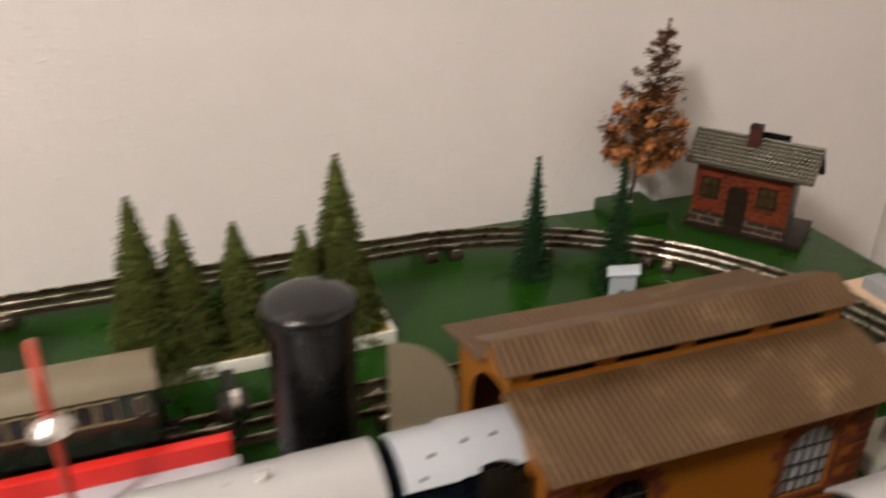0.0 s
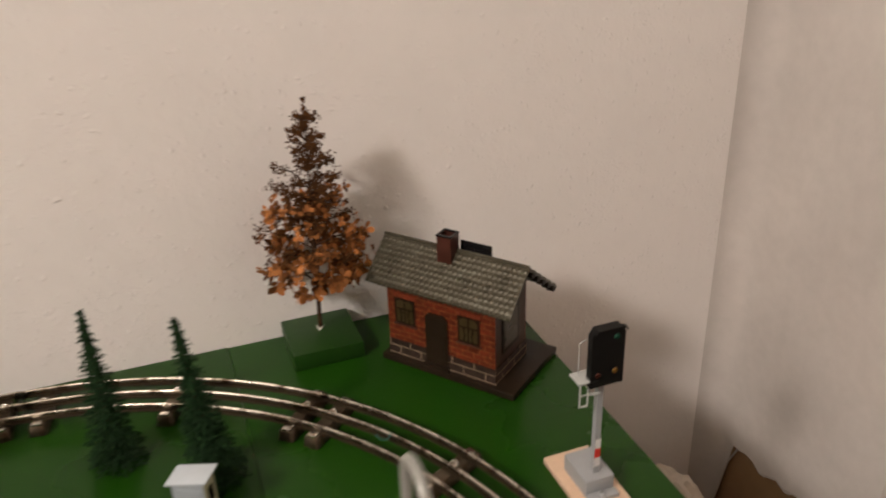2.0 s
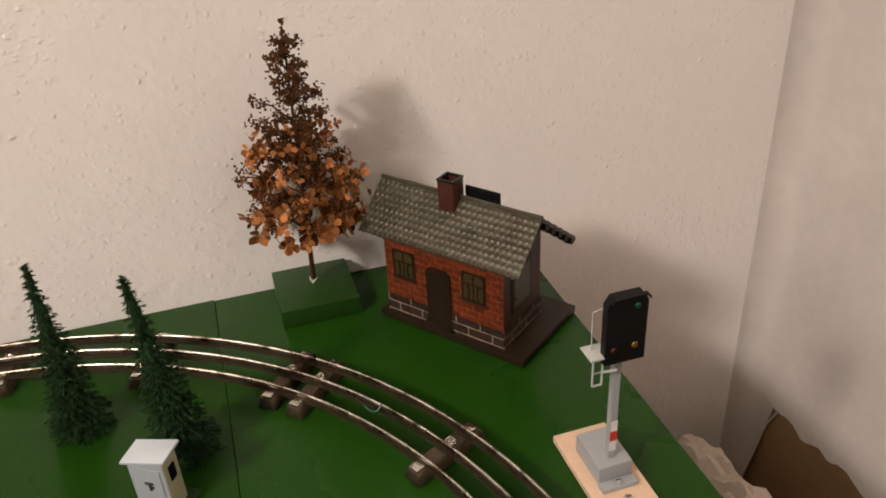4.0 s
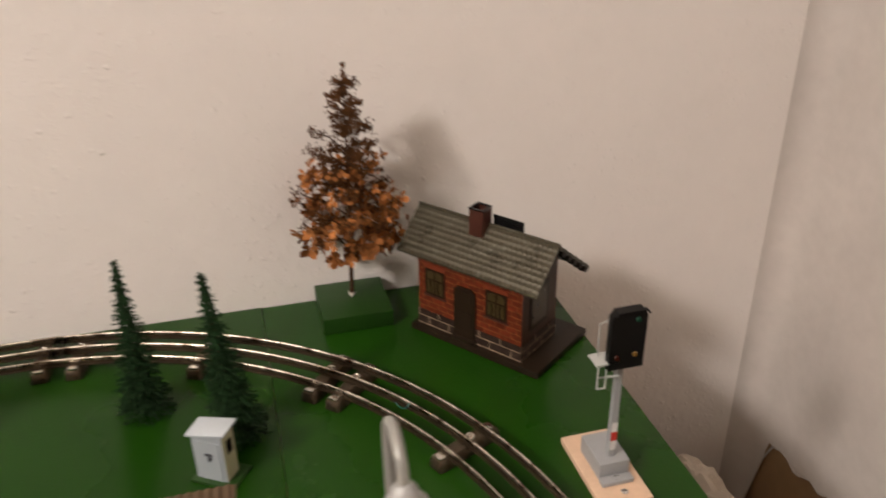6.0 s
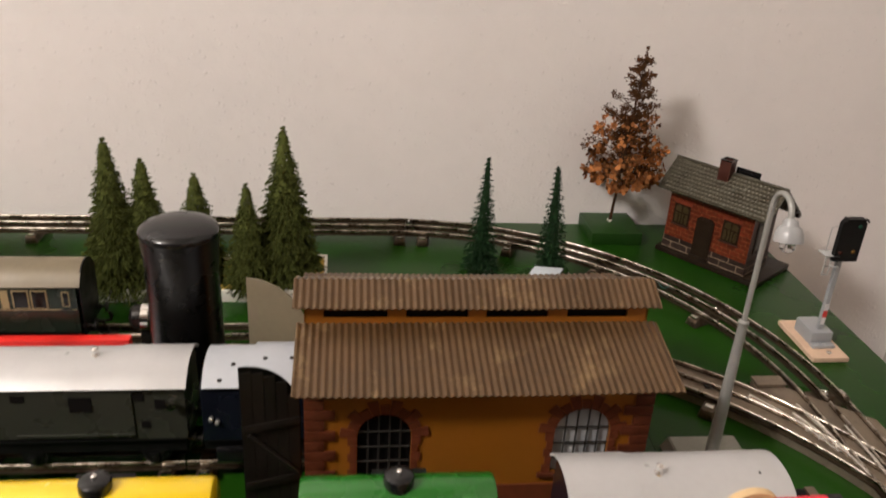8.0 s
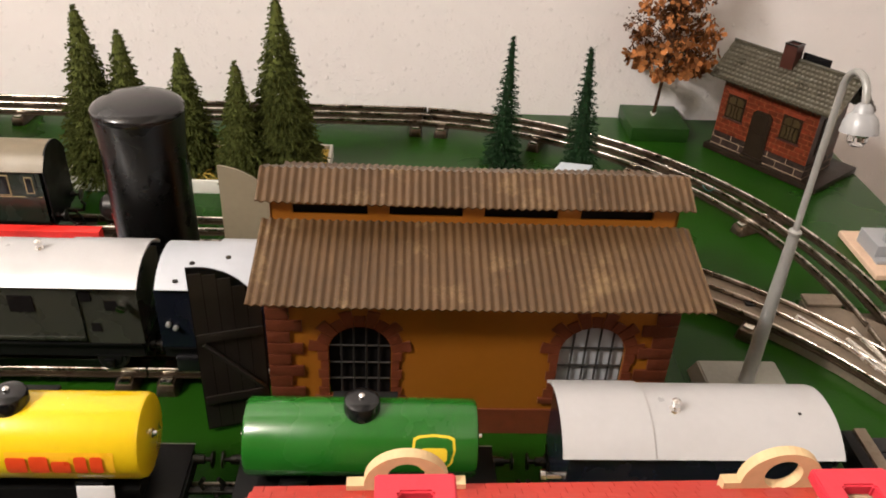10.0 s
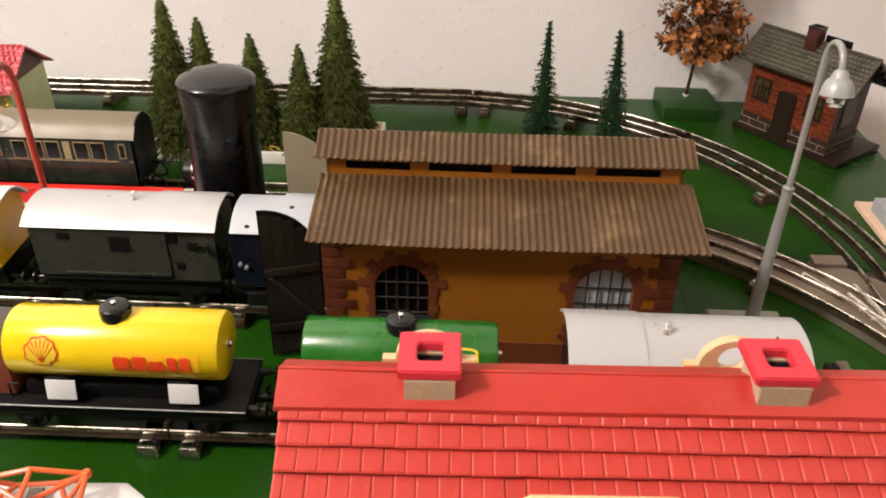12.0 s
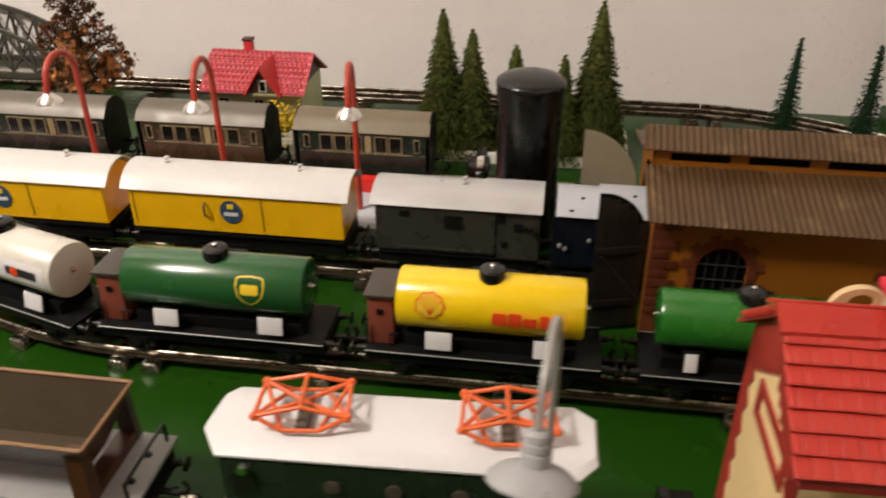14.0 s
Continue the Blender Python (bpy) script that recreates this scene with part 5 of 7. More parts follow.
def arch_lamp(m, material, shade_material, h, span, r, group, label, collar=0.0, taper=1.0, shade_r=0.015, foot=None, drop=0.008, flat=False, tilt=0.0, bell=False):
    """A lamp post bent over at the top like a crook; the arm points to -y."""
    l = thing("street_lamp", label, "street lamp", m, group)
    rr = span / 2
    zs = h - rr
    if collar:
        part("mast", cyl(B(), (0, 0, 0.0), (0, 0, collar), r * taper, r * 1.6, 20), material, l)
        bm = B()
        lathe(bm, [(r * 1.6, 0.0), (r * 1.9, 0.001), (r * 1.9, 0.003), (r * 1.1, 0.0042)], 18, "z", (0, 0, collar - 0.001))
        part("collar", bm, material, l)
    pts = [(0, 0, collar), (0, 0, collar + (zs - collar) * 0.5), (0, 0, zs)] + [(0, -rr + rr * math.cos(radians(a)), zs + rr * math.sin(radians(a))) for a in range(12, 150, 12)]
    out = radians(tilt)
    ye, ze = -rr - rr * math.cos(out) - drop * math.sin(out), zs + rr * math.sin(out) - drop * math.cos(out)
    if drop > 0:
        pts += [(0, -rr - rr * math.cos(out), zs + rr * math.sin(out))]
    pts += [(0, ye, ze)]
    hung = pose(0, ye, ze, -tilt, 0, 0)
    part("crook", tube(B(), pts, r, 12), material, l)
    if bell:
        bm = B()
        lathe(bm, [(0.0, 0.0), (0.0028, 0.0), (0.0044, -0.0020), (0.0050, -0.0046), (0.0072, -0.0064), (0.0086, -0.0098), (0.0093, -0.0138), (0.0094, -0.0147), (0.0086, -0.0140), (0.0066, -0.0080), (0.0, -0.0060)], 32)
        part("shade", bm, shade_material, l, "bell-shaped lamp shade").matrix_basis = hung
        bm = B()
        lathe(bm, [(0.0, -0.0062), (0.0034, -0.0064), (0.0034, -0.0128), (0.0, -0.0130)], 16)
        part("socket", bm, M_lampgrey, l).matrix_basis = hung
        bm = B()
        lathe(bm, [(0.0, -0.0131), (0.0032, -0.0134), (0.0050, -0.0165), (0.0047, -0.0195), (0.0028, -0.0216), (0.0, -0.0222)], 20)
        part("bulb", bm, M_bulb, l, "clear glass bulb").matrix_basis = hung
    elif flat:
        bm = B()
        lathe(bm, [(0.0, 0.001), (r * 1.3, 0.0005), (shade_r * 0.45, -0.0010), (shade_r * 0.85, -0.0040), (shade_r, -0.0075), (shade_r * 0.97, -0.0082), (shade_r * 0.8, -0.0048), (0.0, -0.0020)], 32, "z")
        part("shade", bm, shade_material, l, "shallow silver lamp shade").matrix_basis = hung
    else:
        bm = B()
        lathe(bm, [(0.0, 0.0), (0.0032, 0.0), (0.0040, -0.001), (0.0040, -0.003), (0.0036, -0.0035), (0.0042, -0.004), (0.0042, -0.006), (0.0038, -0.0065), (0.0044, -0.007), (0.0044, -0.0105), (shade_r * 0.50, -0.0114), (shade_r * 0.82, -0.0128), (shade_r, -0.0152), (shade_r * 1.0, -0.0160), (shade_r * 0.9, -0.0146), (shade_r * 0.5, -0.0124), (0.0, -0.0118)], 32, "z")
        part("shade", bm, shade_material, l, "bell-shaped lamp shade").matrix_basis = hung
        bm = B()
        lathe(bm, [(0.0, -0.0118), (0.0036, -0.0122), (0.0040, -0.019), (0.0036, -0.0195)], 16, "z")
        part("socket", bm, M_lampgrey, l).matrix_basis = hung
        bm = B()
        lathe(bm, [(0.0, -0.0196), (0.0034, -0.0200), (0.0056, -0.0240), (0.0052, -0.0280), (0.0030, -0.0306), (0.0, -0.0313)], 20, "z")
        part("bulb", bm, M_bulb, l, "clear glass bulb").matrix_basis = hung
    if foot:
        bm = B()
        x, y, zt = foot
        lo4 = [(-x, -y), (x, -y), (x, y), (-x, y)]
        lo_v = [bm.verts.new((a, b, 0.0)) for a, b in lo4]
        hi_v = [bm.verts.new((a * 0.86, b * 0.86, zt)) for a, b in lo4]
        bm.faces.new(lo_v[::-1])
        bm.faces.new(hi_v)
        for i in range(4):
            j = (i + 1) % 4
            bm.faces.new((lo_v[i], lo_v[j], hi_v[j], hi_v[i]))
        bmesh.ops.bevel(bm, geom=bm.edges[:], offset=0.0008, segments=2, affect="EDGES")
        part("foot", bm, M_concrete, l, "grey block foot")
    return l


first = arch_lamp(pose(-0.0415, 0.4630, 0.0215, 0, 0, 10), M_redlamp, M_silver, 0.1450, 0.0480, 0.0027, "platform lamps", "red crook-shaped lamp post with silver shade on the platform", shade_r=0.0110, drop=0.003, flat=True)
for x, a in ((-0.1675, 6), (-0.2940, 1), (-0.4210, 0)):
    copy_thing(first, pose(x, 0.4605, 0.0215, 0, 0, a))
arch_lamp(pose(0.5095, 0.3680, 0), M_lampgrey, M_shade, 0.2280, 0.0240, 0.0020, "tall lamps", "tall silver-grey lamp post with bell shade beside the shed", 0.126, 2.6, 0.0112, (0.031, 0.024, 0.012), 0.0015, tilt=12, bell=True)
arch_lamp(pose(0.1404, 0.0365, 0, 0, 0, -6), M_lampgrey, M_shade, 0.2310, 0.0440, 0.0014, "tall lamps", "tall silver-grey lamp post with bell shade near the loco", 0.126, 4.2, 0.0138, (0.014, 0.014, 0.010), 0.007, tilt=25)


# ---- trees ----
def needle(vs, fs, p, d, length, width, rnd):
    """A flat needle from p along d, bent a little, as two triangles."""
    u = d.orthogonal().normalized()
    u = (u * math.cos(rnd.uniform(0, 3.14)) + d.cross(u) * math.sin(rnd.uniform(0, 3.14))).normalized() * width * 0.5
    q = p + d * length
    m_ = p + d * length * 0.45 + Vector((0, 0, 0.0002))
    b = len(vs)
    vs.extend((tuple(p), tuple(m_ + u), tuple(q), tuple(m_ - u)))
    fs.append((b, b + 1, b + 2, b + 3))


def fir(m, h, r, label, material, seed, kind="flock"):
    """A toy fir: trunk, an inner core, and tiers of brush-like sprays of needles with gaps between them."""
    rnd = random.Random(seed)
    t = thing("fir_tree", label, "fir tree", m, "toy fir trees")
    flock = kind == "flock"
    part("trunk", cyl(B(), (0, 0, 0), (0, 0, h * 0.985), 0.0026, 0.0006, 8), M_trunk, t)
    vs, fs = [], []
    cr = 0.66 if flock else 0.42
    for k in range(24):
        u0, u1 = k / 24, (k + 1.35) / 24
        for i in range(12):
            a = 6.283 * (i + 0.5 * (k % 2)) / 12
            b = len(vs)
            for u, da, g in ((u0, -0.34, 1.12), (u0, 0.34, 1.12), (min(u1, 1.0), 0.0, 0.80)):
                rr = cr * g * (r * (1 - u) ** 0.9 + 0.0040) * rnd.uniform(0.85, 1.15)
                vs.append((rr * math.cos(a + da), rr * math.sin(a + da), 0.004 + (h - 0.008) * u))
            fs.append((b, b + 1, b + 2))
    tiers = int(h / (0.0044 if flock else 0.0056))
    for k in range(tiers):
        u = k / (tiers - 1)
        z = 0.006 + (h - 0.008) * u
        rad = (r * (1 - u) ** (0.88 if flock else 0.92) + (0.0046 if flock else 0.0044) * (1 - u) ** 0.5 + (0.0012 if flock else 0.0)) * rnd.uniform(0.92, 1.08)
        n = max(6, int(6.283 * rad / (0.0042 if flock else 0.0050)))
        a0 = rnd.random() * 6.28
        for i in range(n):
            a = a0 + 6.283 * (i + rnd.uniform(-0.25, 0.25)) / n
            L = rad * (rnd.uniform(0.84, 1.08) if flock else rnd.uniform(0.80, 1.10))
            c, s_ = math.cos(a), math.sin(a)
            zj = rnd.uniform(-0.0012, 0.0012)
            slope = rnd.uniform(-0.42, -0.12) if flock else rnd.uniform(-0.38, -0.05)
            steps = max(2, int(L / 0.0026))
            for q in range(steps):
                f = (0.34 if flock else 0.16) + (0.66 if flock else 0.84) * (q + rnd.uniform(0.2, 1.0)) / steps
                p = Vector((c * L * f, s_ * L * f, z + zj + slope * L * f * f))
                out_ = Vector((c, s_, slope * 1.4))
                for w in range(11 if flock else 6):
                    spread = 0.95 if flock else 0.75
                    d = (out_ + Vector((rnd.uniform(-spread, spread), rnd.uniform(-spread, spread), rnd.uniform(-spread, spread * 0.7)))).normalized()
                    needle(vs, fs, p - d * 0.0008, d, rnd.uniform(0.0020, 0.0036) if flock else rnd.uniform(0.0030, 0.0052), rnd.uniform(0.0007, 0.0012) if flock else rnd.uniform(0.0006, 0.0010), rnd)
    for k in range(26):
        d = Vector((rnd.uniform(-0.6, 0.6), rnd.uniform(-0.6, 0.6), 1)).normalized()
        needle(vs, fs, Vector((0, 0, h - 0.005 + rnd.uniform(-0.005, 0.001))), d, 0.0042, 0.0010, rnd)
    raw("crown", vs, fs, material, t)
    return t


OLIVE = "olive-green flocked toy fir tree standing in the planter"
PZ = 0.008
fir(pose(0.010, 0.6455, PZ, 0, 0, 0), 0.153, 0.0310, OLIVE, M_fir, 1)
fir(pose(0.0405, 0.6480, PZ), 0.133, 0.0270, OLIVE, M_fir, 2)
fir(pose(0.0860, 0.6600, PZ), 0.115, 0.0270, OLIVE, M_fir, 3)
fir(pose(0.1375, 0.6380, PZ), 0.113, 0.0215, OLIVE, M_fir, 4)
fir(pose(0.1725, 0.6560, PZ), 0.164, 0.0340, OLIVE, M_fir, 5)
DARK = "dark green bristle toy fir tree standing on the board"
fir(pose(0.3795, 0.6960, 0, 0, 0, 0), 0.1310, 0.0150, DARK, M_fir2, 6, "bristle")
fir(pose(0.4465, 0.6490, 0, 4, -3, 0), 0.1430, 0.0165, DARK, M_fir2, 7, "bristle")
part("stand", cyl(B(), (0, 0, 0), (0, 0, 0.003), 0.012, 0.010, 20), M_fir2, None).matrix_basis = pose(0.4465, 0.6490, 0)
bpy.data.objects["stand"].parent = bpy.data.objects["fir_tree.006"]
bpy.data.objects["stand"].matrix_basis = Matrix.Identity(4)


def dry_tree(m, h, label, seed, top_lean, spread=1.0, flowers=120, buds=520):
    """A dried flower head used as a tree: thin stem, twigs, tan petals below and dark buds above."""
    rnd = random.Random(seed)
    t = thing("autumn_tree", label, "tree", m, "dried flower trees")
    stem = lambda z: Vector((top_lean[0] * z / h, top_lean[1] * z / h, z))
    bm = B()
    tube(bm, [stem(h * i / 12) for i in range(13)], [0.0021 * (1 - 0.8 * i / 12) for i in range(13)], 8)
    part("trunk", bm, M_trunk, t)
    def reach(z):
        u = (z / h - 0.22) / 0.78
        if u < 0.14:
            return spread * 0.040 * (0.60 + 0.40 * u / 0.14)
        return spread * 0.043 * max(0.0, 1 - (u - 0.14) / 0.88) ** 0.84
    limbs = B()
    tips = []
    for k in range(58):
        z = h * (0.25 + 0.70 * k / 58)
        a = k * 2.4 + rnd.uniform(-0.4, 0.4)
        L = reach(z) * (rnd.uniform(0.35, 1.05) if k % 3 else rnd.uniform(0.85, 1.12))
        p0 = stem(z - L * 0.35)
        p2 = stem(z) + Vector((math.cos(a) * L, math.sin(a) * L, L * rnd.uniform(-0.1, 0.45)))
        p1 = (p0 + p2) / 2 + Vector((0, 0, 0.004))
        tube(limbs, [p0, p1, p2], [0.0008, 0.0006, 0.0003], 5)
        tips.append((p0, p1, p2))
    part("twig_work", limbs, M_trunk, t)
    vs, fs = [], []
    def bud(c, s):
        b = len(vs)
        ax = Vector((rnd.uniform(-1, 1), rnd.uniform(-1, 1), rnd.uniform(-1, 1))).normalized()
        u = ax.orthogonal().normalized()
        v = ax.cross(u)
        for d, q in ((ax, 1.3), (u, 1), (v, 1), (-u, 1), (-v, 1), (-ax, 1.0)):
            vs.append(tuple(c + d * s * q))
        for f in ((0, 1, 2), (0, 2, 3), (0, 3, 4), (0, 4, 1), (5, 2, 1), (5, 3, 2), (5, 4, 3), (5, 1, 4)):
            fs.append(tuple(b + i for i in f))
    heads = []
    for p0, p1, p2 in tips:
        heads += [(p2, 1.0), (p1.lerp(p2, 0.45), 0.8)] + ([(p0.lerp(p1, 0.7), 0.8)] if p2.z > h * 0.5 else [])
    heads += [(stem(h * (0.90 + 0.02 * k)), 0.55) for k in range(6)]
    for c, f in heads:
        slim = 1 - 0.5 * max(0.0, (c.z / h - 0.55) / 0.45)
        out_ = rnd.uniform(0.8, 1.2) * slim
        for _ in range(max(6, int(buds * f * slim / len(heads) * 5))):
            g = Vector((rnd.gauss(0, 1), rnd.gauss(0, 1), 0.95 * rnd.gauss(0, 1))) * 0.0031 * out_ * (0.5 + 0.5 * f)
            bud(c + g, rnd.uniform(0.0006, 0.0013))
    raw("bud_head", vs, fs, M_bud, t, "dark brown dried buds")
    vs, fs = [], []
    for _ in range(flowers):
        u = rnd.random() ** 1.5
        z = h * (0.265 + 0.36 * u)
        a = rnd.random() * 6.283
        L = reach(z) * rnd.uniform(0.55, 1.08)
        c = stem(z) + Vector((math.cos(a) * L, math.sin(a) * L, 0))
        nrm = Vector((math.cos(a) + rnd.uniform(-0.7, 0.7), math.sin(a) + rnd.uniform(-0.7, 0.7), rnd.uniform(-0.6, 0.6))).normalized()
        uu = nrm.orthogonal().normalized()
        ww = nrm.cross(uu)
        size = rnd.uniform(0.0055, 0.0092) * (1 - 0.35 * u)
        spin = rnd.random() * 6.28
        for k in range(4):
            w = spin + k * 1.571 + rnd.uniform(-0.2, 0.2)
            d = math.cos(w) * uu + math.sin(w) * ww
            e = nrm.cross(d)
            cup = rnd.uniform(-0.2, 0.55)
            b = len(vs)
            for f, wd in ((0.0, 0.0), (0.35, 0.30), (0.72, 0.42), (1.0, 0.12)):
                q = c + d * size * f + nrm * size * cup * f * f
                vs.append(tuple(q + e * size * wd))
                vs.append(tuple(q - e * size * wd))
            for i in range(3):
                fs.append((b + 2 * i, b + 2 * i + 1, b + 2 * i + 3, b + 2 * i + 2))
    raw("petal_head", vs, fs, M_petal, t, "tan dried petals", smooth=True)
    return t


bl = thing("tree_block", "low green painted wooden block under the autumn tree", "block")
part("block", box(B(), 0.5240, 0.5860, 0.7600, 0.8230, 0.0, 0.0155, 0.0008), M_block, bl)
at = dry_tree(pose(0.5555, 0.7965, 0.0155), 0.2180, "autumn tree of a dried brown flower head on a green block", 11, (0.002, -0.030), 1.15, 230, 1350)
bm = B()
for k in range(14):
    rnd = random.Random(k)
    cyl(bm, (rnd.uniform(-0.003, 0.003), rnd.uniform(-0.003, 0.003), 0), (rnd.uniform(-0.004, 0.004), rnd.uniform(-0.004, 0.004), 0.003), 0.0009, 0.0003, 5)
part("glue_tuft", bm, M_kerb, at, "pale glue at the foot")
dry_tree(pose(-0.420, 0.690, 0.0), 0.190, "autumn tree of a dried brown flower head on the board", 12, (-0.022, 0.0), 1.25, 150, 1900)

# ---- planter with white kerb ----
pl = thing("planter", "yellow sawdust bed with a white kerb round the fir trees", "planter")
PX0, PX1, PY0, PY1 = -0.020, 0.2125, 0.6230, 0.7050
def bed(u, v):
    x, y = PX0 + 0.003 + (PX1 - PX0 - 0.006) * u, PY0 + 0.003 + (PY1 - PY0 - 0.006) * v
    return (x, y, 0.0078 + 0.0025 * noise.noise((x * 60, y * 60, 0)) + 0.0016 * noise.noise((x * 190, y * 190, 3)))
part("sawdust", sheet(B(), bed, 60, 24, 0.006), M_sand, pl, "coarse yellow sawdust")
for b in ((PX0, PX1, PY0, PY0 + 0.003), (PX0, PX1, PY1 - 0.003, PY1), (PX0, PX0 + 0.003, PY0 + 0.0031, PY1 - 0.0031), (PX1 - 0.003, PX1, PY0 + 0.0031, PY1 - 0.0031)):
    part("kerb", box(B(), *b, 0.0, 0.0130, 0.0006), M_kerb, pl, "white painted kerb strip")
rnd = random.Random(5)
bm = B()
for k in range(26):
    x, y = rnd.choice([rnd.uniform(0.14, 0.205), rnd.uniform(-0.01, 0.12)]), rnd.uniform(PY0 + 0.005, PY0 + 0.05)
    a = rnd.random() * 6.28
    d = Vector((math.cos(a), math.sin(a), rnd.uniform(0.1, 0.7))) * rnd.uniform(0.006, 0.014)
    p = Vector((x, y, 0.009))
    tube(bm, [p, p + d * 0.5 + Vector((0, 0, 0.002)), p + d], 0.0007, 5)
part("straw", bm, M_sand, pl, "loose yellow straw")

# ---- brick hut at the corner ----
hx = Vector((0.612, -0.791)).normalized()
hut = thing("brick_hut", "printed tin brick hut with embossed grey-green tile roof and chimney", "hut", pose(0.600, 0.751, 0, 0, 0, math.degrees(math.atan2(hx.y, hx.x))))
part("base_plate", box(B(), 0.0, 0.129, 0.0, 0.081, 0.0, 0.0062, 0.0008), M_huttin, hut, "dark brown tin base")
A0, A1, C0, C1, WZ = 0.0060, 0.1100, 0.0045, 0.0580, 0.0840
RYF, RZF, RYR, RZR, RYK, RZK = -0.0100, 0.0812, 0.0225, 0.1115, 0.0735, 0.0715
part("brick_wall", box(B(), A0, A1, C0, C0 + 0.001, 0.0216, WZ + 0.006), M_hutbrick, hut, "red brick print", smooth=False)
part("brick_wall", box(B(), A0, A1, C1 - 0.001, C1, 0.0216, WZ - 0.004), M_hutbrick, hut, "red brick print", smooth=False)
# both gables darker and browner than the brick front
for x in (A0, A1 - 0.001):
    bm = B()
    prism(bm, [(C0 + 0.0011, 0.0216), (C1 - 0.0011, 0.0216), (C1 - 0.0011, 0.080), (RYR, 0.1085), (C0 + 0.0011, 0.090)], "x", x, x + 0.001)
    part("gable_wall", bm, M_hutgable, hut, "dark brown gable, darker than the brick front", smooth=False)
bm = B()
box(bm, A0 - 0.0006, A1 + 0.0006, C0 - 0.0006, C1 + 0.0006, 0.0063, 0.0215)
part("stone_plinth", bm, M_hutstone, hut, "dark stone print with pale joints", smooth=False)
def hut_window(x0, x1, z0, z1, y, sx):
    """A printed window: brick surround, dark frame, amber panes, bars and a rounded head."""
    w = new("window")
    w.parent = hut
    xc, zc = (x0 + x1) / 2, z0 + 0.60 * (z1 - z0)
    part("window_frame", box(B(), x0, x1, y - 0.0005, y, z0, z1), M_huttin, w)
    part("window_sill", box(B(), x0 - 0.0014, x1 + 0.0014, y - 0.0014, y, z0 - 0.0018, z0 - 0.0002, 0.0002), M_hutchim, w)
    for k in range(5):
        a0 = x0 - 0.001 + k * (x1 - x0 + 0.002) / 5
        part("lintel_brick", box(B(), a0 + 0.0002, a0 + (x1 - x0 + 0.002) / 5 - 0.0002, y - 0.0006, y, z1 + 0.0002, z1 + 0.0042), M_lintel, w)
    for i in (0, 1):
        for b0, b1, cut in ((z0 + 0.0022, zc - 0.0008, 0.0), (zc + 0.0008, z1 - 0.0018, 0.0026)):
            a0, a1 = (x0 + 0.0022, xc - 0.0008) if i == 0 else (xc + 0.0008, x1 - 0.0022)
            if cut == 0:
                poly = [(a0, b0), (a1, b0), (a1, b1), (a0, b1)]
            elif i == 0:
                poly = [(a0, b0), (a1, b0), (a1, b1), (a0 + cut, b1), (a0, b1 - cut * 0.8)]
            else:
                poly = [(a0, b0), (a1, b0), (a1, b1 - cut * 0.8), (a1 - cut, b1), (a0, b1)]
            bm = B()
            prism(bm, poly, "y", y - 0.0008, y - 0.0004)
            part("pane", bm, M_hutpane, w)
        xm = (x0 + 0.0022 + xc - 0.0008) / 2 if i == 0 else (xc + 0.0008 + x1 - 0.0022) / 2
        bm = B()
        tube(bm, [(xm, y - 0.0009, z0 + 0.0022), (xm + (0.0012 if i == 0 else -0.0012), y - 0.0009, z0 + 0.008), (xm, y - 0.0009, zc)], 0.0007, 6)
        part("curtain_print", bm, M_huttin, w, "dark printed curtain line")


hut_window(0.0135, 0.0340, 0.0390, 0.0640, C0, 1)
hut_window(0.0755, 0.0960, 0.0390, 0.0640, C0, 1)
dr = new("door")
dr.parent = hut
bm = B()
prism(bm, [(0.0442, 0.0075), (0.0658, 0.0075), (0.0658, 0.0545), (0.0620, 0.0580), (0.0480, 0.0580), (0.0442, 0.0545)], "y", C0 - 0.0014, C0 - 0.0002)
part("door_leaf", bm, M_huttin, dr, "dark brown printed door")
for z in (0.020, 0.040):
    part("door_panel", box(B(), 0.0480, 0.0620, C0 - 0.0018, C0 - 0.0013, z, z + 0.015), M_huttin, dr)
part("door_step", box(B(), 0.0430, 0.0670, C0 - 0.0042, C0 - 0.0008, 0.0063, 0.0100, 0.0004), M_huttin, dr)
bm = B()
box(bm, A1 + 0.0001, A1 + 0.0008, 0.016, 0.044, 0.0300, 0.0680)
part("side_window", bm, M_huttin, hut, "dark printed window")
part("side_pane", box(B(), A1 + 0.0007, A1 + 0.0011, 0.019, 0.041, 0.0340, 0.0640), M_hutpane, hut)
def hut_roof(ya, za, yb, zb, rows, name="roof", thick=0.0016):
    cols = 30
    def f(u, v):
        cu, rv_ = u * cols, v * rows
        k = int(rv_) if rv_ < rows else rows - 1
        fu, fv = (cu + 0.5 * (k % 2)) % 1.0, rv_ - k
        h = 0.0013 * math.sin(math.pi * fu) ** 0.8 * (1 - fv) ** 1.2
        return (-0.0050 + 0.1355 * u, ya + (yb - ya) * v, za + (zb - za) * v + h + 0.0003 * noise.noise((u * 9, v * 4, za)))
    part(name, sheet(B(), f, cols * 5, rows * 5, thick), M_hutroof, hut, "embossed grey-green tin roof tiles")
hut_roof(RYF, RZF, RYR, RZR, 9)
hut_roof(RYK, RZK, RYR, RZR, 11, thick=0.0030)
bm = B()
cyl(bm, (-0.005, RYR, RZR + 0.0004), (0.1305, RYR, RZR + 0.0004), 0.0013, seg=8)
part("ridge", bm, M_hutroof, hut)
ch = new("chimney")
ch.parent = hut
bm = B()
cx0, cx1, cy0, cy1 = 0.0530, 0.0660, 0.0125, 0.0255
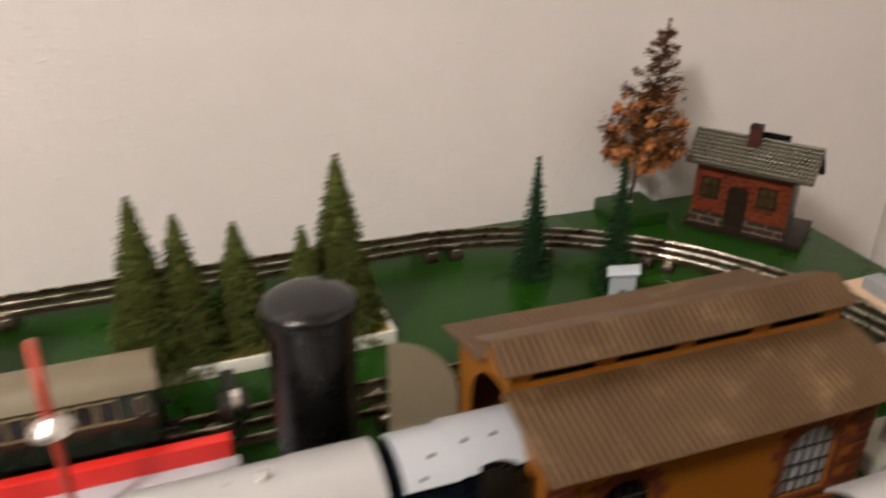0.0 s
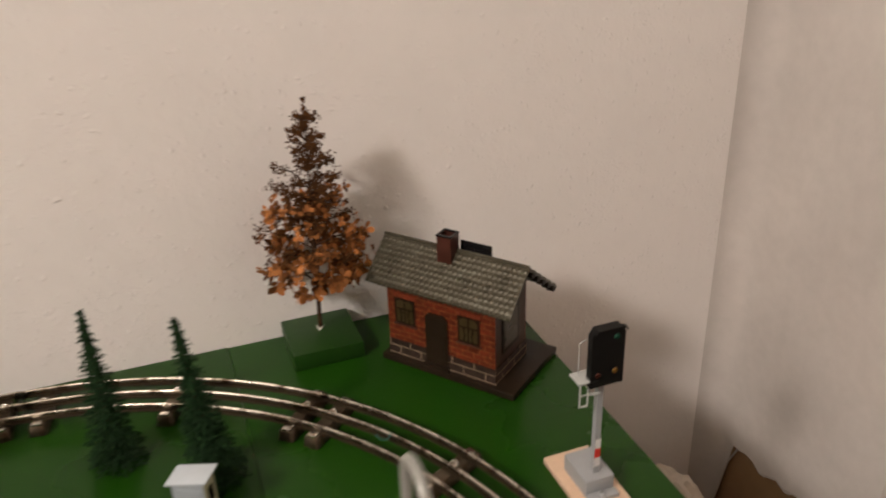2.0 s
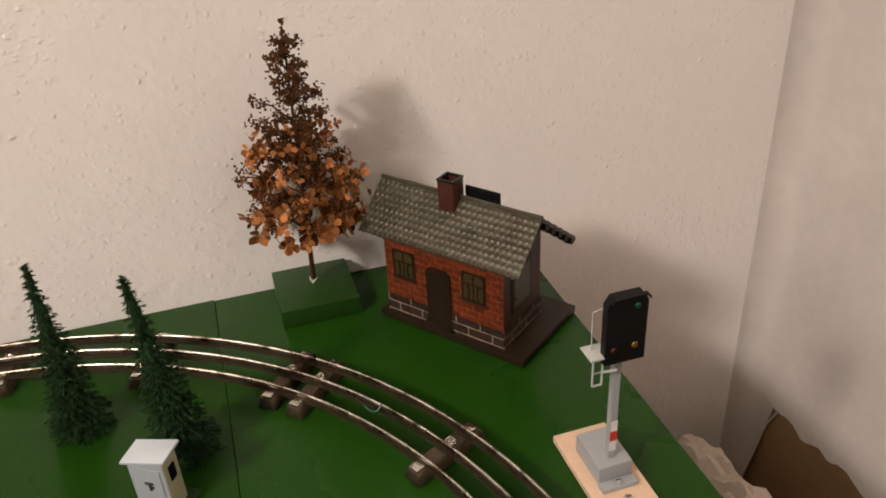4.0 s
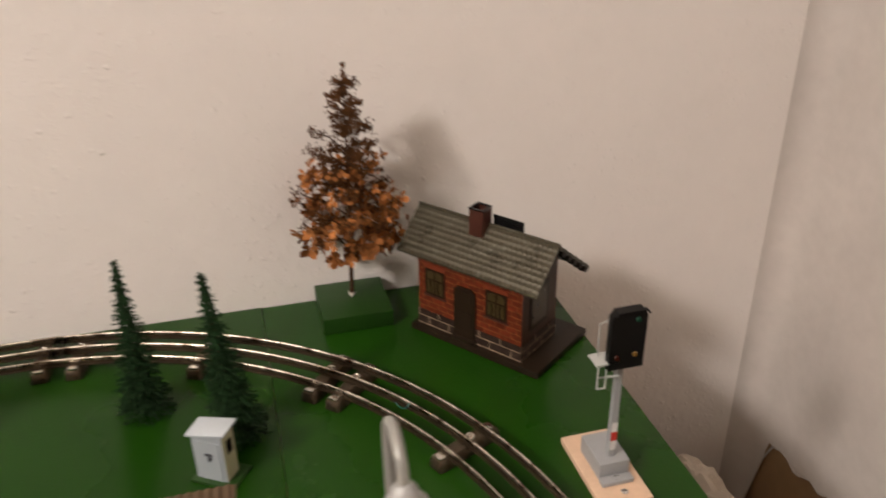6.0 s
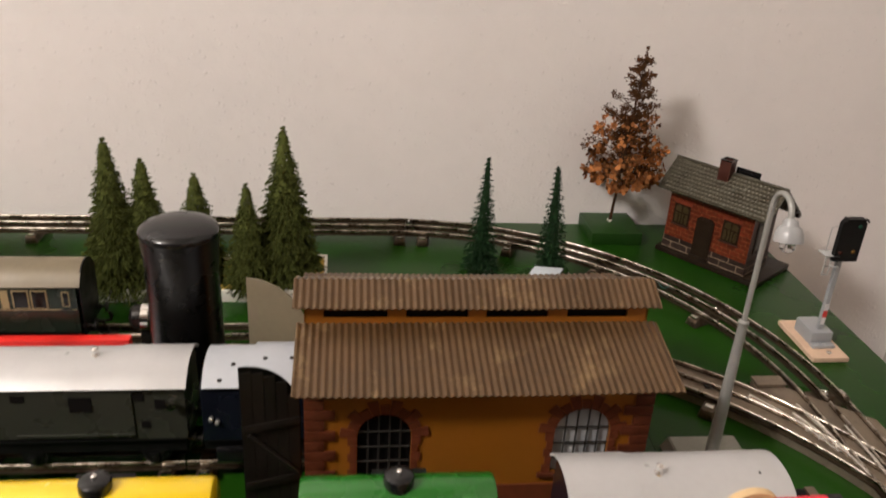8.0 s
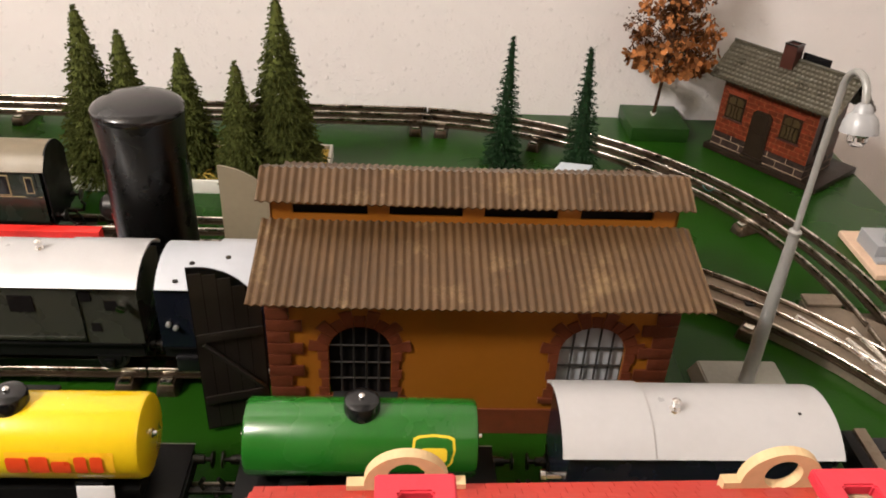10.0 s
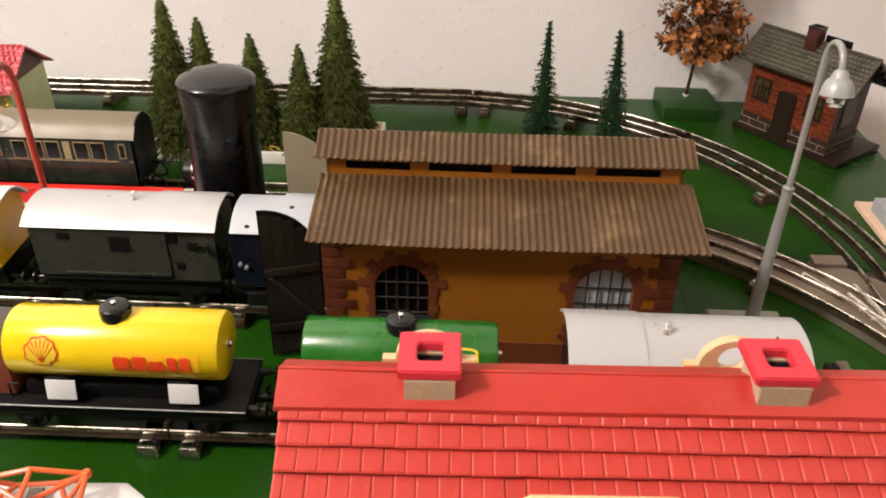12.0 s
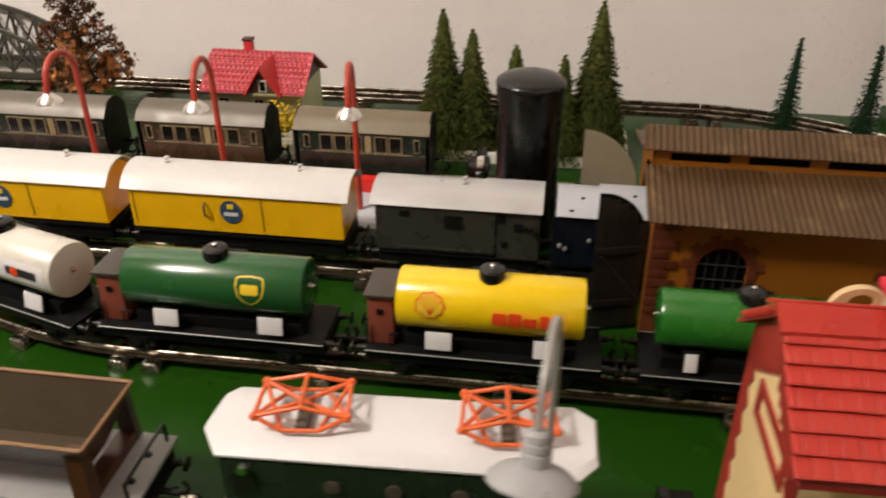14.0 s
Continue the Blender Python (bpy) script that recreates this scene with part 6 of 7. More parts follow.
for b in ((cx0, cx1, cy0, cy0 + 0.001), (cx0, cx1, cy1 - 0.001, cy1), (cx0, cx0 + 0.001, cy0 + 0.001, cy1 - 0.001), (cx1 - 0.001, cx1, cy0 + 0.001, cy1 - 0.001)):
    box(bm, *b, 0.0960, 0.1255)
part("chimney_shaft", bm, M_hutchim, ch, "open dark red chimney", smooth=False)
bm = B()
for b in ((cx0 - 0.0004, cx1 + 0.0004, cy0 - 0.0004, cy0 + 0.0014), (cx0 - 0.0004, cx1 + 0.0004, cy1 - 0.0014, cy1 + 0.0004), (cx0 - 0.0004, cx0 + 0.0014, cy0 + 0.0014, cy1 - 0.0014), (cx1 - 0.0014, cx1 + 0.0004, cy0 + 0.0014, cy1 - 0.0014)):
    box(bm, *b, 0.1256, 0.1268)
part("chimney_rim", bm, M_black, ch, "black chimney rim", smooth=False)
# rolled tile ends under the verge of the rear slope
for k in range(5):
    f = 0.08 + 0.19 * k
    y, z = RYK + (RYR - RYK) * f, RZK + (RZR - RZK) * f - 0.0036
    part("verge_tile", cyl(B(), (0.1245, y, z), (0.1303, y, z), 0.0034, 0.0034, 12), M_huttin, hut, "dark rolled tile end")
part("roof_flap", box(B(), 0.0650, 0.0940, 0.0290, 0.0300, 0.1020, 0.1180, 0.0006), M_black, hut, "dark tin flap behind the ridge")

# ---- colour light signal ----
sg = thing("light_signal", "black colour light signal on grey mast and pale wooden base", "signal", pose(0.6865, 0.5400, 0))
part("base_board", box(B(), -0.0180, 0.0180, -0.0350, 0.0350, 0.0, 0.0052, 0.0008), M_sigwood, sg, "pale varnished wooden base")
bm = B()
box(bm, -0.0105, 0.0110, -0.0125, 0.0185, 0.0053, 0.0190, 0.0012)
part("relay_box", bm, M_siggrey, sg, "grey plastic box")
part("box_lug", box(B(), -0.0110, 0.0115, -0.0195, -0.0127, 0.0053, 0.0088, 0.0008), M_siggrey, sg)
for x, y, z in ((0.0, -0.0160, 0.0089), (0.0015, -0.0265, 0.0053)):
    bm = B()
    lathe(bm, [(0.0, 0.0), (0.0027, 0.0), (0.0025, 0.0009), (0.0014, 0.0015), (0.0, 0.0016)], 16, "z", (x, y, z))
    s_ = part("screw", bm, M_chrome if y < -0.02 else M_siggrey, sg)
    part("screw_slot", box(B(), x - 0.0016, x + 0.0016, y - 0.0003, y + 0.0003, z + 0.0014, z + 0.0018), M_bar, s_)
bm = B()
prism(bm, [(-0.0021, -0.0065), (0.0021, -0.0065), (0.0021, -0.0022), (-0.0021, -0.0022)], "z", 0.0191, 0.1240)
part("mast", bm, M_siggrey, sg)
for z0, z1, mm in ((0.0170, 0.0245, M_paper), (0.0246, 0.0320, M_sigred), (0.0321, 0.0395, M_paper)):
    part("mast_band", box(B(), -0.0018, 0.0023, -0.0069, -0.0066, z0 + 0.008, z1 + 0.008), mm, sg)
bm = B()
prism(bm, [(-0.0122, 0.0955), (0.0112, 0.0955), (0.0112, 0.1330), (0.0080, 0.1380), (-0.0090, 0.1380), (-0.0122, 0.1330)], "y", -0.0130, -0.0080)
panel = part("signal_head", bm, M_blackmat, sg, "black signal head")
bm = B()
prism(bm, [(-0.0112, 0.1358), (-0.0094, 0.1385), (0.0094, 0.1385), (0.0112, 0.1358), (0.0104, 0.1352), (0.0088, 0.1375), (-0.0088, 0.1375), (-0.0104, 0.1352)], "y", -0.0158, -0.0131)
part("hood", bm, M_blackmat, panel)
for x, z, mm in ((0.0050, 0.1305, M_green_lens), (-0.0070, 0.1045, M_red_lens), (0.0050, 0.1055, M_amber_lens)):
    bm = B()
    lathe(bm, [(0.0, -0.0010), (0.0016, -0.0008), (0.0020, 0.0), (0.0, 0.0001)], 14, "y", (x, -0.0131, z))
    part("signal_lens", bm, mm, panel, "unlit coloured lens")
bm = B()
for z0, z1 in ((0.080, 0.0885), (0.0885, 0.097)):
    for a, b in (((-0.0165, z0), (-0.0110, z0)), ((-0.0165, z1), (-0.0110, z1)), ((-0.0165, z0), (-0.0165, z1)), ((-0.0110, z0), (-0.0110, z1))):
        tube(bm, [(a[0], -0.009, a[1]), (b[0], -0.009, b[1])], 0.0006, 6)
tube(bm, [(-0.0110, -0.009, 0.0885), (-0.003, -0.0105, 0.0885)], 0.0008, 6)
part("service_ladder", bm, M_sigpale, sg, "pale grey ladder frame")
part("service_stand", box(B(), -0.0200, -0.0060, -0.0130, 0.0000, 0.1000, 0.1012, 0.0003), M_sigpale, sg, "pale grey standing plate")
bm = B()
tube(bm, [(-0.0155, -0.004, 0.1013), (-0.0155, -0.004, 0.1250), (-0.0060, -0.004, 0.1280)], 0.0004, 6)
part("stand_rail", bm, M_sigpale, sg)

# ---- outhouse ----
oh = thing("outhouse", "tiny pale blue outhouse with sloping roof on the board", "outhouse", pose(0.4310, 0.6090, 0, 0, 0, -32))
part("ground_plate", box(B(), -0.015, 0.018, -0.011, 0.013, 0.0, 0.0022, 0.0004), M_block, oh)
bm = B()
prism(bm, [(-0.0118, 0.0023), (0.0112, 0.0023), (0.0112, 0.0428), (-0.0118, 0.0385)], "y", -0.0068, 0.0072)
part("body", bm, M_outhouse, oh)
part("side_face", box(B(), 0.0113, 0.0117, -0.0064, 0.0068, 0.0026, 0.0405), M_outside, oh, "yellowed side face", smooth=False)
part("side_window", box(B(), 0.0116, 0.0121, -0.0026, 0.0032, 0.0235, 0.0345), M_void, oh)
o = part("roof", box(B(), -0.0150, 0.0150, -0.0092, 0.0092, 0.0, 0.0016, 0.0003), M_outroof, oh)
o.matrix_basis = pose(0, 0.0004, 0.0409, 3, -10.5, 0)
part("front_door", box(B(), -0.0085, 0.0085, -0.0074, -0.0069, 0.0026, 0.0350), M_outhouse, oh)
bm = B()
box(bm, -0.0026, 0.0028, -0.0080, -0.0074, 0.0235, 0.0252)
box(bm, -0.0004, 0.0011, -0.0080, -0.0074, 0.0190, 0.0234)
box(bm, 0.0012, 0.0026, -0.0080, -0.0074, 0.0208, 0.0221)
part("door_latch", bm, M_ink, oh, "black latch mark")

# small blue tuft between the firs
bf = thing("flower_tuft", "small bright blue flock tuft on the sawdust bed", "flower", pose(0.1520, 0.6480, 0.0085))
rnd = random.Random(77)
vs, fs = [], []
for k in range(60):
    c = Vector((rnd.gauss(0, 0.0026), rnd.gauss(0, 0.0026), 0.034 + rnd.gauss(0, 0.0028)))
    s_ = rnd.uniform(0.0008, 0.0016)
    b = len(vs)
    for d in ((1, 0, 0), (0, 1, 0), (0, 0, 1), (-1, 0, 0), (0, -1, 0), (0, 0, -1)):
        vs.append(tuple(c + Vector(d) * s_))
    for q in ((0, 1, 2), (1, 3, 2), (3, 4, 2), (4, 0, 2), (1, 0, 5), (3, 1, 5), (4, 3, 5), (0, 4, 5)):
        fs.append(tuple(b + i for i in q))
raw("blossom", vs, fs, M_blue, bf)
part("stem", cyl(B(), (0, 0, -0.002), (0, 0, 0.034), 0.0008, 0.0005, 6), M_trunk, bf)

# ---- coaches ----
def coach(m, label, body_mat, roof_mat, L=0.134):
    c = thing("coach", label, "passenger coach", m, "passenger coaches")
    h = L / 2
    half, z0, ze, zr = 0.0205, 0.0300, 0.0735, 0.0880
    body = part("body", van_body(B(), -h + 0.004, h - 0.004, half, z0, ze, zr - 0.003), body_mat, c)
    part("roof", barrel(B(), -h, h, half + 0.0020, ze, zr), roof_mat, c, "bent tin roof")
    for s in (-1, 1):
        bm = B()
        prism(bm, [((-1 + 2 * i / 14) * (half + 0.001), ze + (zr - ze) * (1 - abs(-1 + 2 * i / 14) ** 2.4) + 0.0006) for i in range(15)] + [(half, z0 - 0.002), (-half, z0 - 0.002)], "x", s * h - 0.0006 - (0.0004 if s > 0 else -0.0004), s * h + 0.0006 - (0.0004 if s > 0 else -0.0004))
        part("end_wall", bm, M_blackmat, c, "black end wall")
    for s in (-1, 1):
        y = s * half
        ya, yb = sorted((y, y + s * 0.0006))
        yc, yd = sorted((y + s * 0.0003, y + s * 0.0009))
        for x in (-0.0350, -0.0205, -0.0060, 0.0190, 0.0335):
            fr = part("window_frame", box(B(), x - 0.0064, x + 0.0064, ya, yb, 0.0530, 0.0700), M_cream2, body, "cream printed window frame")
            part("window_glass", box(B(), x - 0.0054, x + 0.0054, yc, yd, 0.0540, 0.0690), M_glassdark, fr)
        part("blank_panel", box(B(), 0.0035, 0.0095, ya, yb, 0.0530, 0.0700), M_cream2, body, "cream printed panel")
        for x in (-h + 0.0125, h - 0.0125):
            fr = part("door", box(B(), x - 0.0048, x + 0.0048, ya, yb, 0.0330, 0.0715), body_mat, body)
            part("door_window", box(B(), x - 0.0030, x + 0.0030, yc, yd, 0.0550, 0.0690), M_cream2, fr)
            part("door_glass", box(B(), x - 0.0021, x + 0.0021, yc + s * 0.0003, yd + s * 0.0003, 0.0560, 0.0680), M_glassdark, fr)
        part("waist_line", box(B(), -h + 0.005, h - 0.005, ya, yb, 0.0515, 0.0522), M_cream2, body)
    underframe(c, -h + 0.003, h - 0.003, 0.0200, 0.0245, 0.0298, (-0.042, 0.042))
    return c


coach(pose(-0.0518, YC, 0), "dark green tin passenger coach with khaki roof and cream windows", M_coachgreen, M_coachroof)
coach(pose(-0.2147, YC, 0), "brown tin passenger coach with grey roof and cream windows", M_coachbrown, M_coachroof2)
coach(pose(-0.3815, YC, 0), "dark green tin passenger coach with grey roof", M_coachgreen, M_coachroof2)
coach(pose(-0.5480, YC, 0), "dark green tin passenger coach with khaki roof", M_coachgreen, M_coachroof)

# ---- far house with red roof ----
fh = thing("toy_house", "pale green toy house with bright red tile roof and gable dormer", "house")
part("wall", box(B(), -0.2460, -0.1420, 0.6200, 0.6950, 0.0, 0.0745, 0.0006), M_housewall, fh, "pale green house wall")
HE, HR, HYE, HYR = 0.0735, 0.1045, 0.6100, 0.6570
TILE, far_tiles = None, B()
for ya, yb in ((HYE, HYR), (0.7040, HYR)):
    bm = B()
    k = 1 if ya < yb else -1
    prism(bm, [(ya, HE), (yb, HR), (yb, HR - 0.0024), (ya, HE - 0.0020)], "x", -0.2530, -0.1355)
    part("roof", bm, M_houseroof, fh, "red tile roof with pale joints")
    rows = 8
    for r_ in range(rows):
        f = (r_ + 0.5) / rows
        y, z = ya + (yb - ya) * f, HE + (HR - HE) * f
        n = 21
        for i in range(n):
            x = -0.2525 + 0.1165 * (i + (0.5 if r_ % 2 else 0.0)) / (n + 0.5)
            if k > 0:
                if TILE is None:
                    TILE = part("roof_tile", cyl(B(), (0, -0.0022, -0.0012), (0, 0.0028, 0.0022), 0.0017, 0.0012, 6), M_houseroof, fh)
                    TILE.matrix_basis = pose(x, y, z)
                else:
                    o = new("roof_tile", TILE.data)
                    o.parent = fh
                    o.matrix_basis = pose(x, y, z)
            else:
                cyl(far_tiles, (x, y + 0.0022, z - 0.0012), (x, y - 0.0028, z + 0.0022), 0.0017, 0.0012, 6)
tagged(part("roof_tiles_rear", far_tiles, M_houseroof, fh), "red roof tiles", kind="stuff")
for x in (-0.1430, -0.2450):
    bm = B()
    prism(bm, [(0.6210, 0.0746), (0.6940, 0.0746), (HYR, HR - 0.003)], "x", x - 0.0006, x + 0.0006)
    part("gable", bm, M_housebrown, fh, "dark brown gable")
bm = B()
prism(bm, [(-0.1975, 0.0730), (-0.1635, 0.0730), (-0.1805, 0.0985)], "y", 0.6085, 0.6100)
part("dormer_front", bm, M_housebrown, fh, "dark brown dormer front")
for s in (-1, 1):
    bm = B()
    d = Vector((0.0195 * s, 0.0, -0.0300))
    for ya, yb in ((0.6030, 0.6560),):
        a, b = Vector((-0.1805, ya, 0.1030)), Vector((-0.1805, yb, 0.1030))
        vs_ = [bm.verts.new(p + Vector((0, 0, dz))) for dz in (0, -0.0022) for p in (a, b, b + Vector((d.x, -0.040, d.z)) , a + d)]
        for f in ((0, 1, 2, 3), (7, 6, 5, 4), (0, 4, 5, 1), (1, 5, 6, 2), (2, 6, 7, 3), (3, 7, 4, 0)):
            bm.faces.new([vs_[i] for i in f])
    bmesh.ops.recalc_face_normals(bm, faces=bm.faces[:])
    part("dormer_roof", bm, M_housered, fh, "bright red dormer roof", smooth=False)
wn = new("window")
wn.parent = fh
part("window_frame", box(B(), -0.1845, -0.1755, 0.6075, 0.6084, 0.0755, 0.0885), M_housewhite, wn)
part("pane", box(B(), -0.1830, -0.1770, 0.6070, 0.6076, 0.0770, 0.0870), M_glassdark, wn)
for k in range(9):
    bm = B()
    x = -0.1985 + k * 0.0045
    prism(bm, [(x - 0.002, 0.0735), (x + 0.002, 0.0735), (x, 0.0695)], "y", 0.6072, 0.6084)
    part("barge_tooth", bm, M_housewall, fh)
for x0 in (-0.1905, -0.1740, -0.2300):
    wn = new("window")
    wn.parent = fh
    part("window_frame", box(B(), x0 - 0.0065, x0 + 0.0065, 0.6190, 0.6199, 0.0430, 0.0640), M_housewhite, wn)
    for i in range(2):
        for j in range(2):
            part("pane", box(B(), x0 - 0.0052 + i * 0.0056, x0 - 0.0004 + i * 0.0056, 0.6184, 0.6191, 0.0450 + j * 0.0092, 0.0528 + j * 0.0092), M_glassdark, wn)
chm = part("chimney", box(B(), -0.2150, -0.2060, 0.6560, 0.6650, 0.0960, 0.1150, 0.0004), M_housered, fh, "red chimney")
part("chimney_cap", box(B(), -0.2160, -0.2050, 0.6550, 0.6660, 0.1151, 0.1175, 0.0003), M_hutchim, chm)
fence = thing("picket_fence", "cream slatted fence panel in front of the toy house", "fence")
for k in range(6):
    part("slat", box(B(), -0.2000, -0.1500, 0.6010, 0.6022, 0.0020 + k * 0.0052, 0.0064 + k * 0.0052, 0.0003), M_housewhite, fence)
for x in (-0.198, -0.152):
    part("post", box(B(), x - 0.0015, x + 0.0015, 0.6023, 0.6045, 0.0, 0.0345, 0.0003), M_housewhite, fence)
bush = thing("flower_bush", "bright yellow flocked bush beside the toy house", "bush", pose(-0.1600, 0.6080, 0))
rnd = random.Random(31)
vs, fs = [], []
for k in range(420):
    c = Vector((rnd.gauss(0, 0.010), rnd.gauss(0, 0.005), 0.043 + rnd.gauss(0, 0.010)))
    s = rnd.uniform(0.0012, 0.0026)
    b = len(vs)
    for d in ((1, 0, 0), (0, 1, 0), (0, 0, 1), (-1, 0, 0), (0, -1, 0), (0, 0, -1)):
        vs.append(tuple(c + Vector(d) * s * rnd.uniform(0.6, 1.3)))
    for f in ((0, 1, 2), (1, 3, 2), (3, 4, 2), (4, 0, 2), (1, 0, 5), (3, 1, 5), (4, 3, 5), (0, 4, 5)):
        fs.append(tuple(b + i for i in f))
raw("crown", vs, fs, M_bush, bush)
bm = B()
for k in range(7):
    a = k * 0.9
    tube(bm, [(0, 0, 0), (0.003 * math.cos(a), 0.003 * math.sin(a), 0.018), (0.010 * math.cos(a), 0.005 * math.sin(a), 0.042)], 0.0007, 5)
part("stems", bm, M_trunk, bush)

# ---- arched bridge on the back line ----
br = thing("arch_bridge", "dark grey tin arched truss bridge over the back track", "bridge")
BX_0, BX_1, BZ0, BZH = -0.860, -0.478, 0.030, 0.074
for y in (YB - 0.034, YB + 0.034):
    side = new("truss_side")
    side.parent = br
    zt = lambda x: BZ0 + BZH * (1 - ((2 * x - BX_0 - BX_1) / (BX_1 - BX_0)) ** 2)
    xs = [BX_0 + (BX_1 - BX_0) * i / 30 for i in range(31)]
    bm = B()
    prism(bm, [(x, zt(x) + 0.003) for x in xs] + [(x, zt(x) - 0.003) for x in xs[::-1]], "y", y - 0.002, y + 0.002)
    part("top_chord", bm, M_bridge, side)
    part("bottom_chord", box(B(), BX_0, BX_1, y - 0.002, y + 0.002, BZ0 - 0.006, BZ0 + 0.002, 0.0004), M_bridge, side)
    n = 12
    for i in range(1, n):
        x = BX_0 + (BX_1 - BX_0) * i / n
        part("upright", box(B(), x - 0.002, x + 0.002, y - 0.0012, y + 0.0012, BZ0 + 0.002, zt(x) - 0.002), M_bridge, side)
        xn = BX_0 + (BX_1 - BX_0) * (i + 1) / n
        if i < n - 1:
            bm = B()
            tube(bm, [(x, y, BZ0 + 0.002), (xn, y, zt(xn) - 0.003)], 0.0016, 6)
            tube(bm, [(x, y, zt(x) - 0.003), (xn, y, BZ0 + 0.002)], 0.0016, 6)
            part("cross_brace", bm, M_bridge, side)
for k in range(9):
    x = BX_0 + 0.01 + k * (BX_1 - BX_0 - 0.02) / 8
    part("cross_beam", box(B(), x - 0.004, x + 0.004, YB - 0.0318, YB + 0.0318, 0.0004, 0.0030), M_bridge, br)
for x in (BX_0 + 0.006, BX_1 - 0.006):
    for y in (YB - 0.034, YB + 0.034):
        part("pier", box(B(), x - 0.006, x + 0.006, y - 0.004, y + 0.004, 0.0, BZ0 - 0.0062, 0.001), M_bridge, br)

# ---- electric loco at the front ----
el = thing("electric_loco", "dark green toy electric locomotive with white roof and orange pantographs", "locomotive", pose(0.0690, YL, 0, 0, 0, 2.8))
body = part("body", box(B(), -0.0850, 0.0850, -0.0235, 0.0235, 0.0400, 0.0935, 0.002), M_locogreen, el)
rp = [(-0.0970, -0.0070), (-0.0860, -0.0240), (0.0870, -0.0240), (0.0960, -0.0135), (0.0965, 0.0165), (0.0860, 0.0250), (-0.0880, 0.0250), (-0.0940, 0.0185)]
bm = B()
def roof_at(s, z):
    return [(x * s, y * s, z) for x, y in rp]
r0 = [bm.verts.new(p) for p in roof_at(1.0, 0.0955)]
r1 = [bm.verts.new(p) for p in roof_at(1.0, 0.0968)]
r2 = [bm.verts.new((x * 0.985, y * 0.80, 0.0995)) for x, y in rp]
bm.faces.new(r0[::-1])
bm.faces.new(r2)
for a, b in ((r0, r1), (r1, r2)):
    for i in range(8):
        j = (i + 1) % 8
        bm.faces.new((a[i], a[j], b[j], b[i]))
bmesh.ops.recalc_face_normals(bm, faces=bm.faces[:])
part("roof", bm, M_locoroof, el, "white roof plate with cut corners")
for s in (-1, 1):
    y = s * 0.0236
    for x in (-0.030, 0.0, 0.032):
        bm = B()
        lathe(bm, [(0.0, 0.0), (0.0042, 0.0), (0.0042, 0.0006), (0.0032, 0.0009), (0.0, 0.0007)], 18, "y")
        o = part("round_vent", bm, M_pantofoot, body, "round grey grille")
        o.matrix_basis = pose(x, y, 0.0800, 0, 0, 0 if s > 0 else 180)
    for x in (-0.073, 0.073):
        part("cab_window", box(B(), x - 0.006, x + 0.006, y - 0.0005, y + 0.0005, 0.0720, 0.0860), M_glassdark, body)
        bm = B()
        lathe(bm, [(0.0, 0.0), (0.0030, 0.0), (0.0026, 0.003), (0.0, 0.0034)], 14, "y")
        o = part("cab_lamp", bm, M_chrome, body)
        o.matrix_basis = pose(x, y, 0.0893, 0, 0, 0 if s > 0 else 180)
underframe(el, -0.0860, 0.0860, 0.0230, 0.0280, 0.0395, (-0.055, 0.0, 0.055))


def pantograph(x, y):
    pn = new("pantograph")
    pn.parent = el
    pn.matrix_basis = pose(x, y, 0.0992, 0, 0, 4)
    part("foot", box(B(), -0.0032, 0.0032, -0.0125, 0.0125, 0.0, 0.0045, 0.0006), M_pantofoot, pn, "grey-brown insulated foot")
    P = {"a": (-0.0225, -0.0125, 0.0100), "b": (0.0230, -0.0125, 0.0100), "c": (-0.0210, 0.0125, 0.0110), "d": (0.0220, 0.0125, 0.0110), "e": (-0.009, -0.0155, 0.0040), "f": (0.009, -0.0155, 0.0040),
         "g": (-0.009, 0.0145, 0.0040), "h": (0.009, 0.0145, 0.0040), "i": (0.0, -0.0100, 0.0140), "j": (0.0, 0.0130, 0.0150), "k": (0.0, 0.0, 0.0090)}
    for n, ee in (("lower_arm", ("ae", "bf", "cg", "dh", "ef", "gh")), ("upper_arm", ("ai", "bi", "cj", "dj", "ij")), ("side_bar", ("ac", "bd")), ("cross_stay", ("ag", "ce", "bh", "df", "ak", "bk", "ck", "dk"))):
        for e in ee:
            part(n, tube(B(), [P[e[0]], P[e[1]]], 0.00115, 7), M_panto, pn, "orange painted bar")
    for q in "abcd":
        part("joint", lathe(B(), [(0.0, -0.0023), (0.0016, -0.0016), (0.0023, 0.0), (0.0016, 0.0016), (0.0, 0.0023)], 12, "z", P[q]), M_panto, pn)


pantograph(-0.0480, 0.0045)
pantograph(0.0525, 0.0045)

# buffer block beyond the loco
bb = thing("buffer_block", "small black buffer block at the end of the loco track", "buffer stop", pose(0.214, YL + 0.006, 0, 0, 0, 2.8))
part("block", box(B(), -0.007, 0.007, -0.024, 0.024, 0.0152, 0.046, 0.001), M_blackmat, bb)
for s in (-1, 1):
    bm = B()
    prism(bm, [(-0.016, 0.0152), (-0.007, 0.0152), (-0.007, 0.050), (-0.012, 0.052)], "y", s * 0.017 - 0.004, s * 0.017 + 0.004)
    part("cheek", bm, M_black, bb)

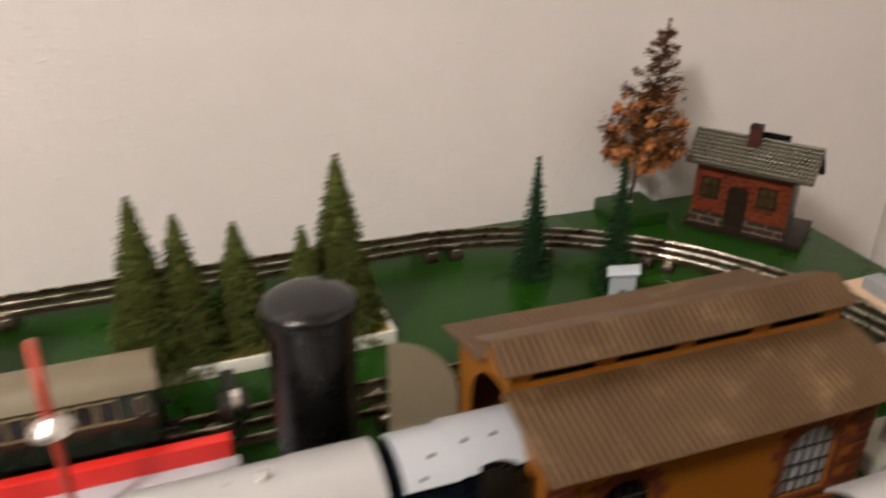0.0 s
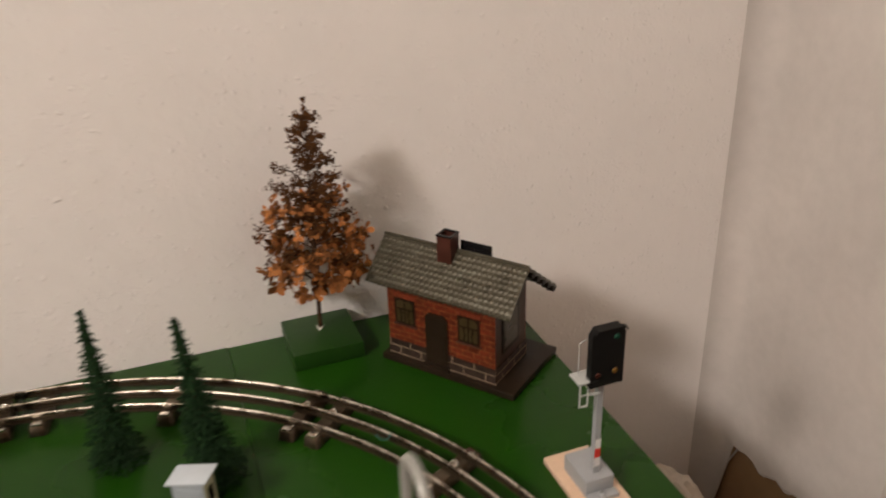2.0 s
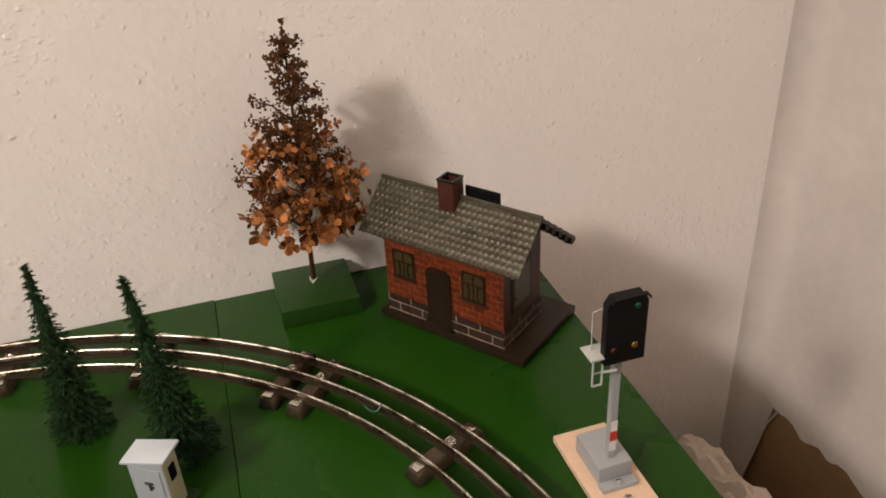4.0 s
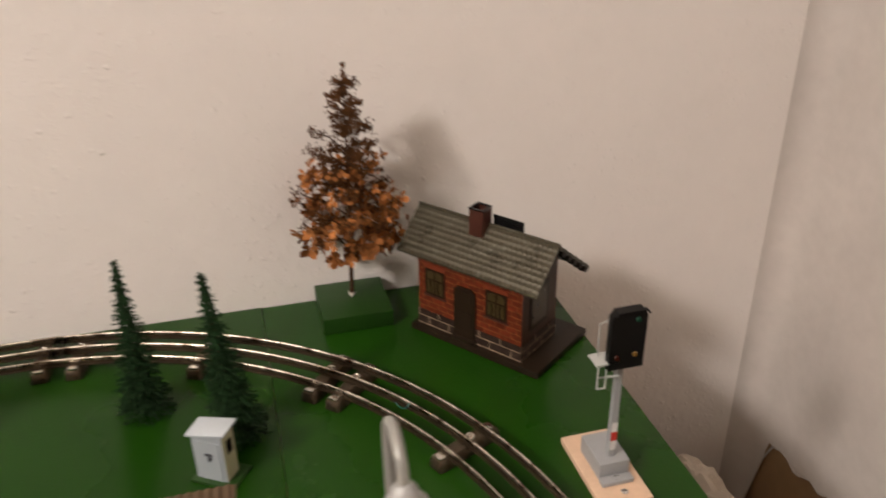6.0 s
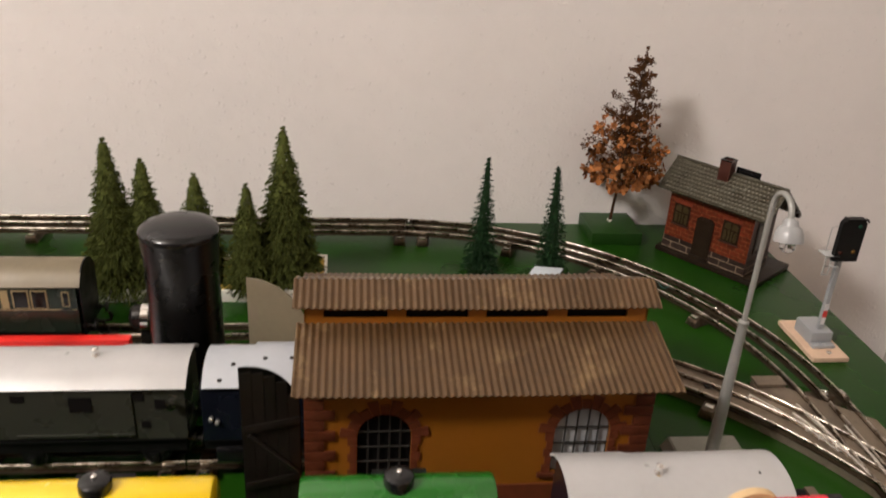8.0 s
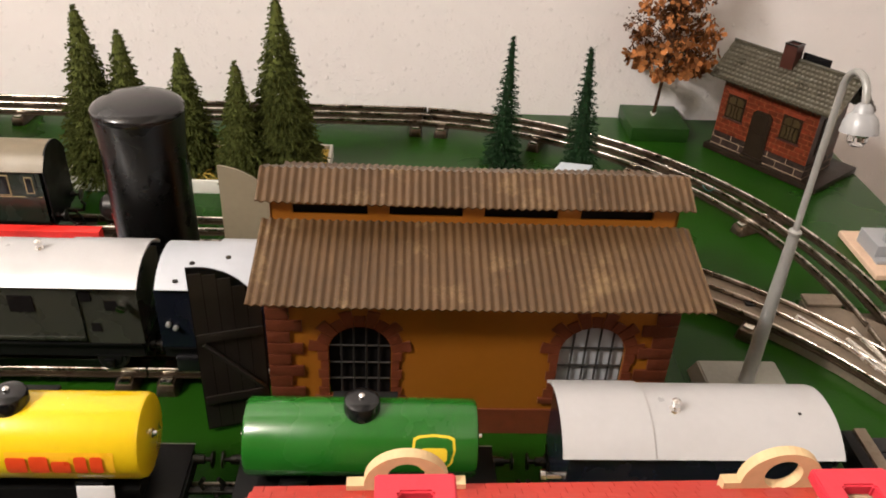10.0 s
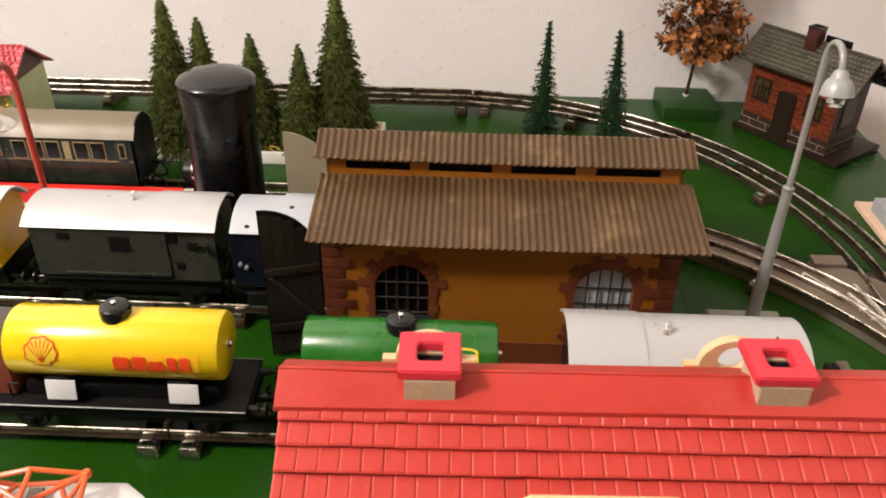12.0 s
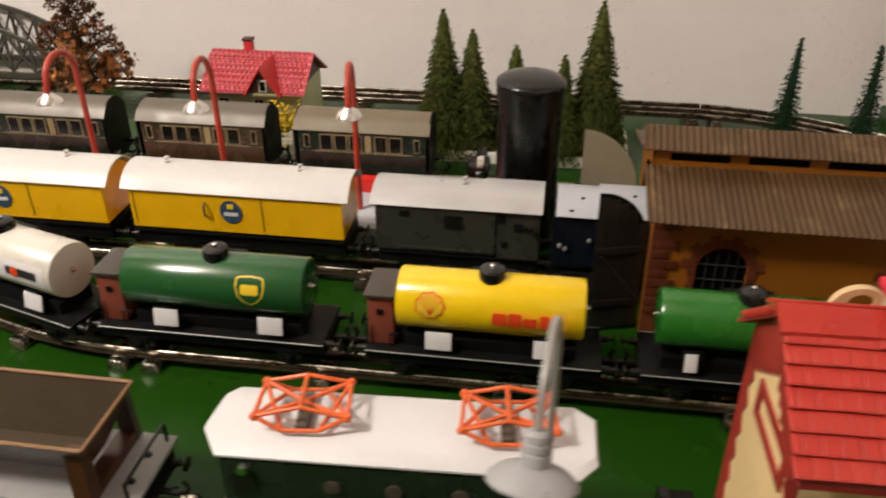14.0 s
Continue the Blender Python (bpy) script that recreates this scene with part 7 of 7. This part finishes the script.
# ---- tipping hopper wagon ----
hp = thing("hopper_wagon", "brown tipping hopper wagon with pale grey deck and black rail", "hopper wagon", pose(-0.1600, YL + 0.004, 0))
part("deck", box(B(), -0.090, 0.0900, -0.0300, 0.0270, 0.0420, 0.0450, 0.0006), M_deck, hp, "pale grey deck")
bm = B()
tp = [(-0.075, -0.0320), (0.0740, -0.0320), (0.0740, 0.0210), (-0.075, 0.0210)]
bt = [(-0.062, -0.0150), (0.0600, -0.0150), (0.0600, 0.0060), (-0.062, 0.0060)]
to = [bm.verts.new((x, y, 0.0880)) for x, y in tp]
ti = [bm.verts.new((x * 0.978, y + (0.0016 if y < 0 else -0.0016), 0.0880)) for x, y in tp]
bo = [bm.verts.new((x, y, 0.0560)) for x, y in bt]
for i in range(4):
    j = (i + 1) % 4
    bm.faces.new((bo[i], bo[j], to[j], to[i]))
    bm.faces.new((to[i], to[j], ti[j], ti[i]))
bm.faces.new(bo[::-1])
part("trough", bm, M_hopper, hp, "brown steel trough", smooth=False)
bm = B()
ti = [bm.verts.new((x * 0.977, y + (0.0017 if y < 0 else -0.0017), 0.0878)) for x, y in tp]
bi = [bm.verts.new((x * 0.96, y * 0.9, 0.0580)) for x, y in bt]
for i in range(4):
    j = (i + 1) % 4
    bm.faces.new((ti[i], ti[j], bi[j], bi[i]))
bm.faces.new(bi)
lining = bm
bm = B()
for p, q in zip(tp, tp[1:] + tp[:1]):
    tube(bm, [(p[0], p[1], 0.0884), (q[0], q[1], 0.0884)], 0.0011, 6)
part("trough_rim", bm, M_rim, hp, "worn tan trough rim")
bm = lining
part("trough_lining", bm, M_hopperin, hp, "dull brown trough inside", smooth=False)
for x in (-0.066, 0.064):
    for s, mm in ((-1, M_hopper), (1, M_cabroof)):
        bm = B()
        prism(bm, [(s * 0.020, 0.0452), (s * 0.030 if s < 0 else 0.026, 0.0452), (s * 0.027 if s < 0 else 0.024, 0.0800), (s * 0.020, 0.0800)], "x", x - 0.005, x + 0.005)
        part("trestle_post", bm, mm, hp)
    part("trestle_foot", box(B(), x - 0.005, x + 0.005, -0.0195, 0.0195, 0.0452, 0.0520, 0.0005), M_hopper, hp)
bm = B()
tube(bm, [(0.0860, -0.024, 0.0452), (0.0860, -0.024, 0.0580), (0.0860, 0.022, 0.0580), (0.0860, 0.022, 0.0452)], 0.0011, 8)
part("hand_rail", bm, M_black, hp, "black bent wire rail")
for y in (-0.010, 0.010):
    bm = B()
    lathe(bm, [(0.0, 0.0), (0.0022, 0.0), (0.0020, 0.0010), (0.0, 0.0013)], 10, "z", (0.0805, y, 0.0451))
    part("deck_rivet", bm, M_soot, hp)
underframe(hp, -0.0880, 0.0880, 0.0250, 0.0280, 0.0418, (-0.05, 0.05))

# ---- red-roofed wooden station at the front ----
st = thing("station_house", "wooden toy station with red board roof and cream walls", "house")
RX0, RX1, RYr, RZr = 0.2320, 0.4585, 0.1145, 0.1822
st.matrix_basis = Matrix.Translation((0.233, RYr, 0)) @ Matrix.Rotation(radians(1.4), 4, "Z") @ Matrix.Translation((-0.233, -RYr, 0))
WX0, WX1, WY0, WY1, WZ1 = 0.2425, 0.4480, 0.0670, 0.1620, 0.1430
bm = B()
box(bm, WX0 + 0.002, WX1 - 0.002, WY0, WY0 + 0.002, 0.0, WZ1)
box(bm, WX0 + 0.002, WX1 - 0.002, WY1 - 0.002, WY1, 0.0, WZ1)
part("wall", bm, M_cream, st, "cream painted wooden wall", smooth=False)
for x in (WX0, WX1 - 0.002):
    bm = B()
    prism(bm, [(WY0, 0.0), (WY1, 0.0), (WY1, WZ1 - 0.002), (RYr, RZr - 0.008), (WY0, WZ1 - 0.002)], "x", x, x + 0.002)
    gb = part("gable_wall", bm, M_cream, st, "cream gable with red toothed edges", smooth=False)
    xo = x - 0.0011 if x == WX0 else x + 0.0021
    for s in (-1, 1):
        # toothed corner strip, then the toothed verge
        ye = WY0 if s < 0 else WY1
        pts = [(ye, 0.0005), (ye, WZ1 - 0.004)]
        for k in range(15):
            z = WZ1 - 0.004 - k * 0.0088
            pts += [(ye - s * (0.0135 if k % 2 else 0.0085), z), (ye - s * (0.0090 if k % 2 else 0.0130), z - 0.0080)]
        bm = B()
        prism(bm, [p for p in pts if p[1] > 0] + [(ye - s * 0.008, 0.0005)], "x", xo, xo + 0.0010)
        part("corner_strip", bm, M_darkred, gb, "dark red toothed strip")
        pts = [(ye, WZ1 - 0.0038), (RYr - s * 0.0 + s * 0.0003, RZr - 0.0095)]
        n = 8
        deep = 0.0 if s > 0 else 0.006
        for k in range(n):
            f = k / n
            a = Vector((RYr + s * 0.0003, RZr - 0.0095)).lerp(Vector((ye, WZ1 - 0.0038)), f)
            b = Vector((RYr + s * 0.0003, RZr - 0.0095)).lerp(Vector((ye, WZ1 - 0.0038)), f + 0.9 / n)
            pts += [(max(a.x, RYr + 0.0003) if s > 0 else min(a.x, RYr - 0.0003), a.y - 0.031 - deep), (b.x, b.y - 0.026 - deep)]
        bm = B()
        prism(bm, pts, "x", xo, xo + 0.0010)
        part("verge_strip", bm, M_darkred, gb, "dark red toothed strip")
    wn = new("window")
    wn.parent = st
    for b in ((0.0830, 0.0880, 0.1030, 0.1240), (0.1310, 0.1360, 0.1030, 0.1240), (0.0881, 0.1309, 0.1030, 0.1080), (0.0881, 0.1309, 0.1190, 0.1240)):
        part("window_frame", box(B(), xo - 0.0004, xo + 0.0014, *b, 0.0003), M_darkred, wn)
# roof: five lapped boards a side with a broad ridge board
SLOPE = {1: (math.cos(radians(34)), math.sin(radians(34))), -1: (math.cos(radians(38.3)), math.sin(radians(38.3)))}
def roof_board(side, d0, d1, lift0, lift1, thick, x0, x1, name="roof_board"):
    """A board on the slope, d metres down from the ridge, thicker to its lower edge."""
    CS, SL = SLOPE[side]
    def p(d, l):
        return (RYr - side * (d * CS + l * SL), RZr - d * SL + l * CS)
    def f(u, v):
        d = d0 + (d1 - d0) * v
        l = lift0 + (lift1 - lift0) * v
        x = x0 + (x1 - x0) * u
        wob = 0.0004 * noise.noise((x * 22, d0 * 90, side * 3.0)) + (0.0005 * noise.noise((x * 9, 7, d0 * 50)) if v > 0.9 else 0)
        if name == "ridge_board":
            wob += 0.0011 * noise.noise((x * 15, 3.3, 0.4))
        y, z = p(d + wob, l)
        return (x, y, z + wob)
    return part(name, sheet(B(), f, 40, 2, thick), M_redroof, st, "red painted roof board")
SHW = 0.0077
def shingle_row(side, k, d0, d1, rnd):
    """One lapped row: shingles of their own on the side towards the loco track, one joined strip on the other."""
    CS, SL = SLOPE[side]
    n = int((RX1 - RX0 - 0.003) / SHW)
    w = (RX1 - RX0 - 0.003) / (n + 0.5)
    x = RX0 + 0.0015
    me = None
    vs, fs = [], []
    while x < RX1 - 0.0016:
        ww = min(w * (0.5 if (x < RX0 + 0.002 and k % 2) else 1.0), RX1 - 0.0015 - x)
        full = abs(ww - w) < 1e-6
        b = len(vs) if side < 0 else 0
        loc, g = [], 0.0
        ends = ((d0, -0.0002), (d1, 0.0021)) if side > 0 else ((d0, -0.0014), (d1, 0.0006))
        for inset, drop in ((0.0, 0.0020), (0.0, 0.00025), (0.0007 if side > 0 else 0.0001, 0.0)):
            for e, (dd, lift) in enumerate(ends):
                for xx in (g + inset, ww - g - inset):
                    de = dd - (inset * 1.3 if e else 0.0)
                    loc.append((xx, -side * (de * CS + (lift - drop) * SL), -de * SL + (lift - drop) * CS))
        quad = [(0, 2, 3, 1)] + [(b_ + i_, b_ + j_, b_ + 4 + j_, b_ + 4 + i_) for b_ in (0, 4) for i_, j_ in ((0, 1), (1, 3), (3, 2), (2, 0))] + [(8, 9, 11, 10)]
        if side < 0:
            vs += [(x + p[0], RYr + p[1], RZr + p[2]) for p in loc]
            fs += [tuple(b + i for i in q) for q in quad]
        else:
            if full and me is not None:
                o = new("shingle", me)
                o.parent = st
            else:
                o = raw("shingle", loc, quad, M_redroof, st)
                me = o.data if full else me
            o.matrix_basis = pose(x, RYr + rnd.uniform(-0.00012, 0.00012), RZr + rnd.uniform(-0.00008, 0.00008) + 0.0005 * noise.noise((x * 14, d0 * 60, 1.0)), rnd.uniform(-0.4, 0.4), rnd.uniform(-0.4, 0.4), 0)
        x += ww
    if side < 0:
        tagged(raw("shingle_strip", vs, fs, M_redroof, st), "red painted shingles", kind="stuff")


for side in (1, -1):
    roof_board(side, -0.0014, 0.0138, 0.0008, 0.0032, 0.0022, RX0, RX1, "ridge_board")
    edges = [0.0050, 0.0182, 0.0270, 0.0360, 0.0452, 0.0545, 0.0638, 0.0730]
    rnd = random.Random(20 + side)
    for k, (a, b) in enumerate(list(zip(edges, edges[1:]))[:7 if side > 0 else 6]):
        shingle_row(side, k, a, b, rnd)
    bm = B()
    CS, SL = SLOPE[side]
    dz = 0.0600 * SL / CS
    prism(bm, [(RYr, RZr - 0.0060), (RYr - side * 0.0600, RZr - dz - 0.0060), (RYr - side * 0.0600, RZr - dz - 0.0030), (RYr, RZr - 0.0030)], "x", RX0 + 0.004, RX1 - 0.004)
    part("roof_deck", bm, M_darkred, st)
def station_chimney(x):
    c = new("chimney")
    c.parent = st
    y0, y1 = 0.1045, 0.1225
    bm = B()
    ring = [(1, 0), (1, 1), (0, 1), (0, 0)]
    low = [[bm.verts.new((x - s + 2 * s * a, y0 + e + (y1 - y0 - 2 * e) * b, 0.1680)) for a, b in ring] for s, e in ((0.0090, 0.0), (0.0062, 0.0028))]
    top = [[bm.verts.new((x - s + 2 * s * a, y0 + e + (y1 - y0 - 2 * e) * b, 0.1870)) for a, b in ring] for s, e in ((0.0090, 0.0), (0.0062, 0.0028))]
    for q in range(4):
        r_ = (q + 1) % 4
        bm.faces.new((low[0][q], low[0][r_], top[0][r_], top[0][q]))
        bm.faces.new((low[1][r_], low[1][q], top[1][q], top[1][r_]))
        bm.faces.new((top[0][q], top[0][r_], top[1][r_], top[1][q]))
        bm.faces.new((low[0][r_], low[0][q], low[1][q], low[1][r_]))
    bmesh.ops.recalc_face_normals(bm, faces=bm.faces[:])
    # near-black block just under the cap hole, in place of shade inside
    part("flue_shade", box(B(), x - 0.0061, x + 0.0061, y0 + 0.0029, y1 - 0.0029, 0.1700, 0.1862), M_void, c, "near-black block for the shade inside the chimney")
    part("chimney_block", bm, M_woodgrey, c, "bare wooden chimney block")
    bm = B()
    o, i_ = 0.0112, 0.0046
    yc = (y0 + y1) / 2 + 0.0025
    ring = [(1, -1), (1, 1), (-1, 1), (-1, -1)]
    vo = [[bm.verts.new((x + a * o, yc + b * o, z)) for a, b in ring] for z in (0.1871, 0.1913)]
    vi = [[bm.verts.new((x + a * i_, yc + b * i_, z)) for a, b in ring] for z in (0.1871, 0.1913)]
    for q in range(4):
        r_ = (q + 1) % 4
        bm.faces.new((vo[0][q], vo[0][r_], vo[1][r_], vo[1][q]))
        bm.faces.new((vi[0][r_], vi[0][q], vi[1][q], vi[1][r_]))
        bm.faces.new((vo[1][q], vo[1][r_], vi[1][r_], vi[1][q]))
        bm.faces.new((vo[0][r_], vo[0][q], vi[0][q], vi[0][r_]))
    bmesh.ops.recalc_face_normals(bm, faces=bm.faces[:])
    bmesh.ops.bevel(bm, geom=bm.edges[:], offset=0.0006, segments=2, affect="EDGES")
    part("chimney_cap", bm, M_redcap, c, "red square cap with a hole")
station_chimney(0.2865)
station_chimney(0.4110)


def ring_board(x, y, zb, hole_white):
    """A half-round plywood dormer board with a hole on the far slope."""
    d = new("dormer_board")
    d.parent = st
    n = 20
    R, r = 0.0142, 0.0066
    out = [(x - 0.0200, zb - 0.006), (x - 0.0200, zb)] + [(x - R * math.cos(math.pi * i / n), zb + R * 0.95 * math.sin(math.pi * i / n)) for i in range(n + 1)] + [(x + 0.0200, zb), (x + 0.0200, zb - 0.006)]
    hole = [(x + r * math.cos(2 * math.pi * i / 24), zb + 0.0035 + r * math.sin(2 * math.pi * i / 24)) for i in range(24)]
    bm = B()
    for y_, flip in ((y, 1), (y + 0.004, -1)):
        vo = [bm.verts.new((a, y_, b)) for a, b in out]
        vh = [bm.verts.new((a, y_, b)) for a, b in hole]
        es = [bm.edges.new((vo[i], vo[(i + 1) % len(vo)])) for i in range(len(vo))] + [bm.edges.new((vh[i], vh[(i + 1) % 24])) for i in range(24)]
        bmesh.ops.triangle_fill(bm, edges=es, use_beauty=True)
        if flip == 1:
            fo, fh_ = vo, vh
        else:
            for A, C in ((fo, vo), (fh_, vh)):
                for i in range(len(A)):
                    j = (i + 1) % len(A)
                    bm.faces.new((A[i], A[j], C[j], C[i]))
    bmesh.ops.recalc_face_normals(bm, faces=bm.faces[:])
    part("board", bm, M_wood, d, "pale half-round plywood board", smooth=False)
    return d


ring_board(0.2855, 0.1575, 0.1512, False)
ring_board(0.4135, 0.1550, 0.1530, True)
# name board with red bars on the front slope
nb = new("name_board")
nb.parent = st
bm = B()
out = [(0.3080, 0.1480), (0.3080, 0.1585), (0.3100, 0.1600), (0.3160, 0.1600), (0.3165, 0.1660), (0.3205, 0.1690), (0.3690, 0.1690), (0.3730, 0.1655), (0.3735, 0.1600), (0.3795, 0.1600), (0.3815, 0.1580), (0.3815, 0.1480), (0.3815, 0.1250), (0.3080, 0.1250)]
prism(bm, out, "y", 0.0680, 0.0715)
part("board", bm, M_wood, nb, "pale plywood name board")
rnd = random.Random(8)
for k in range(5):
    x = 0.3205 + k * 0.0123
    hh = 0.1575 if k % 2 else 0.1545
    bm = B()
    prism(bm, [(x - 0.0064, 0.1300), (x + 0.0064, 0.1300), (x + 0.0064, hh - 0.002), (x + 0.0030, hh), (x - 0.0030, hh), (x - 0.0064, hh - 0.002)], "y", 0.0670, 0.0679)
    part("plain_bar", bm, M_darkred, nb, "dark red plain bar")
for x in (0.262, 0.300, 0.385, 0.425):
    wn = new("window")
    wn.parent = st
    part("window_frame", box(B(), x - 0.012, x + 0.012, WY0 - 0.0012, WY0 - 0.0001, 0.0600, 0.1050, 0.0003), M_darkred, wn)
    for i in range(2):
        part("pane", box(B(), x - 0.0105 + i * 0.0110, x - 0.0005 + i * 0.0110, WY0 - 0.0018, WY0 - 0.0011, 0.0620, 0.1030), M_glassdark, wn)
